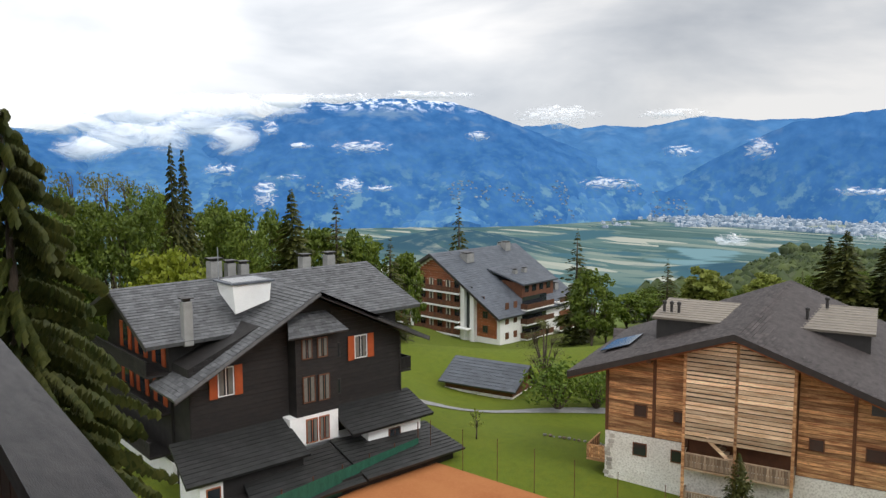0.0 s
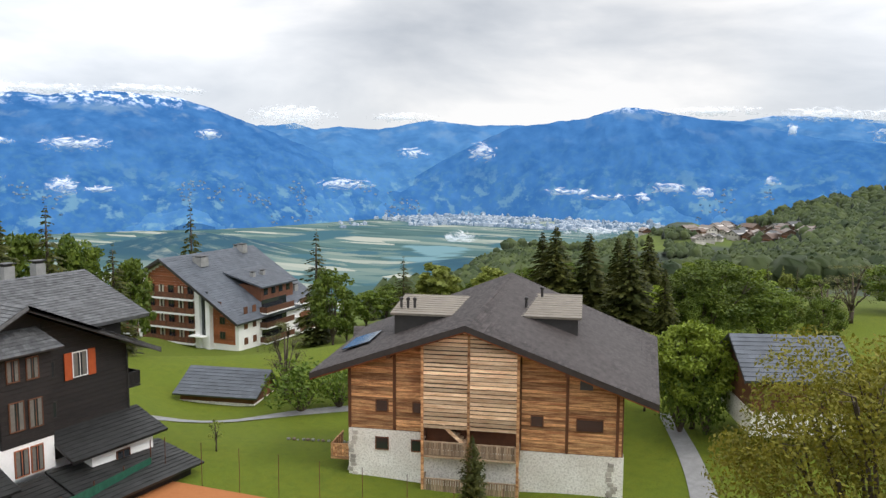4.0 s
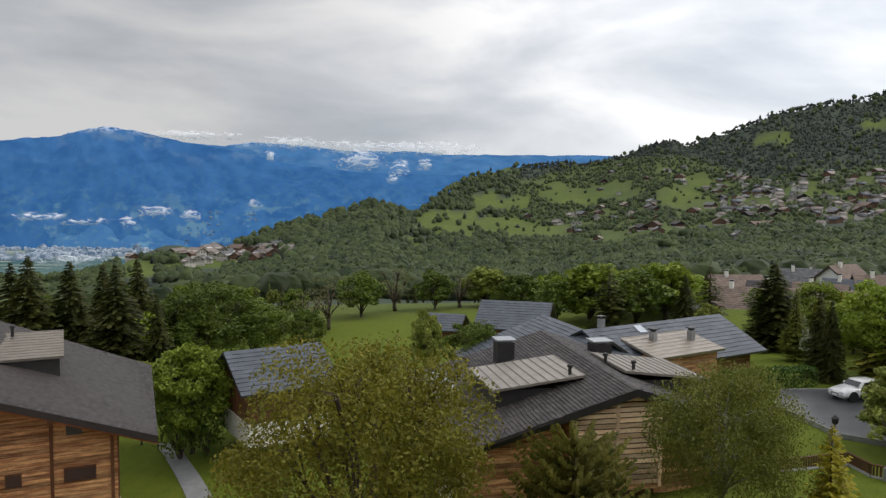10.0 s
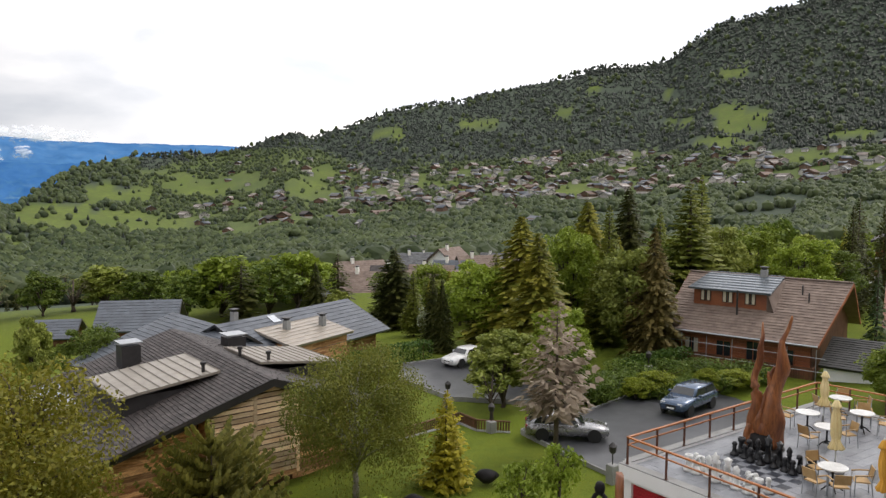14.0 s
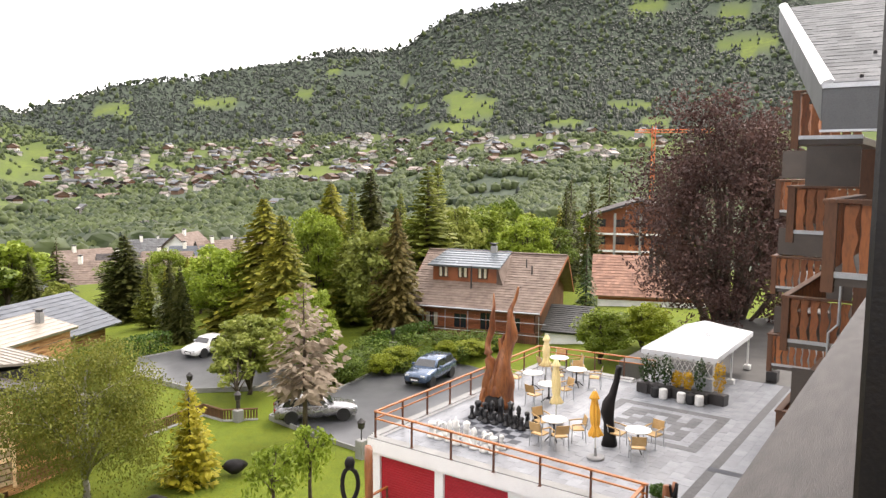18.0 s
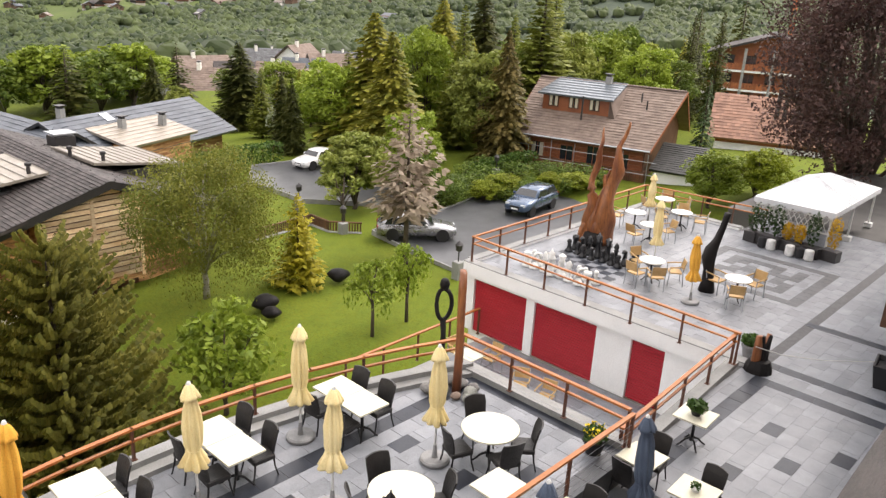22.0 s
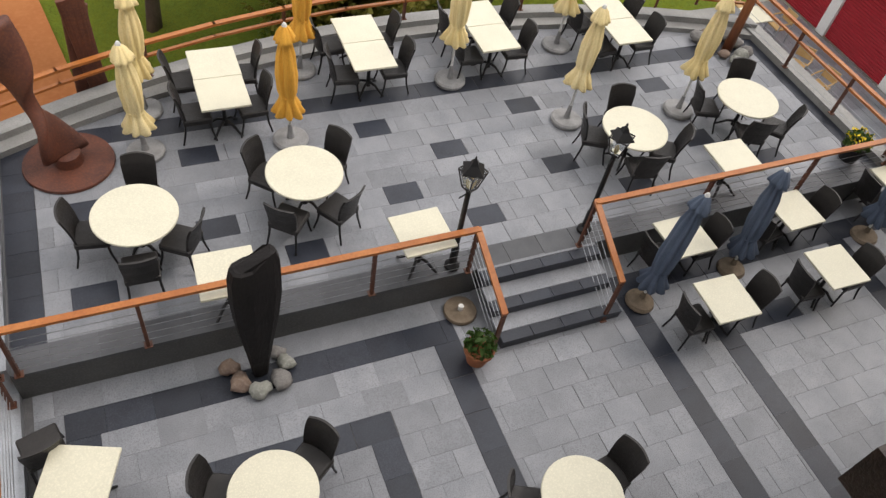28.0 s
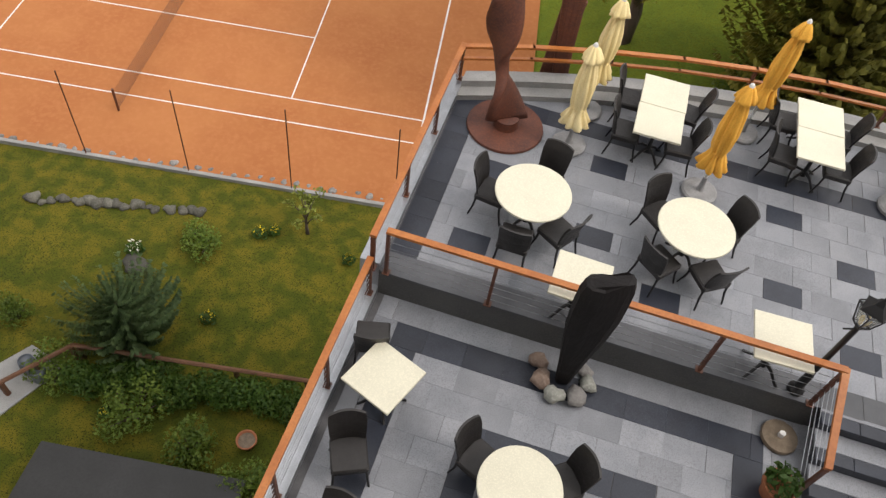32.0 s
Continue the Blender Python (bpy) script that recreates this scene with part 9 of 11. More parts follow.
FLAMES = (((-0.30, 0, 0.34), (-0.30, 0.7, 0.30), (-0.25, 1.5, 0.22), (-0.30, 2.3, 0.16), (-0.19, 3.0, 0.14), (-0.24, 3.5, 0.11), (-0.12, 4.0, 0.08), (-0.08, 4.5, 0.015)),
          ((0.26, 0, 0.42), (0.27, 0.8, 0.42), (0.31, 1.6, 0.39), (0.38, 2.3, 0.31), (0.47, 2.9, 0.24), (0.55, 3.6, 0.15), (0.70, 4.2, 0.09), (0.68, 4.8, 0.015)),
          ((0.02, 0.1, 0.36), (-0.02, 0.9, 0.30), (0.02, 1.6, 0.22), (0.10, 2.1, 0.15), (0.06, 2.5, 0.08), (0.10, 2.75, 0.015)),
          ((0.10, 0.05, 0.4), (0.16, 0.8, 0.34), (0.20, 1.6, 0.27), (0.30, 2.2, 0.18), (0.33, 2.6, 0.10), (0.38, 2.95, 0.02)),
          ((-0.42, 0.05, 0.22), (-0.44, 0.6, 0.18), (-0.40, 1.1, 0.12), (-0.44, 1.5, 0.02)))
for k, row in enumerate(FLAMES):
    pts, rad = [], []
    for (u0, z0, r0), (u1, z1, r1) in zip(row, row[1:]):
        for q in range(4):
            s = q / 4
            e = s * s * (3 - 2 * s)
            u, z = u0 + (u1 - u0) * e, z0 + (z1 - z0) * s
            pts.append((0.53 * u + 0.07 * math.sin(3 * z + k), -0.85 * u + 0.10 * math.sin(3.1 * z + 2 * k) * min(1, z / 2), z + 0.02))
            rad.append((r0 + (r1 - r0) * s) * (1 + 0.06 * math.sin(7 * z + k)))
    part("flame", Geo().tube(pts, rad, 12, 0.7), REDHEART, fl, smooth=True)
part("charred_foot", Geo().lathe([(0.62, 0.03), (0.6, 0.2), (0.5, 0.5), (0.3, 0.55)], 18, squash=0.7), CHAR, fl, smooth=True)
part("plinth", Geo().lathe([(0.72, 0), (0.72, 0.03), (0.1, 0.04)], 28), CASTIRON, fl)
carved("bottle_sculpture", "charred black wooden sculpture with a slim neck", place(22.97, 9.86, 0, 20), [(0, 0.34, 0.26, 0, 0, 0), (0.3, 0.24, 0.2, 0.0, 0, 0), (0.7, 0.17, 0.16, 0.0, 0.04, 10), (1.05, 0.25, 0.2, 0.0, 0.1, 20), (1.4, 0.22, 0.18, 0.02, 0.06, 20), (1.7, 0.13, 0.11, 0.05, -0.06, 25), (2.1, 0.10, 0.09, 0.1, -0.16, 25), (2.5, 0.10, 0.09, 0.14, -0.22, 25), (2.6, 0.15, 0.08, 0.15, -0.24, 25)], CHAR, 14)
tk = thing("split_trunk", "charred split tree trunk with orange heartwood at the terrace corner", "sculpture", place(18.62, 6.4, 0))
for k, (ox, oy, h, r) in enumerate(((-0.13, 0.05, 1.0, 0.15), (0.12, -0.04, 0.98, 0.16), (0.0, 0.0, 0.78, 0.14))):
    pts = [(ox * 0.7, oy, 0.02), (ox * 0.85, oy, 0.35), (ox, oy, 0.7), (ox * 1.35 + 0.05 * k, oy * 1.2, h)]
    sv = part("stave", Geo().tube(pts, [r * 1.1, r * 0.95, r * 0.85, r * 0.55], 9, 0.7), REDHEART, tk, smooth=True)
    part("bark", Geo().tube([(x - 0.05 * (1 if ox < 0 else -1) * (k < 2) * -1, y - 0.06, z) for x, y, z in pts], [r * 0.8, r * 0.66, r * 0.6, r * 0.45], 7, 0.7), CHAR, sv, "charred black bark")
part("foot", Geo().lathe([(0.36, 0), (0.34, 0.12), (0.26, 0.3), (0.1, 0.34)], 12), CHAR, tk)
rp = Geo().tube([(18.3, 6.45, 0.75), (18.9, 6.0, 0.5), (19.8, 5.2, 0.35), (21.0, 4.2, 0.3), (22.0, 3.6, 0.42)], [0.012] * 5, 5)
solid("barrier_rope", rp, POLEWHITE, "pale barrier rope slung across the terrace", "rope")


def chess_piece(kind, m, dark):
    prof = {"pawn": [(0.15, 0), (0.15, 0.05), (0.09, 0.1), (0.055, 0.24), (0.085, 0.27), (0.05, 0.3), (0.095, 0.37), (0.06, 0.45), (0.01, 0.47)],
            "rook": [(0.17, 0), (0.17, 0.06), (0.11, 0.12), (0.09, 0.36), (0.13, 0.4), (0.13, 0.52), (0.09, 0.52), (0.08, 0.46)],
            "bishop": [(0.17, 0), (0.17, 0.06), (0.1, 0.12), (0.06, 0.38), (0.1, 0.42), (0.06, 0.45), (0.1, 0.54), (0.06, 0.64), (0.02, 0.7)],
            "queen": [(0.19, 0), (0.19, 0.07), (0.11, 0.14), (0.07, 0.5), (0.12, 0.54), (0.07, 0.58), (0.13, 0.74), (0.08, 0.75), (0.04, 0.81)],
            "king": [(0.19, 0), (0.19, 0.07), (0.12, 0.14), (0.075, 0.54), (0.12, 0.58), (0.08, 0.62), (0.12, 0.78), (0.05, 0.82), (0.02, 0.92)],
            "knight": [(0.17, 0), (0.17, 0.06), (0.11, 0.12), (0.08, 0.25)]}[kind]
    mt = BLACKPIECE if dark else WHITEPIECE

    def make():
        g = Geo().lathe(prof, 14)
        if kind == "knight":
            g.tube([(0, 0, 0.22), (-0.02, 0, 0.38), (0.02, 0, 0.52), (0.12, 0, 0.54), (0.19, 0, 0.47)], [0.1, 0.1, 0.1, 0.075, 0.05], 8, 0.6)
        return g.mesh(kind, mt, True)
    ob = new("chess_" + kind, shared(("chess", kind, dark), make))
    ob.matrix_world = m
    return tagged(ob, ("black" if dark else "white") + " plastic garden chess " + kind + " on the terrace board", "chess piece", "black chess pieces" if dark else "white chess pieces")


back = ("rook", "knight", "bishop", "queen", "king", "bishop", "knight", "rook")
cz = random.Random(9)
for i in range(8):
    y = 12.48 + 0.36 * i
    chess_piece(back[i], place(22.85 + cz.uniform(-0.06, 0.06), y + cz.uniform(-0.05, 0.05), 0.006, 180 + cz.uniform(-20, 20)), True)
    chess_piece("pawn", place(22.45 + cz.uniform(-0.08, 0.08), y + cz.uniform(-0.06, 0.06), 0.006), True)
    chess_piece(back[i], place(20.0 + cz.uniform(-0.1, 0.1), y + cz.uniform(-0.05, 0.05), 0.006, cz.uniform(-20, 20)), False)
    chess_piece("pawn", place(20.45 + cz.uniform(-0.1, 0.1), y + cz.uniform(-0.08, 0.08), 0.006), False)


def bamboo_chair(m):
    ch = thing("bistro_armchair", "pale bamboo bistro armchair with bent arms", "chair", m, "bistro armchairs")
    part("seat", shared("bc_seat", lambda: Geo().cbox(-0.22, 0.22, -0.21, 0.21, 0.42, 0.46, 0.01).mesh("seat", BAMBOO)), None, ch)
    part("backrest", shared("bc_back", lambda: Geo().add([(x, y, z) for z, y in ((0.55, -0.24), (0.85, -0.3)) for x in (-0.22, 0.22)] + [(x, y - 0.025, z) for z, y in ((0.55, -0.24), (0.85, -0.3)) for x in (-0.22, 0.22)], [(0, 1, 3, 2), (4, 6, 7, 5), (2, 3, 7, 6), (0, 4, 5, 1), (0, 2, 6, 4), (1, 5, 7, 3)]).mesh("backrest", BAMBOO)), None, ch)
    for s in (-1, 1):
        part("leg", shared(("bc_fl", s), lambda: Geo().tube([(s * 0.23, 0.22, 0), (s * 0.23, 0.2, 0.62)], [0.016, 0.016], 6).mesh("leg", GALV)), None, ch)
        part("leg", shared(("bc_bl", s), lambda: Geo().tube([(s * 0.23, -0.27, 0), (s * 0.23, -0.22, 0.5), (s * 0.23, -0.31, 0.87)], [0.016] * 3, 6).mesh("leg", GALV)), None, ch)
        part("armrest", shared(("bc_arm", s), lambda: Geo().tube([(s * 0.25, 0.22, 0.63), (s * 0.26, 0.0, 0.66), (s * 0.24, -0.27, 0.68)], [0.022] * 3, 6).mesh("armrest", BAMBOO)), None, ch)
    return ch


WTOP = mat("white_bistro_top", (0.78, 0.78, 0.76), None, 4, 0.35, 0.02)
for x, y, turn in ((22.2, 11.5, (170, 60, -60, -140)), (22.85, 8.85, (80, -20, -160)), (30.0, 15.2, (150, 20, -60)), (28.6, 13.7, (20, -70, 120)), (25.9, 13.6, (160, -30)), (27.0, 14.9, (100,))):
    round_table(place(x, y, 0), 0.42, "round white bistro table on an iron foot", WTOP)
    for a in turn:
        bamboo_chair(place(x + 0.75 * math.cos(radians(a)), y + 0.75 * math.sin(radians(a)), 0, a + 90 + jit(0, 10)))
for k, (x, y, h) in enumerate(((28.3, 15.0, 2.1), (23.75, 12.2, 2.35), (21.5, 9.7, 2.2))):
    parasol(place(x, y, 0, 50 * k, (0, jit(2, 1))), (YELLOWCLOTH, YELLOWCLOTH, ORANGECLOTH)[k], h, (YL, YL, OL)[k], "stone", k, 0.75)
square_table(place(16.2, 14.0, -2.44, 0), "square white table in the passage")
for x, y, a in ((16.95, 13.75, 90), (16.5, 14.75, 180), (16.3, 12.1, 120), (16.3, 11.2, 100)):
    bamboo_chair(place(x, y, -2.44, a))


def planter_box(m, w, label, leaf_m, h=0.45, tall=0.9, seed=1, pot=None):
    pb = thing("planter_box", label, "planter", m)
    part("box", Geo().cbox(-w / 2, w / 2, -0.22, 0.22, 0, h, 0.015), pot or DARKMETAL, pb)
    rs = np.random.RandomState(seed)
    n = max(1, int(w / 0.45))
    cs = []
    for k in range(n):
        x = (k + 0.5) * w / n - w / 2
        z = rs.uniform(0.75, 1.15) * tall
        cs.append(leaf_ball(rs, 260, (x, 0, h + z * 0.5), (0.24, 0.24, z * 0.55), 0.06))
    c, u, v = (np.concatenate([q[i] for q in cs]) for i in range(3))
    part("foliage", leaves("foliage", c, u, v, leaf_m), None, pb)
    return pb


AUTUMN = leaf_mat("yellow_orange_foliage", (0.38, 0.20, 0.01), (0.50, 0.33, 0.02), 3)
DKGREEN = leaf_mat("dark_conifer_foliage", (0.014, 0.035, 0.008), (0.035, 0.07, 0.014), 3)
for k, (x, y, w, lm, tall) in enumerate(((29.55, 11.1, 0.5, DKGREEN, 1.1), (29.5, 10.4, 1.0, DKGREEN, 1.4), (29.5, 9.55, 0.9, AUTUMN, 0.8), (29.5, 8.85, 0.8, DKGREEN, 1.3), (29.6, 8.15, 0.6, AUTUMN, 1.1))):
    planter_box(place(x, y, 0, 80), w, "dark planter with dense conifer shrubs" if lm is DKGREEN else "dark planter with yellow-orange shrubs", lm, 0.42, tall, k)
for k, (x, y) in enumerate(((29.05, 10.15), (28.95, 9.4), (28.95, 8.7), (29.1, 10.5), (29.0, 9.05))):
    dk = k > 2
    solid("lantern_pot", Geo().lathe([(0.14, 0), (0.17, 0.05), (0.17, 0.36), (0.15, 0.4), (0.13, 0.38)], 16), BLACKPIECE if dk else WHITEPIECE, ("black" if dk else "white") + " cylindrical pot in front of the planters", "pot", group="terrace pots", m=place(x, y, 0))
for x, y in ((22.9, 3.6), (20.35, 3.75), (21.3, 3.6), (23.3, 2.7), (20.5, 2.75)):
    tb_ = thing("planter_tub", "large empty black square planter tub", "planter", place(x, y, 0, 8), "black planter tubs")
    part("tub", Geo().add([(s * k, t * k, z) for k, z in ((0.34, 0), (0.45, 0.62), (0.40, 0.62), (0.38, 0.5)) for s, t in ((-1, -1), (1, -1), (1, 1), (-1, 1))], [(3, 2, 1, 0)] + [(j * 4 + i, j * 4 + (i + 1) % 4, j * 4 + 4 + (i + 1) % 4, j * 4 + 4 + i) for j in range(3) for i in range(4)] + [(12, 13, 14, 15)]), BLACKPIECE, tb_)
planter_box(place(34.5, 7.2, 0, 0), 0.6, "grey planter with a clipped thuja", DKGREEN, 0.45, 1.4, 21)
potted_plant(place(19.25, 6.9, 0), "leafy plant in a grey pot at the terrace corner", STONEBASE, 0.22, 0.35, PLANTGREEN, 220, 0.07, None, 12)

# white pavilion tent
TENT = mat("white_tent_canvas", (0.66, 0.67, 0.69), (0.58, 0.59, 0.61), 1.5, 0.7, 0.05)
tn = thing("party_tent", "white canvas party tent with a hipped roof on slim posts", "tent", place(30.0, 8.45, 0, 1))
L_, W_, E_ = 6.1, 2.85, 1.72
for x in (0.05, 2.95, L_ - 0.1):
    for y in (0.05, W_ - 0.05):
        po = part("post", Geo().cyl((x, y, 0), (x, y, E_), 0.045, n=8), POLEWHITE, tn)
        part("post_weight", Geo().box(x - 0.15, x + 0.15, y - 0.15, y + 0.15, 0, 0.2, c=0.02), WHITEPIECE, po)
eave = [(-0.1, -0.1), (L_ + 0.1, -0.1), (L_ + 0.1, W_ + 0.1), (-0.1, W_ + 0.1)]
pk = [(2.3, W_ / 2, 2.42), (L_ - 2.3, W_ / 2, 2.42)]
rv = [(x, y, E_) for x, y in eave] + pk
part("roof_canvas", Geo().add(rv + [(x, y, z - 0.03) for x, y, z in rv], [(0, 1, 5, 4), (1, 2, 5), (2, 3, 4, 5), (3, 0, 4), (7, 6, 10, 11), (8, 7, 11), (9, 8, 11, 10), (6, 9, 10)]), TENT, tn)
# scalloped valance along each side
for (xa, ya), (xb, yb) in zip(eave, eave[1:] + eave[:1]):
    n = max(6, int(math.hypot(xb - xa, yb - ya) / 0.3)) * 6
    g = Geo()
    vs = []
    for k in range(n + 1):
        x, y = xa + (xb - xa) * k / n, ya + (yb - ya) * k / n
        vs += [(x, y, E_), (x, y, E_ - 0.16 - 0.07 * abs(math.sin(math.pi * k / 6)))]
    g.add(vs, [(2 * k, 2 * k + 1, 2 * k + 3, 2 * k + 2) for k in range(n)])
    part("valance", g, TENT, tn)
for k in range(1, 20):
    x = -0.1 + (L_ + 0.2) * k / 20
    xt = min(max(x, 2.3), L_ - 2.3)
    for y in (-0.1, W_ + 0.1):
        part("roof_seam", Geo().cyl((x, y, E_ + 0.01), (xt, W_ / 2, 2.43), 0.016, n=4, caps=False), TENT, tn)
lat = Geo()
for k in range(14):
    y = 0.1 + k * 0.2
    lat.cyl((0, y, 0.85), (0, min(y + 0.35, W_), 1.45), 0.012, n=4).cyl((0, min(y + 0.35, W_), 0.85), (0, y, 1.45), 0.012, n=4)
lat.box(-0.02, 0.02, 0, W_, 1.43, 1.48).box(-0.02, 0.02, 0, W_, 0.82, 0.87)
part("lattice_side", lat, POLEWHITE, tn)

# ---- small garden below the terraces ----
gs = np.random.RandomState(12)
EDGESTONE = mat("mossy_edge_stone", (0.10, 0.095, 0.075), (0.06, 0.06, 0.045), 4, 0.85, 0.6, fine=25, c3=(0.17, 0.165, 0.15), vary=0.4, bumpd=0.02)
for k in range(24):
    s = k / 23
    x, y = -17.0 + 5.6 * s + gs.uniform(-0.1, 0.1), 13.5 + 1.65 * s + gs.uniform(-0.12, 0.12)
    solid("border_stone", boulder(gs, gs.uniform(0.12, 0.24)), EDGESTONE, "small grey stone edging the garden lawn", "stone", group="border stones", smooth=True, m=place(x, y, land_at(x, y) - 0.06, gs.uniform(0, 360)))
for k in range(46):
    s = k / 45
    x, y = -24.0 + 20.5 * s, 15.2 + 3.55 * s + gs.uniform(-0.08, 0.08)
    solid("border_stone", boulder(gs, gs.uniform(0.08, 0.16)), BOULDER, "small dark stone along the edge of the clay court", "stone", group="court edge stones", smooth=True, m=place(x, y, land_at(x, y) + 0.03, gs.uniform(0, 360)))


def flower_tuft(name, label, x, y, n, r, h, leaf_m, petal_m, z=None):
    rs = np.random.RandomState(int(abs(x * 100)))
    t = thing(name, label, "plant", place(x, y, land_at(x, y) if z is None else z))
    c, u, v = leaf_ball(rs, n, (0, 0, h * 0.5), (r, r, h * 0.5), 0.06)
    part("foliage", leaves("foliage", c, u, v, leaf_m), None, t)
    c, u, v = leaf_ball(rs, max(12, n // 8), (0, 0, h * 0.85), (r * 0.8, r * 0.8, h * 0.3), 0.05)
    part("blossoms", leaves("blossoms", c, u, v, petal_m), None, t)["kind"] = "stuff"
    return t


solid("rock_slab", boulder(gs, 0.42, 0.35), EDGESTONE, "flat dark rock under white flowers on the lawn", "stone", smooth=True, m=place(-12.1, 12.2, land_at(-12.1, 12.2) + 0.05, 20))
flower_tuft("flower_clump", "clump of white narcissus flowers by a rock", -12.4, 12.7, 240, 0.32, 0.5, PLANTGREEN, PETALWHITE)
for x, y, r in ((-9.0, 14.9, 0.3), (-8.6, 15.2, 0.22), (-10.8, 10.2, 0.3), (-9.0, 11.2, 0.3), (-5.8, 15.0, 0.25)):
    flower_tuft("garden_plant", "low leafy garden plant on the lawn", x, y, 160, r, 0.35, PLANTGREEN, PETALYELLOW)
# hedge bed behind a dark rail
for k in range(15):
    s = k / 14
    x, y = -11.4 + 6.3 * s, 8.15 + 1.15 * s + gs.uniform(-0.35, 0.35)
    plant_ = flower_tuft("bed_shrub", "bushy green shrub in the bed behind a dark rail", x, y, 700, 0.55, 0.85, HEDGE, HEDGE)
rail = thing("garden_rail", "dark timber garden rail on short posts", "fence")
for p, q in (((-11.9, 8.7), (-5.0, 10.0)), ((-11.9, 8.7), (-13.6, 6.2))):
    za, zb = land_at(*p) + 0.75, land_at(*q) + 0.75
    part("rail", Geo().tube([(*p, za), (*q, zb)], [0.07, 0.07], 6), HOTELWALL, rail)
    for s in (0.02, 0.35, 0.68, 0.98):
        x, y = p[0] + (q[0] - p[0]) * s, p[1] + (q[1] - p[1]) * s
        part("post", Geo().box(x - 0.06, x + 0.06, y - 0.06, y + 0.06, land_at(x, y) - 0.1, land_at(x, y) + 0.74), HOTELWALL, rail)
BARREL = mat("blue_grey_barrel_plastic", (0.10, 0.115, 0.14), None, 4, 0.5, 0.05)
for x, y in ((-12.95, 7.9), (-12.5, 7.75)):
    bq = thing("barrel", "blue-grey plastic barrel beside the garden path", "barrel", place(x, y, land_at(x, y)), "garden barrels")
    part("body", Geo().lathe([(0.2, 0), (0.23, 0.1), (0.24, 0.35), (0.22, 0.58), (0.2, 0.6), (0.19, 0.57), (0.19, 0.5)], 16), BARREL, bq, smooth=True)
pp = thing("flower_pot", "empty round terracotta pot on the ground", "flower pot", place(-6.1, 7.9, land_at(-6.1, 7.9)))
part("pot", Geo().lathe([(0.18, 0), (0.26, 0.3), (0.3, 0.32), (0.3, 0.38), (0.26, 0.38), (0.24, 0.3)], 20), TERRACOTTA, pp, smooth=True)
part("soil", Geo().lathe([(0.02, 0.29), (0.245, 0.29), (0.245, 0.3), (0.02, 0.31)], 16), BROWNBASE, pp)
flower_tuft("garden_plant", "small potted garden plant beside the path", -10.2, 7.35, 130, 0.2, 0.4, PLANTGREEN, PETALYELLOW)
solid("path_slabs", Geo().slab([(-15.5, 5.0), (-13.2, 5.6), (-12.1, 8.3), (-13.4, 8.6)], -12.6, land_at(-13, 7) + 0.06), CONCRETE, "pale concrete garden path", "path", "structure")
shed_ = thing("garden_shed", "low garden shed with a black felt roof", "shed", place(-8.2, 5.2, 0, 8))
part("wall", Geo().box(-2.4, 2.6, -2.2, 0.9, -13, -11.35), HOTELWALL, shed_)
part("roof", Geo().sheet([(-2.7, -2.4, -10.9), (2.9, -2.4, -10.9), (2.9, 1.1, -11.3), (-2.7, 1.1, -11.3)], 0.1), TARROOF, shed_)
for x, y, r in ((18.3, 28.2, 0.55), (22.9, 28.6, 0.5), (18.0, 27.3, 0.4)):
    solid("garden_boulder", boulder(gs, r), CHAR, "rounded black boulder on the lawn", "stone", group="garden boulders", smooth=True, m=place(x, y, land_at(x, y) + 0.15, gs.uniform(0, 360)))

for k in range(44):
    s = k / 43
    x, y = -41.0 + 20.0 * s, 47.1 + 0.8 * math.sin(4.2 * s) + gs.uniform(-0.12, 0.12)
    solid("border_stone", boulder(gs, gs.uniform(0.10, 0.2)), STONES[k % 3], "pale stone of a low row across the lawn", "stone", group="lawn stones", smooth=True, m=place(x, y, land_at(x, y) + 0.03, gs.uniform(0, 360)))

# ---- trees ----
BARK = mat("grey_brown_bark", (0.10, 0.075, 0.055), (0.06, 0.045, 0.035), 3, 0.9, 0.8, fine=20, stretch=(1, 1, 0.3), bumpd=0.03)
BIRCHBARK = mat("pale_birch_bark", (0.42, 0.40, 0.36), (0.22, 0.2, 0.18), 2, 0.8, 0.4, fine=14, stretch=(1, 1, 2))
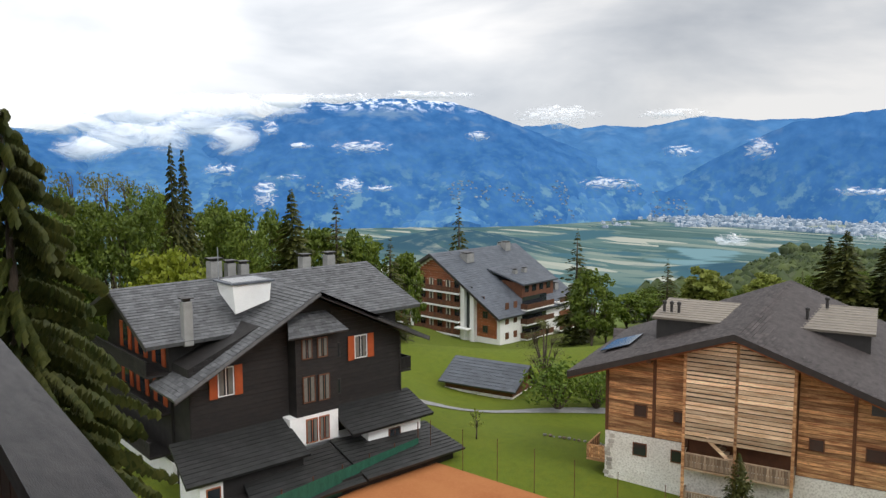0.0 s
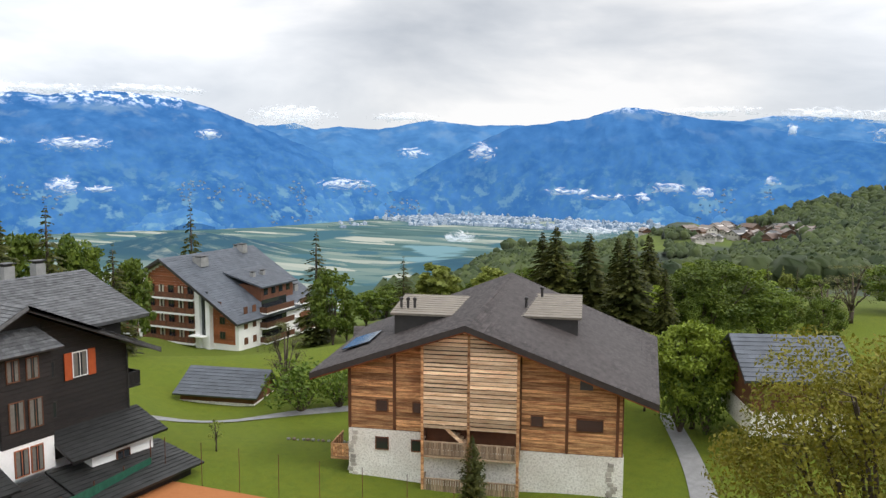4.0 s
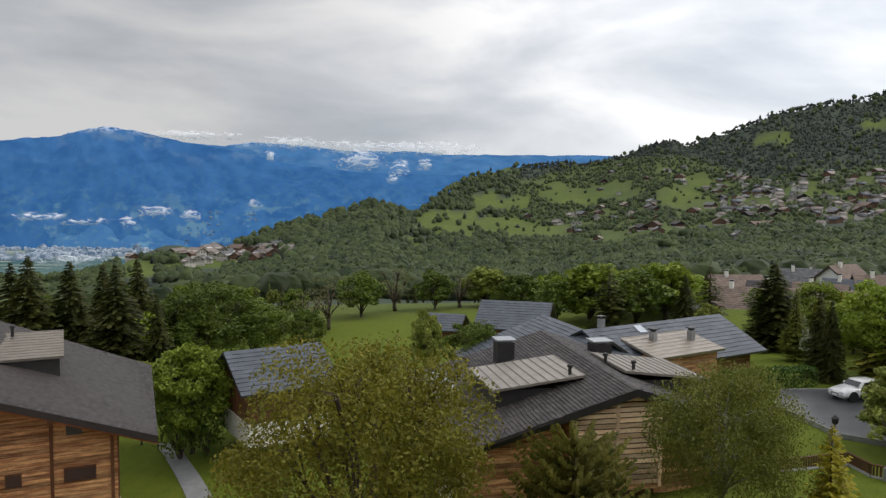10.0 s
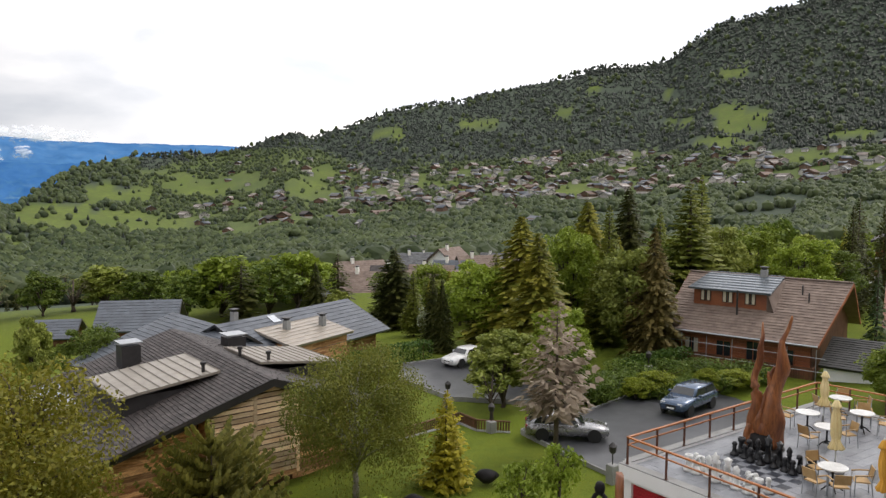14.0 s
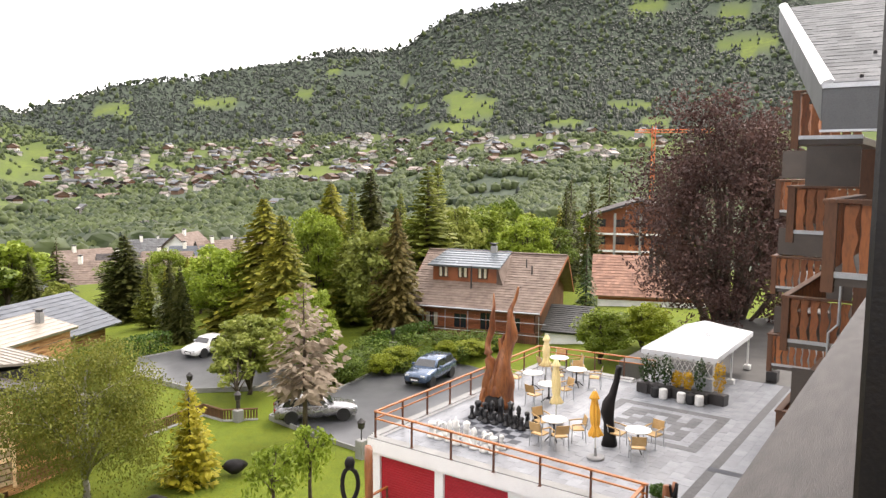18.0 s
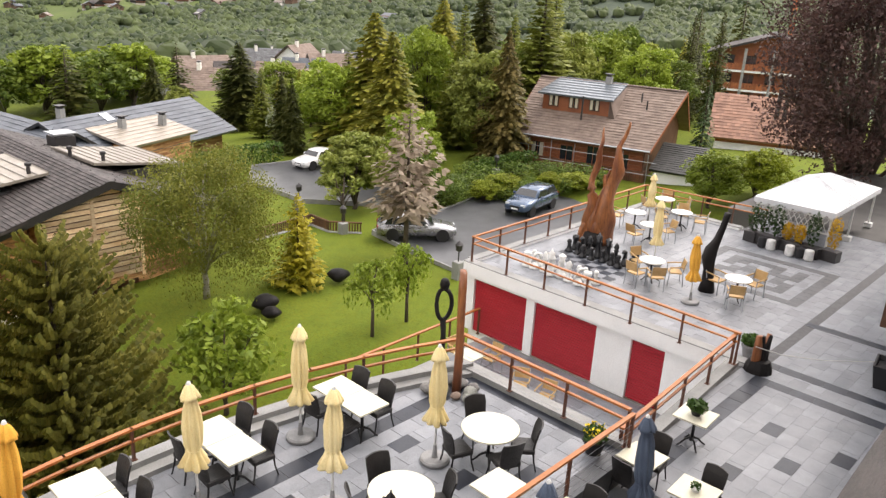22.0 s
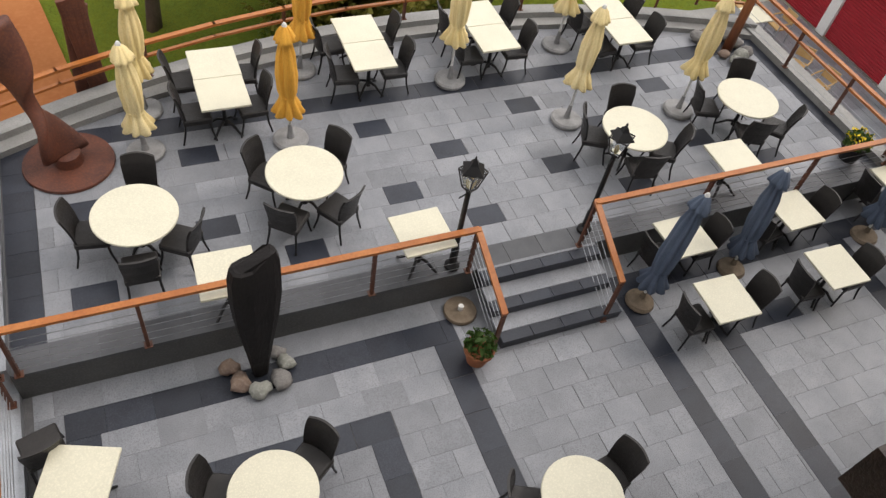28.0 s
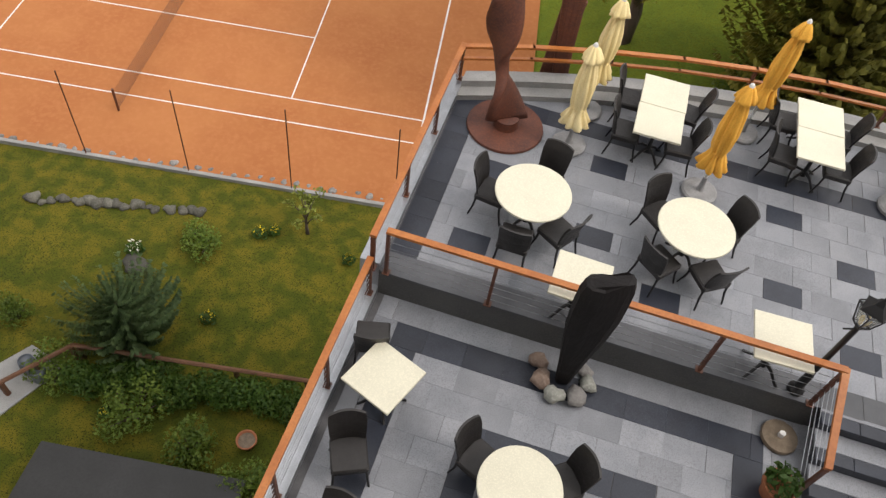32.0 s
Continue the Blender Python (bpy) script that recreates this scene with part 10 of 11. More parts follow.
FOLIAGE = {
    "spruce": leaf_mat("spruce_needles", (0.030, 0.042, 0.010), (0.104, 0.106, 0.022), 0.5),
    "spruce_gold": leaf_mat("sunlit_spruce_needles", (0.14, 0.165, 0.022), (0.42, 0.38, 0.055), 0.5),
    "spruce_dark": leaf_mat("old_spruce_needles", (0.028, 0.042, 0.010), (0.085, 0.088, 0.020), 0.8),
    "spruce_brown": leaf_mat("bronze_spruce_needles", (0.095, 0.086, 0.024), (0.235, 0.175, 0.055), 0.5),
    "larch": leaf_mat("larch_needles", (0.110, 0.140, 0.020), (0.265, 0.285, 0.045), 0.5),
    "broadleaf": leaf_mat("maple_leaves", (0.050, 0.090, 0.012), (0.170, 0.222, 0.030), 0.35),
    "bright": leaf_mat("bright_lime_leaves", (0.125, 0.185, 0.016), (0.275, 0.34, 0.040), 0.4),
    "golden": leaf_mat("golden_green_leaves", (0.144, 0.190, 0.013), (0.289, 0.321, 0.029), 0.5),
    "pale": leaf_mat("pale_green_leaves", (0.130, 0.170, 0.028), (0.290, 0.315, 0.066), 0.5),
    "bare": leaf_mat("sparse_spring_leaves", (0.096, 0.112, 0.032), (0.193, 0.188, 0.065), 0.6),
    "olive": leaf_mat("olive_apple_leaves", (0.11, 0.12, 0.011), (0.25, 0.22, 0.024), 0.5),
    "birch": leaf_mat("birch_leaves", (0.085, 0.105, 0.015), (0.19, 0.19, 0.03), 0.5),
    "purple": leaf_mat("copper_beech_leaves", (0.045, 0.024, 0.022), (0.13, 0.070, 0.058), 0.4),
    "blossom": leaf_mat("white_blossom", (0.125, 0.175, 0.062), (0.600, 0.625, 0.475), 2.5),
    "pinkish": leaf_mat("pinkish_seed_tufts", (0.20, 0.155, 0.10), (0.52, 0.42, 0.33), 0.9),
    "yellowfir": leaf_mat("golden_cypress", (0.26, 0.24, 0.018), (0.56, 0.48, 0.04), 1.0),
    "pine": leaf_mat("mountain_pine_needles", (0.068, 0.074, 0.014), (0.21, 0.19, 0.036), 1.0),
    "thuja": leaf_mat("weeping_spruce_needles", (0.036, 0.066, 0.026), (0.090, 0.130, 0.048), 0.8),
    "shrub": leaf_mat("shrub_leaves", (0.052, 0.095, 0.012), (0.150, 0.205, 0.028), 0.8),
}


def conifer(seed, h, r, mat_, whorls=26, per=9, twigs=9, droop=0.35, gap=0.12, width=1.0, taper=0.82, tip=0.05):
    """A spruce: tapering stem, whorls of drooping boughs set with hanging twigs. Returns trunk and crown meshes."""
    rs = np.random.RandomState(seed)
    trunk = Geo().tube([(0, 0, 0), (0.02 * r, 0, h * 0.4), (0, 0.01 * r, h * 0.8), (0, 0, h * 0.99)], [h * 0.018, h * 0.013, h * 0.006, 0.01], 8)
    C, U, V = [], [], []
    for k in range(whorls):
        s = k / (whorls - 1)
        z = h * (gap + (1 - gap) * s ** 0.92)
        L0 = r * (1 - s) ** taper * (0.9 + 0.1 * math.sin(7 * s + seed)) + 0.02 * r
        n = max(4, int(per * (1 - 0.45 * s)))
        for b in range(n):
            a = 2 * math.pi * (b + rs.uniform(-0.35, 0.35)) / n + k * 1.7
            L = L0 * rs.uniform(0.62, 1.2)
            zb = z + rs.uniform(-0.55, 0.55) * h / whorls
            d = np.array([math.cos(a), math.sin(a), 0.0])
            side = np.array([-d[1], d[0], 0.0])
            m = max(3, int(twigs * (0.45 + 0.55 * (1 - s))))
            t = (np.arange(m) + rs.uniform(0.1, 0.9, m)) / m
            t = 0.12 + 0.88 * t
            zz = zb + L * (0.10 * t - droop * t * t + 0.10 * t**4) + rs.uniform(-0.02, 0.02, m) * L
            c0 = d[None] * (L * t)[:, None] + np.array([0, 0, 1.0])[None] * zz[:, None]
            for sgn in (-1, 1):
                ln_ = (0.16 + 0.22 * (1 - t)) * L * rs.uniform(0.7, 1.3, m) * width + tip * r
                dirv = unit(d[None] * 0.75 + sgn * side[None] * rs.uniform(0.5, 1.0, (m, 1)) + np.array([0, 0, -1.0])[None] * rs.uniform(0.05, 0.55, (m, 1)))
                C.append(c0 + dirv * (ln_ * 0.5)[:, None])
                U.append(dirv * (ln_ * 0.6)[:, None])
                wv = unit(np.cross(dirv, unit(rs.normal(size=(m, 3)) * 0.4 + np.array([0, 0, 1.0]))))
                V.append(wv * (ln_ * 0.24)[:, None] + np.array([0, 0, -0.02 * r]))
    c, u, v = np.concatenate(C), np.concatenate(U), np.concatenate(V)
    return trunk.mesh("trunk", BARK, True), leaves("crown", c, u, v, FOLIAGE[mat_])


def broadleaf(seed, h, r, mat_, n=4200, size=0.16, stem=0.3, lobes=16, bark=None, hang=0.0, open_=0.0, limbs=9):
    """A broadleaved tree: trunk, limbs and a crown of leaf clumps on their ends with gaps between."""
    rs = np.random.RandomState(seed)
    g = Geo()
    base = h * stem
    tr = max(0.06, h * 0.018)
    g.tube([(0, 0, 0), (0.03 * r, 0.02 * r, base * 0.6), (0.0, 0.05 * r, base * 1.2), (0.05 * r, 0, h * 0.75)], [tr * 1.25, tr, tr * 0.8, tr * 0.25], 8)
    cz, rz = (h + base * 0.8) / 2, (h - base * 0.8) / 2
    heads = []
    for k in range(lobes):
        a, s = 2.4 * k + rs.uniform(-0.4, 0.4), (k + 0.5) / lobes
        el = math.asin(1 - 1.75 * s) if s < 1 else -0.8
        q = rs.uniform(0.55, 0.82)
        heads.append((r * q * math.cos(el) * math.cos(a), r * q * math.cos(el) * math.sin(a), cz + rz * q * math.sin(el)))
    for k in range(min(limbs, lobes)):
        x, y, z = heads[(k * 2 + 1) % lobes]
        z0 = base * (0.75 + 0.5 * rs.uniform())
        g.tube([(0.01, 0.02, z0), (x * 0.35, y * 0.35, z0 + (z - z0) * 0.5), (x * 0.8, y * 0.8, z0 + (z - z0) * 0.88), (x, y, z)], [tr * 0.5, tr * 0.36, tr * 0.2, tr * 0.07], 6)
        for _ in range(3):
            e = rs.uniform(-1, 1, 3) * r * 0.28
            g.tube([(x * 0.7, y * 0.7, z0 + (z - z0) * 0.8), (x * 0.85 + e[0] * 0.5, y * 0.85 + e[1] * 0.5, z + e[2] * 0.3), (x + e[0], y + e[1], z + abs(e[2]) * 0.6)], [tr * 0.16, tr * 0.1, tr * 0.03], 5)
    C, U, V = [], [], []
    for k, (x, y, z) in enumerate(heads):
        rad = r * rs.uniform(0.30, 0.46)
        m = int(n / lobes * rs.uniform(0.7, 1.3))
        sub = max(3, int(5 * (1 - open_)))
        for q in range(sub):
            e = unit(rs.normal(size=3)) * rad * 0.62
            c, u, v = leaf_ball(rs, m // sub, (x + e[0], y + e[1], z + e[2] * 0.75), (rad * 0.55, rad * 0.55, rad * 0.42), size)
            C.append(c), U.append(u), V.append(v)
            if hang:
                k2 = m // sub // 2
                st = c[rs.randint(0, len(c), k2)]
                dr = rs.uniform(0, 1, (k2, 1))
                C.append(st + np.concatenate([rs.normal(size=(k2, 2)) * 0.05, -dr * hang * r], 1))
                U.append(np.array([0, 0, 1.0]) * size * 0.9 + rs.normal(size=(k2, 3)) * size * 0.3)
                V.append(unit(rs.normal(size=(k2, 3)) * np.array([1, 1, 0.1])) * size * 0.5)
    c, u, v = np.concatenate(C), np.concatenate(U), np.concatenate(V)
    return g.mesh("trunk", bark or BARK, True), leaves("crown", c, u, v, FOLIAGE[mat_])


def bush(seed, h, r, mat_, n=1500, size=0.09):
    rs = np.random.RandomState(seed)
    g = Geo()
    C, U, V = [], [], []
    for k in range(9):
        a = 2 * math.pi * k / 9 + rs.uniform(-0.3, 0.3)
        q = rs.uniform(0.25, 0.7) * (k > 0)
        p = (r * q * math.cos(a), r * q * math.sin(a), h * rs.uniform(0.4, 0.68))
        g.tube([(0, 0, 0), (p[0] * 0.5, p[1] * 0.5, p[2] * 0.5), p], [0.05 * r, 0.03 * r, 0.01 * r], 5)
        c, u, v = leaf_ball(rs, n // 9, p, (r * 0.42, r * 0.42, h * 0.4), size)
        C.append(c), U.append(u), V.append(v)
    c, u, v = np.concatenate(C), np.concatenate(U), np.concatenate(V)
    c[:, 2] = np.maximum(c[:, 2], 0.02)
    return g.mesh("stem", BARK), leaves("crown", c, u, v, FOLIAGE[mat_])


TREE_LABEL = {
    "spruce": "dark green spruce with drooping boughs", "spruce_gold": "tall spruce with golden-green boughs", "spruce_brown": "slim spruce with bronze-brown needles", "larch": "tall light green larch on the slope",
    "broadleaf": "dense green broadleaved tree on the slope", "bright": "fresh bright green tree with a round crown", "golden": "golden-green tree with a round crown", "pale": "pale green young broadleaved tree", "bare": "thin tree with sparse spring leaves",
    "olive": "spreading fruit tree with olive-green leaves", "birch": "weeping birch with hanging twigs", "purple": "huge dark purple copper beech beside the terrace", "blossom": "shrub covered in white blossom", "pinkish": "tall tree with pale pinkish seed tufts",
    "yellowfir": "bright yellow golden cypress on the lawn", "pine": "dark dense mountain pine beside the lawn", "thuja": "slim weeping spruce beside a chalet", "shrub": "dense green garden shrub", "weeping": "small weeping garden tree with a dark trunk",
    "juniper": "wide spreading dark green juniper shrub", "sapling": "thin young tree on the lawn", "cypress": "dark green cone-shaped cypress", "leafshrub": "large-leaved green garden tree", "spruce_near": "large old spruce close to the balcony"}


def build_tree(kind, variant, h, r, near=True):
    s = variant * 31 + sum(map(ord, kind))
    if kind in ("spruce", "spruce_gold", "spruce_brown"):
        return conifer(s, h, r, kind, 46, 12, 14, 0.5, 0.05, 0.72) if near else conifer(s, h, r, kind, 24, 9, 7, 0.5, 0.05, 1.1)
    if kind == "larch":
        return conifer(s, h, r, kind, 40, 12, 11, 0.12, 0.08, 0.8) if near else conifer(s, h, r, kind, 22, 9, 6, 0.12, 0.08, 1.2)
    if kind == "spruce_near":
        return conifer(s, h, r, "spruce_dark", 58, 12, 84, 0.55, 0.05, 0.13, 0.75, 0.018)
    if kind == "thuja":
        return conifer(s, h, r, kind, 26, 8, 7, 0.9, 0.03)
    if kind == "cypress":
        return conifer(s, h, r, "spruce", 34, 14, 8, -0.35, 0.02, 0.8)
    if kind == "yellowfir":
        return conifer(s, h, r, kind, 26, 11, 8, -0.1, 0.03, 0.9)
    if kind == "pine":
        return conifer(s, h, r, kind, 34, 18, 46, -0.30, 0.02, 0.17, 0.42, 0.022)
    if kind == "olive":
        return broadleaf(s, h, r, kind, 60000, 0.082, 0.16, 46, limbs=30)
    if kind == "birch":
        return broadleaf(s, h, r, kind, 26000, 0.062, 0.2, 34, BIRCHBARK, hang=0.5, limbs=16)
    if kind == "purple":
        return broadleaf(s, h, r, kind, 52000, 0.115, 0.03, 80, limbs=34)
    if kind == "pinkish":
        return conifer(s, h, r, kind, 20, 7, 7, -0.25, 0.3, 0.9)
    if kind == "bare":
        return broadleaf(s, h, r, kind, 1500, 0.11, 0.15, 16, limbs=14)
    if kind == "blossom":
        return broadleaf(s, h, r, kind, 2600, 0.12, 0.1, 14)
    if kind == "weeping":
        return broadleaf(s, h, r, "bright", 900, 0.10, 0.5, 9, hang=0.9, limbs=9)
    if kind == "sapling":
        return broadleaf(s, h, r, "pale", 220, 0.09, 0.3, 7, limbs=7)
    if kind == "leafshrub":
        return broadleaf(s, h, r, "bright", 2600, 0.15, 0.15, 18)
    if kind == "juniper":
        return conifer(s, h, r, "thuja", 12, 16, 40, -0.55, 0.03, 0.26, 0.4, 0.03)
    if kind == "shrub":
        return bush(s, h, r, kind)
    return broadleaf(s, h, r, kind, 13000, 0.17, 0.07, 34) if near else broadleaf(s, h, r, kind, 3600, 0.36, 0.07, 24)


NOMINAL = {"spruce": (16.0, 3.0), "spruce_gold": (15, 3.8), "larch": (16, 3.0), "broadleaf": (13.0, 4.2), "pale": (9.0, 2.6), "bare": (14.0, 2.8), "shrub": (2.4, 1.5), "golden": (9.0, 3.2), "weeping": (3.8, 1.05), "sapling": (3.0, 0.7), "bright": (11, 3.4)}
tree_no = {}


def plant(kind, x, y, top, r, z=None):
    """A tree of that kind with its top at a height and a crown radius, standing on the ground."""
    z0 = (land_at(x, y) if z is None else z) - 0.08
    h = top - z0
    k = tree_no[kind] = tree_no.get(kind, -1) + 1
    if kind in NOMINAL:
        H, Rr = NOMINAL[kind]
        v = k % 3
        near = math.hypot(x, y) < 98
        meshes = shared(("tree", kind, v, near), lambda: build_tree(kind, v, H, Rr, near))
        sc = (r / Rr, r / Rr, h / H)
    else:
        meshes, sc = build_tree(kind, k, h, r), (1, 1, 1)
    yaw = (k * 137.5 + 20) % 360
    shrubby = kind in ("shrub", "juniper", "blossom")
    t = thing("shrub" if shrubby else ("conifer" if meshes[1].name.startswith("crown") and kind in ("spruce", "spruce_gold", "spruce_brown", "larch", "spruce_near", "thuja", "cypress", "yellowfir", "pine") else "tree"), TREE_LABEL[kind], "shrub" if shrubby else "tree", Matrix.Translation((x, y, z0)) @ Matrix.Rotation(radians(yaw), 4, "Z") @ Matrix.Diagonal((*sc, 1)), "garden shrubs" if shrubby else "trees of the slope")
    part("trunk" if not shrubby else "stem", meshes[0], None, t)
    part("crown", meshes[1], None, t)
    return t


# west slope, beside and behind the black chalet
plant("spruce_near", -22.6, 4.4, 10.4, 7.4)
plant("broadleaf", -71.3, 23.1, 8.1, 4.6)
plant("broadleaf", -79.6, 37.4, 7.2, 4.4)
plant("spruce", -74.5, 29.2, 11.3, 2.6)
plant("spruce", -77.7, 31.7, 10.8, 2.8)
plant("golden", -61.8, 23.2, 3.6, 4.3)
plant("bare", -87.8, 27.4, 11.4, 3.5)
plant("bare", -89.8, 30.9, 11.1, 3.2)
plant("bare", -80.8, 19.4, 11.0, 3.2)
plant("bare", -84, 23.5, 11.6, 3.4)
plant("broadleaf", -77.4, 20.0, 9.1, 4.2)
plant("broadleaf", -70.0, 15.0, 7.5, 4.5)
plant("broadleaf", -66.0, 9.0, 6.5, 4.5)
plant("broadleaf", -89.3, 32.3, 9.0, 4.0)
plant("broadleaf", -88.0, 40.0, 6.5, 4.5)
plant("spruce", -82.4, 47.1, 6.3, 4.6)
plant("spruce", -85.5, 55.6, 4.4, 4.0)
plant("broadleaf", -91.8, 64.1, 1.3, 4.2)
plant("broadleaf", -97.0, 60.0, 2.2, 4.2)
plant("spruce", -86.2, 65.1, -1.2, 3.8)
plant("broadleaf", -96.8, 52.2, 4.2, 3.5)
plant("broadleaf", -100.8, 70.2, -1.2, 3.5)
plant("spruce", -140.5, 127.8, -0.1, 5.6)
plant("broadleaf", -102.0, 80.6, -3.7, 3.4)
plant("spruce", -81.4, 101.3, -1.8, 4.4)
plant("broadleaf", -74.4, 96.6, -6.3, 3.8)
plant("broadleaf", -80.5, 114.5, -13.0, 3.6)
plant("broadleaf", -75.5, 118.5, -13.0, 3.6)
plant("spruce", -64.0, 101.5, -5.1, 2.8)
plant("pale", -66.6, 117.4, -7.4, 4.2)
plant("shrub", -48.9, 58.2, -10.2, 3.9)
plant("shrub", -46.5, 61.2, -10.6, 3.0)
plant("bare", -53.9, 61.7, -6.2, 3.0)
plant("spruce", -31.8, 84.2, 2.1, 5.0)
plant("spruce", -28.2, 85.7, 1.4, 5.0)
plant("spruce", -22.3, 81.2, 1.4, 5.0)
plant("spruce", -22.2, 89.5, 1.4, 3.9)
plant("spruce", -26.2, 90.5, 0.6, 3.9)
plant("spruce", -35.2, 88.5, 1.0, 4.2)
plant("broadleaf", -15.2, 90.9, -0.5, 6.0)
plant("broadleaf", -19.2, 93.9, -2.5, 5.0)
plant("bright", -11.7, 63.1, -2.2, 3.5)
plant("shrub", -12.4, 62.0, -6.2, 2.5)
plant("shrub", -10.4, 62.2, -6.6, 2.4)
plant("broadleaf", -9.9, 94.7, -3.5, 4.6)
plant("bare", -3.9, 105.1, -3.9, 3.8)
plant("pale", -20.9, 67.0, -4.3, 1.6)
plant("pale", -16.4, 66.2, -4.6, 1.6)
plant("broadleaf", 13.1, 70.6, -2.6, 3.0)
plant("olive", 1.2, 28.3, 4.7, 5.4)
plant("pale", 8.9, 74.8, -1.8, 1.7)
plant("broadleaf", 36.3, 104.1, -0.7, 4.0)
plant("bright", 44.5, 106.3, -0.9, 4.3)
plant("bright", 50.5, 104.3, -1.4, 3.9)
# tree belt across the far side of the meadow
for x, y, top, r, kind in ((35.1, 101.0, 0.4, 4.6, "bright"), (35.2, 94.0, -0.2, 3.6, "spruce"), (45.5, 99.5, 0.6, 4.8, "bright"), (30.2, 101.0, -2.0, 3.2, "broadleaf"), (39.8, 96.0, -0.4, 4.2, "broadleaf"), (41.7, 86.0, -0.4, 2.2, "spruce"),
                          (46.5, 89.0, 0.6, 2.6, "spruce"), (9.8, 125.0, -2.4, 3.6, "bare"), (16.4, 124.0, -2.9, 3.4, "broadleaf"), (25.7, 128.0, -2.8, 4.0, "pale"), (30.1, 122.0, -3.4, 3.6, "broadleaf"), (4.1, 120.0, -2.8, 3.8, "broadleaf"), (-1.1, 110.4, -1.8, 3.4, "bare"),
                          (20.8, 126.0, -3.6, 3.4, "bare"), (49.5, 80.5, -0.6, 3.0, "broadleaf"), (55.5, 80.0, -0.2, 3.4, "bright"), (52.8, 75.0, -1.6, 2.4, "pale"), (61.0, 74.0, 0.8, 3.2, "larch"), (58.0, 68.0, 0.4, 2.8, "broadleaf")):
    plant(kind, x, y, top, r)
# east slope and the gardens round the car park
plant("spruce", 45.5, 73.5, 2.0, 4.4)
plant("spruce_gold", 46.4, 52.8, 6.3, 5.6)
plant("spruce_gold", 59.4, 56.9, 7.4, 5.6)
plant("spruce", 68.3, 59.0, 9.0, 5.0)
plant("larch", 61.2, 45.4, 9.3, 4.8)
plant("spruce_brown", 49.9, 40.4, 5.7, 2.9)
plant("pale", 65.8, 45.8, 6.2, 3.6)
plant("larch", 53.4, 48.6, 5.5, 2.4)
plant("blossom", 44.7, 64.3, -3.3, 2.0)
plant("sapling", 29.8, 36.7, -1.8, 1.3)
plant("pale", 32.3, 38.6, 0.0, 2.4)
plant("pinkish", 27.9, 29.0, 3.0, 2.8)
plant("birch", 17.2, 31.6, 1.9, 3.8)
plant("broadleaf", 39.8, 113.6, -1.1, 4.0)
plant("shrub", 36.3, 36.7, -1.6, 2.0)
plant("bright", 38.2, 38.9, -0.6, 2.2)
plant("bright", 41.0, 42.0, 0.4, 2.4)
plant("broadleaf", 51.0, 68.4, -1.8, 2.8)
plant("broadleaf", 56.0, 61.4, 1.2, 3.4)
plant("larch", 49.0, 57.4, 1.8, 2.4)
plant("purple", 48.8, 12.8, 15.3, 6.2)
plant("thuja", 60.2, 27.6, 3.4, 1.4)
plant("bright", 50.6, 22.0, -0.5, 2.3)
plant("golden", 54.5, 20.4, -0.6, 2.3)
plant("broadleaf", 84.0, 44.9, 3.6, 4.4)
plant("spruce", 117.3, 56.5, 8.4, 3.0)
plant("spruce", 118.0, 50.0, 10.8, 3.2)
plant("larch", 69.2, 49.9, 10.3, 3.0)
plant("spruce", 58.7, 47.2, 4.8, 2.4)
plant("pale", 82.7, 56.7, 5.4, 4.0)
plant("broadleaf", 94.5, 56.9, 6.0, 4.4)
plant("spruce", 72.4, 69.5, 8.2, 3.5)
plant("spruce", 80.0, 68.6, 8.7, 3.2)
for sx, sy, st, sr in ((37.5, 35.9, -2.2, 1.8), (40.0, 36.4, -1.8, 2.0), (43.5, 37.0, -1.4, 2.1), (46.8, 38.6, -1.2, 2.2), (48.8, 35.0, -2.2, 1.8), (50.5, 32.8, -2.5, 1.8), (38.8, 37.4, -3.4, 1.5), (46.5, 36.5, -2.5, 2.0), (38.5, 35.2, -3.6, 1.2)):
    plant("shrub", sx, sy, min(st, -3.7), sr)
for k in range(16):
    f = k / 15
    plant("shrub" if k % 3 else "golden", 37.5 + 13.5 * f + 0.6 * math.sin(5 * k), 36.0 - 5.6 * f + 0.7 * math.cos(3 * k), -4.0 + 0.35 * math.sin(2.3 * k), 1.35 + 0.3 * math.cos(k))
plant("spruce_gold", 42.4, 46.1, 5.2, 4.2)
plant("bright", 53.5, 53.0, 6.2, 3.2)
plant("larch", 52.1, 47.3, 7.3, 2.6)
plant("larch", 62.8, 50.1, 6.5, 2.6)
plant("pale", 69.0, 50.2, 5.5, 4.0)
plant("bright", 80.8, 50.5, 5.7, 4.2)
plant("cypress", 90.0, 44.1, 7.1, 2.3)
plant("cypress", 94.1, 42.4, 7.6, 2.3)
plant("bright", 77.0, 43.1, 4.7, 3.6)
plant("pale", 50.4, 43.2, 4.7, 3.0)
plant("bright", 43.7, 55.2, 3.0, 3.4)
# garden below the terraces
plant("yellowfir", 21.1, 29.6, -0.95, 1.6)
plant("pine", 8.3, 25.7, 0.3, 4.2)
plant("leafshrub", 13.2, 23.3, -2.0, 2.0)
plant("weeping", 19.7, 22.4, -1.6, 1.05)
plant("weeping", 21.9, 22.6, -1.4, 1.1)
plant("shrub", -10.5, 13.8, -11.2, 0.9)
plant("juniper", -10.9, 9.8, -9.9, 1.9)
plant("sapling", -7.6, 15.7, -9.9, 0.7)
plant("shrub", -9.5, 7.6, -10.9, 1.1)
plant("shrub", -7.4, 7.2, -11.0, 1.0)
plant("shrub", -5.4, 6.8, -11.0, 1.0)
plant("shrub", -12.2, 8.0, -11.1, 0.9)
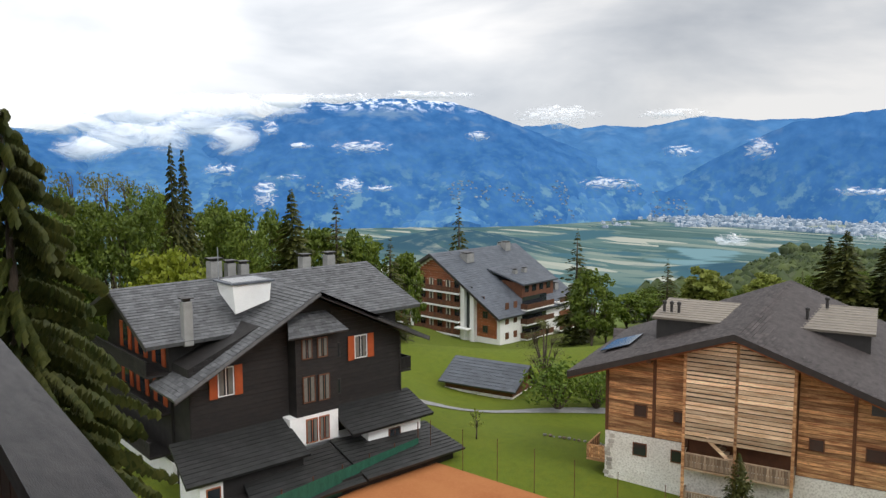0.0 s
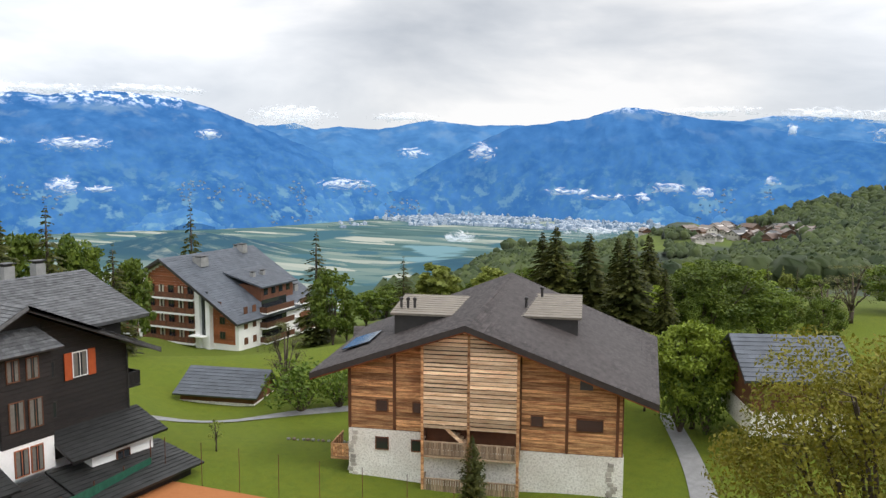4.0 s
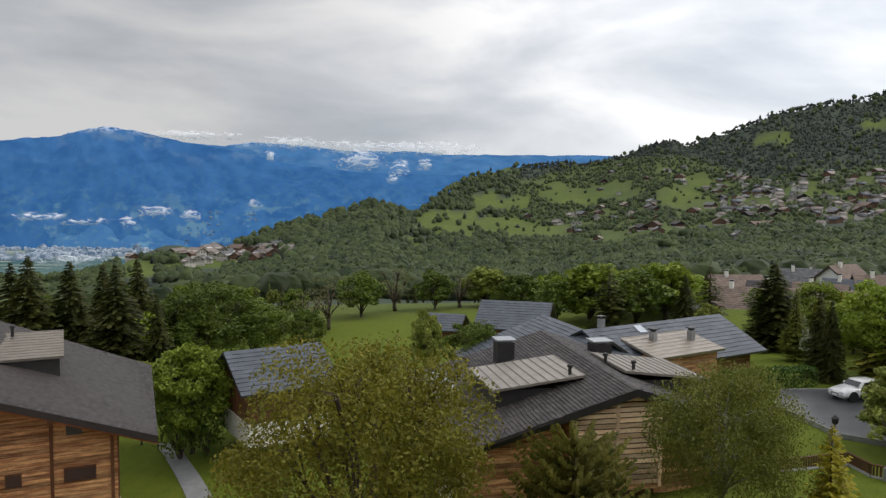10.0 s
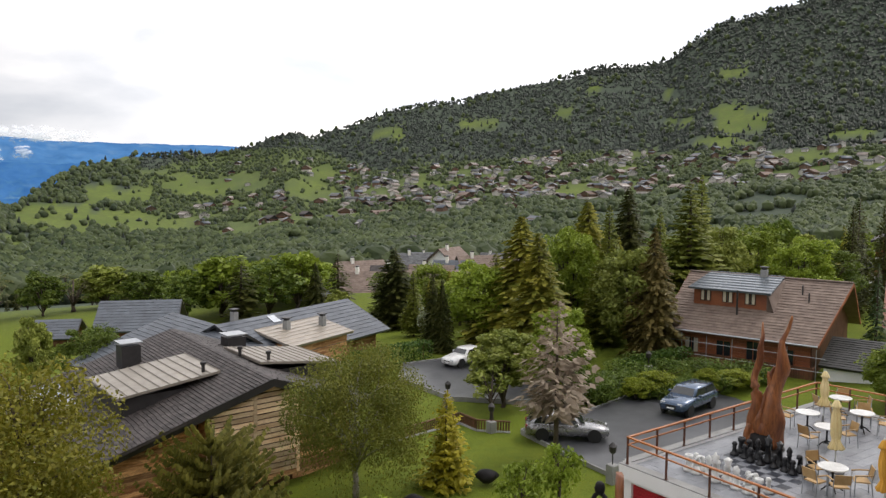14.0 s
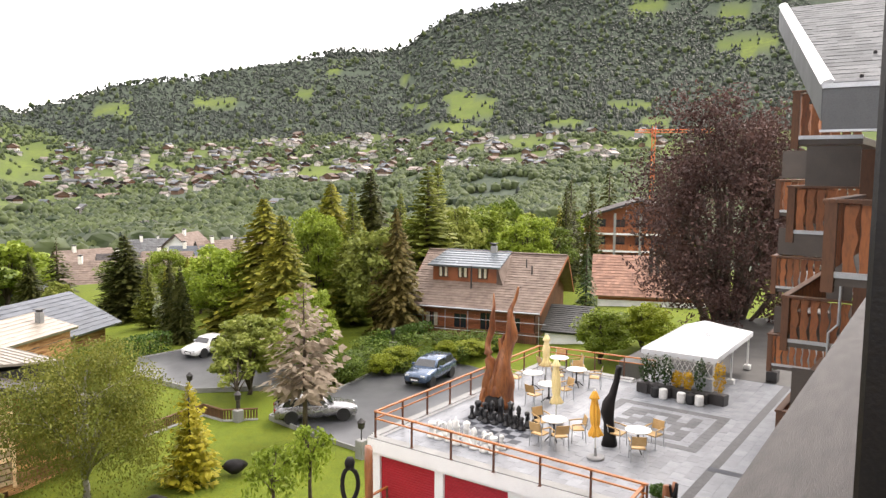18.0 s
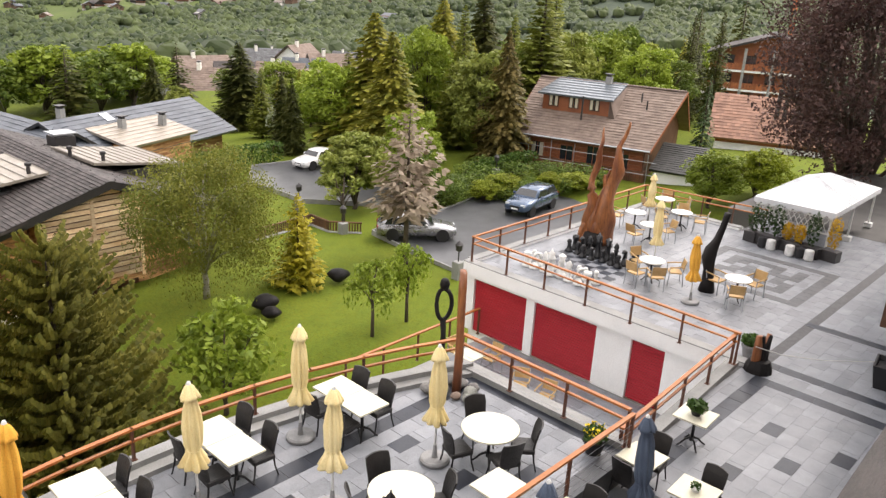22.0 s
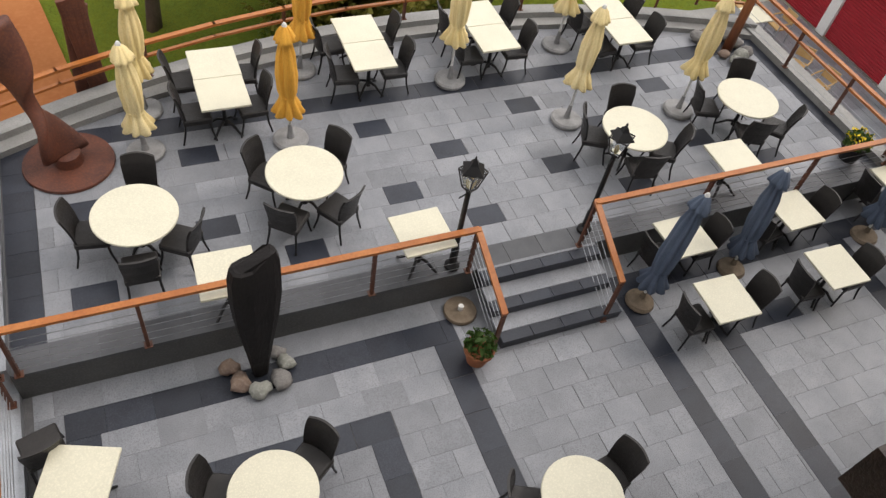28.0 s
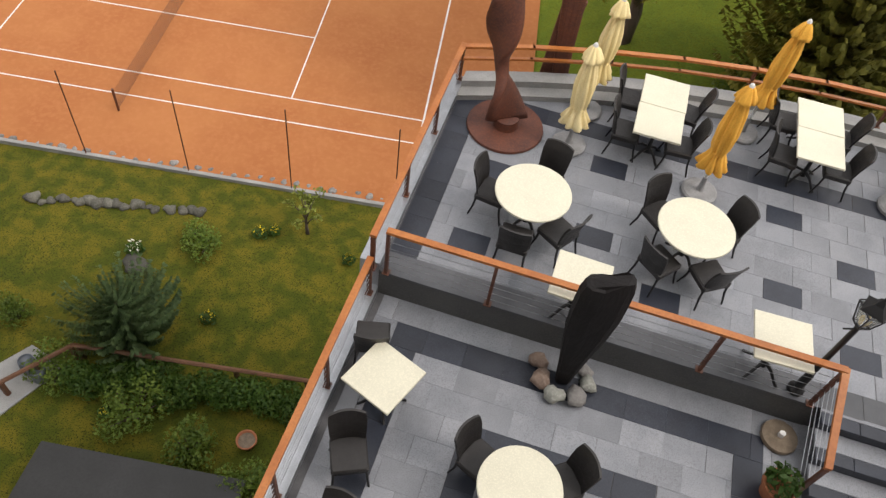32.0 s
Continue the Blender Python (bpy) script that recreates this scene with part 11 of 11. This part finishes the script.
plant("sapling", -42.8, 40.8, -9.9, 0.7)
plant("cypress", -20.6, 40.6, -7.5, 1.35)
plant("shrub", -14.4, 9.3, -11.0, 0.7)
plant("shrub", 5.5, 25.0, -7.8, 1.4)
plant("shrub", 3.5, 23.0, -8.4, 1.2)

# mid-distance woodland: a scatter of the same kinds across the hollow
wr = random.Random(23)


def canopy(az):
    """How high the woods reach, in degrees seen from the balcony."""
    return float(np.interp(az, (-60, -14, -3, 14, 18, 24, 27, 42, 47, 75), (-7.5, -6.2, -6.6, -6.5, -4.9, -5.4, -6.8, -5.6, -3.0, -1.8)))


for k in range(330):
    az, d = wr.uniform(-13, 72), 112 + 300 * wr.random() ** 1.3
    x, y = d * math.sin(radians(az)), d * math.cos(radians(az))
    if az > 22 and fbm(np.array([x / 45]), np.array([y / 45]), 77, 3)[0] < 0.40:
        continue
    if -3 < az < 13 and d < 165:
        continue
    kind = wr.choice(("broadleaf", "broadleaf", "broadleaf", "spruce", "spruce", "pale", "bright", "larch"))
    z = land_at(x, y)
    h = min(wr.uniform(9, 16), 9 + d * math.tan(radians(canopy(az) - 2.2 * wr.random() ** 2)) - z)
    if h < 4:
        continue
    plant(kind, x, y, z + h, h * (0.2 if kind in ("spruce", "larch") else 0.36))
# gardens and belts of trees nearer by
houses = [(6.3, 41, 20), (24.5, 66.5, 17), (49.6, 38.4, 16), (25, 92, 12), (16.5, 97, 10), (-2.4, 58.2, 14), (71.5, 33.5, 12), (86, 41, 14), (35, 46, 8), (-31, 42, 26)]
for k in range(150):
    if k < 70:
        az, d = wr.uniform(33, 64), wr.uniform(66, 120)
        kind = wr.choice(("bright", "pale", "larch", "spruce_gold", "broadleaf", "spruce", "bright"))
    else:
        az, d = wr.uniform(-16, 40), wr.uniform(80, 132)
        kind = wr.choice(("broadleaf", "broadleaf", "bright", "spruce", "pale"))
        if (8 < az < 25 and d > 92) or -2 < az < 12:
            continue
    x, y = d * math.sin(radians(az)), d * math.cos(radians(az))
    if any(math.hypot(x - a, y - b) < c for a, b, c in houses):
        continue
    z = land_at(x, y)
    h = min(wr.uniform(7, 14), 9 + d * math.tan(radians(canopy(az) - 2.2 * wr.random() ** 2)) - z)
    if h < 3.5:
        continue
    plant(kind, x, y, z + h, h * (0.22 if kind in ("spruce", "larch", "spruce_gold") else 0.36))
for k in range(60):
    az, d = wr.uniform(-58, -14), wr.uniform(118, 185)
    if -57 < az < -41 and d < 172:
        continue
    x, y = d * math.sin(radians(az)), d * math.cos(radians(az))
    kind = wr.choice(("broadleaf", "broadleaf", "spruce", "pale"))
    h = wr.uniform(5, 8)
    plant(kind, x, y, land_at(x, y) + h, h * (0.24 if kind == "spruce" else 0.4))

# ---- the hillside: woods, meadows and the village ----
# open meadows: azimuth, elevation from the balcony, half widths
MEADOWS = ((31.4, 4.05, 1.5, 0.45), (38.9, 4.75, 2.1, 0.42), (44.6, 5.7, 0.7, 0.4), (56.6, 4.8, 2.2, 1.0), (55.3, 3.35, 2.0, 0.5), (56.7, 8.1, 1.2, 0.4), (63.8, 3.7, 1.8, 0.45), (70.2, 11.7, 2.0, 0.35), (75.2, 11.3, 2.4, 0.4), (76.5, 9.0, 2.0, 0.8),
           (9.2, -2.2, 3.4, 1.2), (5.6, -3.6, 2.0, 0.55), (12.0, -0.6, 2.4, 0.8))
MEADOWS += ((13.7, -2.6, 2.6, 0.8), (17.9, -0.05, 2.2, 0.6), (25.8, 0.0, 1.6, 0.4), (34.7, 0.3, 1.9, 0.4), (-13.5, -5.3, 3.2, 0.6), (-8, -5.2, 2.4, 0.3), (26.9, 1.3, 1.1, 0.4), (45.2, -0.1, 1.6, 0.5), (48.0, 7.2, 1.8, 0.22), (52.1, 6.8, 0.6, 0.45), (49.6, 1.6, 1.0, 0.3), (52.3, 4.9, 2.2, 0.3),
            (61.4, 2.1, 2.0, 0.4), (68.5, 5.0, 1.5, 0.4), (70.4, 3.8, 1.3, 0.4), (12.4, 1.9, 1.5, 0.3))
V_TOP = ((-15, -9), (12, -2.2), (14, 1.0), (20.7, 2.7), (25.7, 2.9), (30.5, 1.4), (35, 1.8), (47, 2.8), (56, 2.7), (66, 3.1), (80, 3.2))
V_LOW = ((-15, -9), (12, -3.0), (20.5, -3.8), (25.5, -2.6), (31, -2.2), (39, -1.1), (47, -0.6), (56, 0.0), (66, 0.5), (80, 0.6))


def spot(az, el):
    """Ground point seen at an azimuth and elevation from the balcony, and its distance."""
    es, rs = np.interp(az, RIDGE[:, 0], RIDGE[:, 1]), np.interp(az, RIDGE[:, 0], RIDGE[:, 2])
    e0 = near_rim(az)
    q = np.clip((el - e0) / np.maximum(es - e0, 0.1), 0, 1)
    s = (-0.45 + np.sqrt(0.2025 + 2.2 * q)) / 1.1
    r = NEAR + s * (rs - NEAR)
    x, y = r * np.sin(np.radians(az)), r * np.cos(np.radians(az))
    return x, y, land(x, y), r


def in_meadow(az, el):
    k = np.zeros(len(az), bool)
    torn = 1 + 2.6 * (fbm(az * 0.9, el * 2.2, 63, 4) - 0.5)
    for a, e, da, de in MEADOWS:
        k |= ((az - a) / da) ** 2 + ((el - e) / de) ** 2 < torn
    return k


def fir_template(rs, n=5):
    """A small fir of ragged tiers, one unit high and one wide."""
    prof = [(0.46, 0.04), (0.34, 0.36), (0.40, 0.40), (0.02, 1.0)]
    vs = [(r * math.cos(2 * math.pi * k / n + j) * rs.uniform(0.7, 1.3), r * math.sin(2 * math.pi * k / n + j) * rs.uniform(0.7, 1.3), z + rs.uniform(-0.04, 0.04)) for j, (r, z) in enumerate(prof) for k in range(n)]
    fs = [(j * n + k, j * n + (k + 1) % n, (j + 1) * n + (k + 1) % n, (j + 1) * n + k) for j in range(len(prof) - 1) for k in range(n)]
    return np.array(vs), np.array(fs)


def crown_template(rs, n, rings=4):
    """A ragged, lumpy broadleaved crown, one unit high and one wide."""
    vs = []
    for j in range(rings + 1):
        a = math.pi * (0.06 + 0.80 * j / rings)
        for k in range(n):
            q = rs.uniform(0.68, 1.25)
            vs.append((0.5 * q * math.sin(a) * math.cos(2 * math.pi * (k + 0.5 * j) / n), 0.5 * q * math.sin(a) * math.sin(2 * math.pi * (k + 0.5 * j) / n), 0.5 + 0.5 * math.cos(a) * rs.uniform(0.8, 1.1)))
    fs = [(j * n + k, (j + 1) * n + k, (j + 1) * n + (k + 1) % n, j * n + (k + 1) % n) for j in range(rings) for k in range(n)]
    return np.array(vs), np.array(fs)


def scatter(name, label, templates, x, y, z, h, w, material, seed):
    """Many small trees as one object."""
    rs = np.random.RandomState(seed)
    V, F, n0 = [], [], 0
    pick = rs.randint(0, len(templates), len(x))
    for k, (tv, tf) in enumerate(templates):
        i = np.where(pick == k)[0]
        if not len(i):
            continue
        a = rs.uniform(0, 6.28, len(i))[:, None]
        px = (tv[None, :, 0] * np.cos(a) - tv[None, :, 1] * np.sin(a)) * w[i][:, None] + x[i][:, None]
        py = (tv[None, :, 0] * np.sin(a) + tv[None, :, 1] * np.cos(a)) * w[i][:, None] + y[i][:, None]
        pz = tv[None, :, 2] * h[i][:, None] + z[i][:, None]
        V.append(np.stack([px, py, pz], -1).reshape(-1, 3))
        F.append((tf[None] + (n0 + np.arange(len(i)) * len(tv))[:, None, None]).reshape(-1, 4))
        n0 += len(i) * len(tv)
    V, F = np.concatenate(V), np.concatenate(F)
    me = bpy.data.meshes.new(name)
    me.vertices.add(len(V))
    me.vertices.foreach_set("co", V.astype(np.float32).ravel())
    me.loops.add(4 * len(F))
    me.loops.foreach_set("vertex_index", F.astype(np.int32).ravel())
    me.polygons.add(len(F))
    me.polygons.foreach_set("loop_start", np.arange(0, 4 * len(F), 4, dtype=np.int32))
    me.polygons.foreach_set("loop_total", np.full(len(F), 4, dtype=np.int32))
    me.update(calc_edges=True)
    me.materials.append(material)
    return tagged(new(name, me), label, "forest", kind="stuff")


FARFIR = leaf_mat("hillside_firs", (0.042, 0.060, 0.044), (0.068, 0.090, 0.062), 0.006, canopy_up=0.8)
FARLEAF = leaf_mat("hillside_leaves", (0.026, 0.046, 0.017), (0.098, 0.128, 0.042), 0.03, canopy_up=0.55)
hr = np.random.RandomState(8)
firs = [fir_template(hr) for _ in range(6)]
crowns = [crown_template(hr, 6, 3) for _ in range(8)]
big_crowns = [crown_template(hr, 9, 5) for _ in range(6)]

# candidates spread evenly over the slope as the balcony sees it
cz, ce = hr.uniform(-16, 80, 140000), hr.uniform(-8.2, 14.5, 140000)
es = np.interp(cz, RIDGE[:, 0], RIDGE[:, 1])
vt, vl = np.interp(cz, *np.transpose(V_TOP)), np.interp(cz, *np.transpose(V_LOW))
ok = (ce < es) & (ce > -8.0)
cz, ce, vt, vl, es = cz[ok], ce[ok], vt[ok], vl[ok], es[ok]
x, y, z, r = spot(cz, ce)
roll = hr.uniform(0, 1, len(cz))
clump = fbm(x / 70, y / 70, 91, 4)
meadow = in_meadow(cz, ce)
hamlet = (np.abs(cz + 7) < 4.2) & (ce > -5.2) & (ce < -3.9)
town = (ce > vl) & (ce < vt) & (cz > 12)
fir_zone = (ce > vt) & (cz > 14)
keep = np.where(meadow, roll < 0.035, np.where(hamlet, roll < 0.06, np.where(town, (roll < 0.75) & (clump > 0.42), np.where((ce < vl) & (cz > 24), clump > 0.40, roll < 0.95))))
keep &= (cz > -8) | (clump > 0.50)
keep &= (roll < np.where(fir_zone, 1.0, 0.62))
keep &= r > 330
fir = np.where(ce > vt, hr.uniform(0, 1, len(cz)) < np.where(cz > 14, 0.965, 0.22), hr.uniform(0, 1, len(cz)) < 0.08)
tall = np.where(fir, np.where(roll < 0.12, hr.uniform(8.5, 12.5, len(cz)), hr.uniform(4.0, 7.5, len(cz))) * np.interp(r, (700, 1700), (1.25, 1.0)), hr.uniform(8, 15, len(cz))) * np.where(town, 0.7, 1.0)
for nm, lb, sel, tmp, mt, wd, sd in (
        ("hillside_fir_forest", "dark fir forest covering the upper hillside", keep & fir, firs, FARFIR, 0.55, 1),
        ("hillside_woods", "green broadleaved woods between the village and its meadows", keep & ~fir & (r > 650), crowns, FARLEAF, 0.9, 2),
        ("hollow_woods", "green broadleaved woods in the hollow below the village", keep & ~fir & (r <= 650), big_crowns, FARLEAF, 0.9, 3)):
    h = tall[sel]
    wide = np.where(fir[sel] & (h < 8.2), 1.45, wd)
    scatter(nm, lb, tmp, x[sel], y[sel], z[sel] - 0.4 - 1.8 * (r[sel] > 900), h, h * wide * hr.uniform(0.8, 1.25, len(h)), mt, sd)


# darker ground colour where the woods stand, a quarter as strong in the village
gx = np.empty(len(ground.data.vertices) * 3, np.float32)
ground.data.vertices.foreach_get("co", gx)
gx = gx.reshape(-1, 3).astype(float)
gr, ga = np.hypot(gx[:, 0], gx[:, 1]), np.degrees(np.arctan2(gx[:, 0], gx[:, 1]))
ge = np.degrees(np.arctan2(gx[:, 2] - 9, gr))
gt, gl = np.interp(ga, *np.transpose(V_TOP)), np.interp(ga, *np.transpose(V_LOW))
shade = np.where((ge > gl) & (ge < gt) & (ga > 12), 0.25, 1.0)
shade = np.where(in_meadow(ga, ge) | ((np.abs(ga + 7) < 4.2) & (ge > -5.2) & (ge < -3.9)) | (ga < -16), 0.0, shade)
# area of the moss colours with the hotel's shade painted in
moss_shade_area = np.clip(1 - np.maximum(np.maximum(-23 - gx[:, 0], gx[:, 0] + 2.5), gx[:, 1] - 18.5) / 2.0, 0, 1)
ground.data.attributes.new("moss_shade", "FLOAT", "POINT").data.foreach_set("value", moss_shade_area.astype(np.float32))
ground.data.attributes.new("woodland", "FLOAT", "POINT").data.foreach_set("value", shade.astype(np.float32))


# woods and hedgerows on the western shoulder
wa, wd = hr.uniform(-34, -15, 5200), hr.uniform(0, 1, 5200)
wr_ = 210 + (np.interp(wa, RIDGE[:, 0], RIDGE[:, 2]) - 210) * wd**0.7
wx, wy = wr_ * np.sin(np.radians(wa)), wr_ * np.cos(np.radians(wa))
sel = (fbm(wx / 85, wy / 85, 55, 4) > 0.47) | (hr.uniform(0, 1, len(wa)) < 0.04)
wx, wy = wx[sel], wy[sel]
wh = hr.uniform(7, 13, len(wx))
scatter("shoulder_woods", "green woods and hedgerows on the western shoulder of the hill", crowns, wx, wy, land(wx, wy) - 0.4, wh, wh * hr.uniform(0.7, 1.1, len(wh)), FARLEAF, 4)


# village chalets
VILLAGEPLASTER = mat("weathered_village_plaster", (0.58, 0.55, 0.51), (0.44, 0.41, 0.38), 0.4, 0.9, 0.3, fine=6, vary=0.3)
VILLAGETILE = mat("faded_clay_tiles", (0.17, 0.125, 0.105), (0.125, 0.09, 0.075), 0.6, 0.85, 0.4, fine=8, vary=0.25)
VILLAGEWOOD = mat("village_timber", (0.17, 0.105, 0.07), (0.11, 0.068, 0.047), 0.8, 0.8, 0.2, fine=8, vary=0.35)
VILLAGESHINGLE = mat("grey_brown_shingles", (0.29, 0.25, 0.225), (0.20, 0.17, 0.155), 0.6, 0.85, 0.4, fine=8, vary=0.3)
CHALET_LOOK = (("small brown timber chalet with a grey slate roof", VILLAGEWOOD, GREYROOF), ("small dark timber chalet with a brown shingle roof", BLACKWOOD, BROWNROOF), ("pale plastered village house with a weathered brown roof", VILLAGEPLASTER, VILLAGESHINGLE), ("small brown timber chalet with a red-brown tiled roof", VILLAGEWOOD, VILLAGETILE), ("plastered village house with a grey slate roof", VILLAGEPLASTER, SLATEROOF), ("brown timber chalet with a pale weathered roof", VILLAGEWOOD, VILLAGESHINGLE))


def village_chalet(k, at, yaw, size, tall=1.0):
    label, wall_m, roof_m = CHALET_LOOK[k % 6]
    w, d, he, hr_ = 11.0, 12.0, 5.2, 8.0

    def make():
        roof = Geo()
        for s in (0, 1):
            e, q = (-1.3, he - 0.75), (w / 2, hr_ + 0.12)
            if s:
                roof.sheet([(w + 1.3, -1.3, e[1]), (w + 1.3, d + 1.3, e[1]), (q[0], d + 1.3, q[1]), (q[0], -1.3, q[1])], 0.3)
            else:
                roof.sheet([(e[0], d + 1.3, e[1]), (e[0], -1.3, e[1]), (q[0], -1.3, q[1]), (q[0], d + 1.3, q[1])], 0.3)
        win = Geo().box(-0.55, 0.55, -0.08, 0.05, 0, 1.1).mesh("window", GLASS)
        return gable_body(w, d, -6, he, hr_).mesh("wall", wall_m), Geo().box(-0.1, w + 0.1, -0.1, d + 0.1, -6, 1.8).mesh("plaster_base", VILLAGEPLASTER), roof.mesh("roof", roof_m), Geo().box(-0.2, w + 0.2, -1.1, 0, 2.6, 3.5).mesh("balcony", BROWNWOOD), win

    wl, bs, rf, bl, wn = shared(("village", k % 6), make)
    h = thing("village_chalet", label, "house", Matrix.Translation((*at, land_at(*at) - 0.2)) @ Matrix.Rotation(radians(yaw), 4, "Z") @ Matrix.Diagonal((size, size, size * tall, 1)), "village chalets")
    for nm, me in (("wall", wl), ("plaster_base", bs), ("roof", rf)):
        part(nm, me, None, h)
    if k % 2:
        part("balcony", bl, None, h)
    else:
        for wx, wz in ((2.5, 3.6), (5.5, 3.6), (8.5, 3.6)):
            part("window", wn, None, h).location = (wx, 0, wz)
    return h


vr = random.Random(61)
count, taken = 0, []
while count < 285:
    if count < 44:
        az, el = vr.gauss(-7.4, 2.0), vr.uniform(-5.1, -4.15)
    elif count < 250:
        az = vr.triangular(13, 78, 36)
        lo, hi = np.interp(az, *np.transpose(V_LOW)), np.interp(az, *np.transpose(V_TOP))
        el = lo + (hi - lo) * vr.random() ** 1.15
    else:
        az = vr.uniform(26, 75)
        el = vr.uniform(-6.2, np.interp(az, *np.transpose(V_LOW)) - 0.2)
    if in_meadow(np.array([az]), np.array([el]))[0] or any(abs(az - a) < 0.35 and abs(el - e) < 0.16 for a, e in taken):
        continue
    taken.append((az, el))
    px, py, pz, pr = spot(np.array([az]), np.array([el]))
    if pr[0] < 260:
        continue
    village_chalet(vr.choice((2, 4, 2, 3, 5)) if az < 0 else vr.randrange(6), (float(px[0]), float(py[0])), -az + vr.uniform(-50, 50), vr.uniform(0.9, 1.55))
    count += 1


# the rest of the village, too small and too many to count
def hut_template():
    """A chalet of quads, one unit wide: gabled body, then two roof slabs on top."""
    w, d, e, q, o, k = 0.5, 0.55, 0.45, 0.72, 0.12, 0.05
    vs, fs = [], []
    for pts in ([(-w, -d, -0.6), (0, -d, -0.6), (0, -d, q), (-w, -d, e)], [(0, -d, -0.6), (w, -d, -0.6), (w, -d, e), (0, -d, q)],
                [(0, d, -0.6), (-w, d, -0.6), (-w, d, e), (0, d, q)], [(w, d, -0.6), (0, d, -0.6), (0, d, q), (w, d, e)],
                [(-w, d, -0.6), (-w, -d, -0.6), (-w, -d, e), (-w, d, e)], [(w, -d, -0.6), (w, d, -0.6), (w, d, e), (w, -d, e)]):
        fs.append([len(vs) + j for j in range(4)])
        vs += pts
    for s in (-1, 1):
        n0 = len(vs)
        for y in (-d - o, d + o):
            vs += [(0, y, q), (s * (w + o), y, e - 0.06), (s * (w + o), y, e - 0.06 + k), (0, y, q + k)]
        fs += [[n0 + j for j in f] for f in ((0, 1, 2, 3), (7, 6, 5, 4), (3, 2, 6, 7), (1, 0, 4, 5), (2, 1, 5, 6))]
    return np.array(vs), np.array(fs)


hut = hut_template()
ua = np.concatenate([hr.triangular(14, 44, 79, 600), hr.uniform(28, 50, 250)])
ul, ut = np.interp(ua, *np.transpose(V_LOW)), np.interp(ua, *np.transpose(V_TOP))
ue = ul + (ut - ul) * hr.uniform(0, 1, len(ua))
ux, uy, uz, ur = spot(ua, ue)
good = (fbm(ux / 70, uy / 70, 91, 4) < 0.47) & ~in_meadow(ua, ue) & (ur > 420)
ux, uy, uz = ux[good], uy[good], uz[good]
far_apart = [k for k in range(len(ux)) if k == 0 or np.min(np.hypot(ux[:k] - ux[k], uy[:k] - uy[k])) > 13]
ux, uy, uz = ux[far_apart], uy[far_apart], uz[far_apart]
for k, (wall_m, roof_m, lb) in enumerate(((VILLAGEWOOD, GREYROOF, "many small timber chalets with grey roofs across the village"), (VILLAGEPLASTER, VILLAGESHINGLE, "many pale plastered houses with brown roofs across the village"), (VILLAGEPLASTER, SLATEROOF, "many pale village houses with slate roofs on the slope"))):
    i = np.arange(k, len(ux), 3)
    hs_ = hr.uniform(8, 12, len(i))
    ob = scatter("village_houses", lb, [hut], ux[i], uy[i], uz[i], hs_ * hr.uniform(0.75, 1.15, len(i)), hs_, wall_m, 20 + k)
    tagged(ob, lb, "houses", kind="stuff")
    ob.data.materials.append(roof_m)
    ob.data.polygons.foreach_set("material_index", np.tile(np.array([0] * 6 + [1] * 10, np.int32), len(i)))


def tower_crane(az, el, d):
    a = radians(az)
    x, y = d * math.sin(a), d * math.cos(a)
    z0, z1 = land_at(x, y), 9 + d * math.tan(radians(el))
    c = thing("tower_crane", "orange tower crane on a building site", "crane", Matrix.Translation((x, y, 0)) @ Matrix.Rotation(-a, 4, "Z"))
    mast = Geo()
    for sx, sy in ((-1, -1), (-1, 1), (1, -1), (1, 1)):
        mast.cyl((sx, sy, z0), (sx, sy, z1 + 4), 0.22, n=4)
    k = z0
    while k < z1:
        mast.cyl((-1, -1, k), (1, -1, k + 3), 0.13, n=4).cyl((1, -1, k), (-1, -1, k + 3), 0.13, n=4)
        k += 3
    part("mast", mast, CRANE, c)
    jib = Geo()
    for sy, zz in ((-0.8, 0), (0.8, 0), (0, 1.8)):
        jib.cyl((-11, sy, z1 + zz), (34, sy, z1 + zz), 0.2, n=4)
    for k in range(22):
        jib.cyl((-11 + 2 * k, -0.8, z1), (-10 + 2 * k, 0, z1 + 1.8), 0.12, n=4).cyl((-10 + 2 * k, 0, z1 + 1.8), (-9 + 2 * k, -0.8, z1), 0.12, n=4)
    part("jib", jib, CRANE, c)
    part("counterweight", Geo().box(-11.5, -8, -1, 1, z1 - 3, z1), CONCRETE, c)


CRANE = mat("orange_crane_paint", (0.75, 0.16, 0.04), None, 3, 0.5, 0.0)
tower_crane(70.2, 3.0, 480.0)
for x0, y0, x1, y1, w, h in ((31.0, 53.0, 36.5, 53.5, 1.4, 1.7), (27.5, 50.5, 29.5, 52.0, 1.6, 1.8), (43.5, 38.5, 50.0, 37.0, 1.3, 1.3)):
    clipped_hedge(x0, y0, x1, y1, w, h, 5)
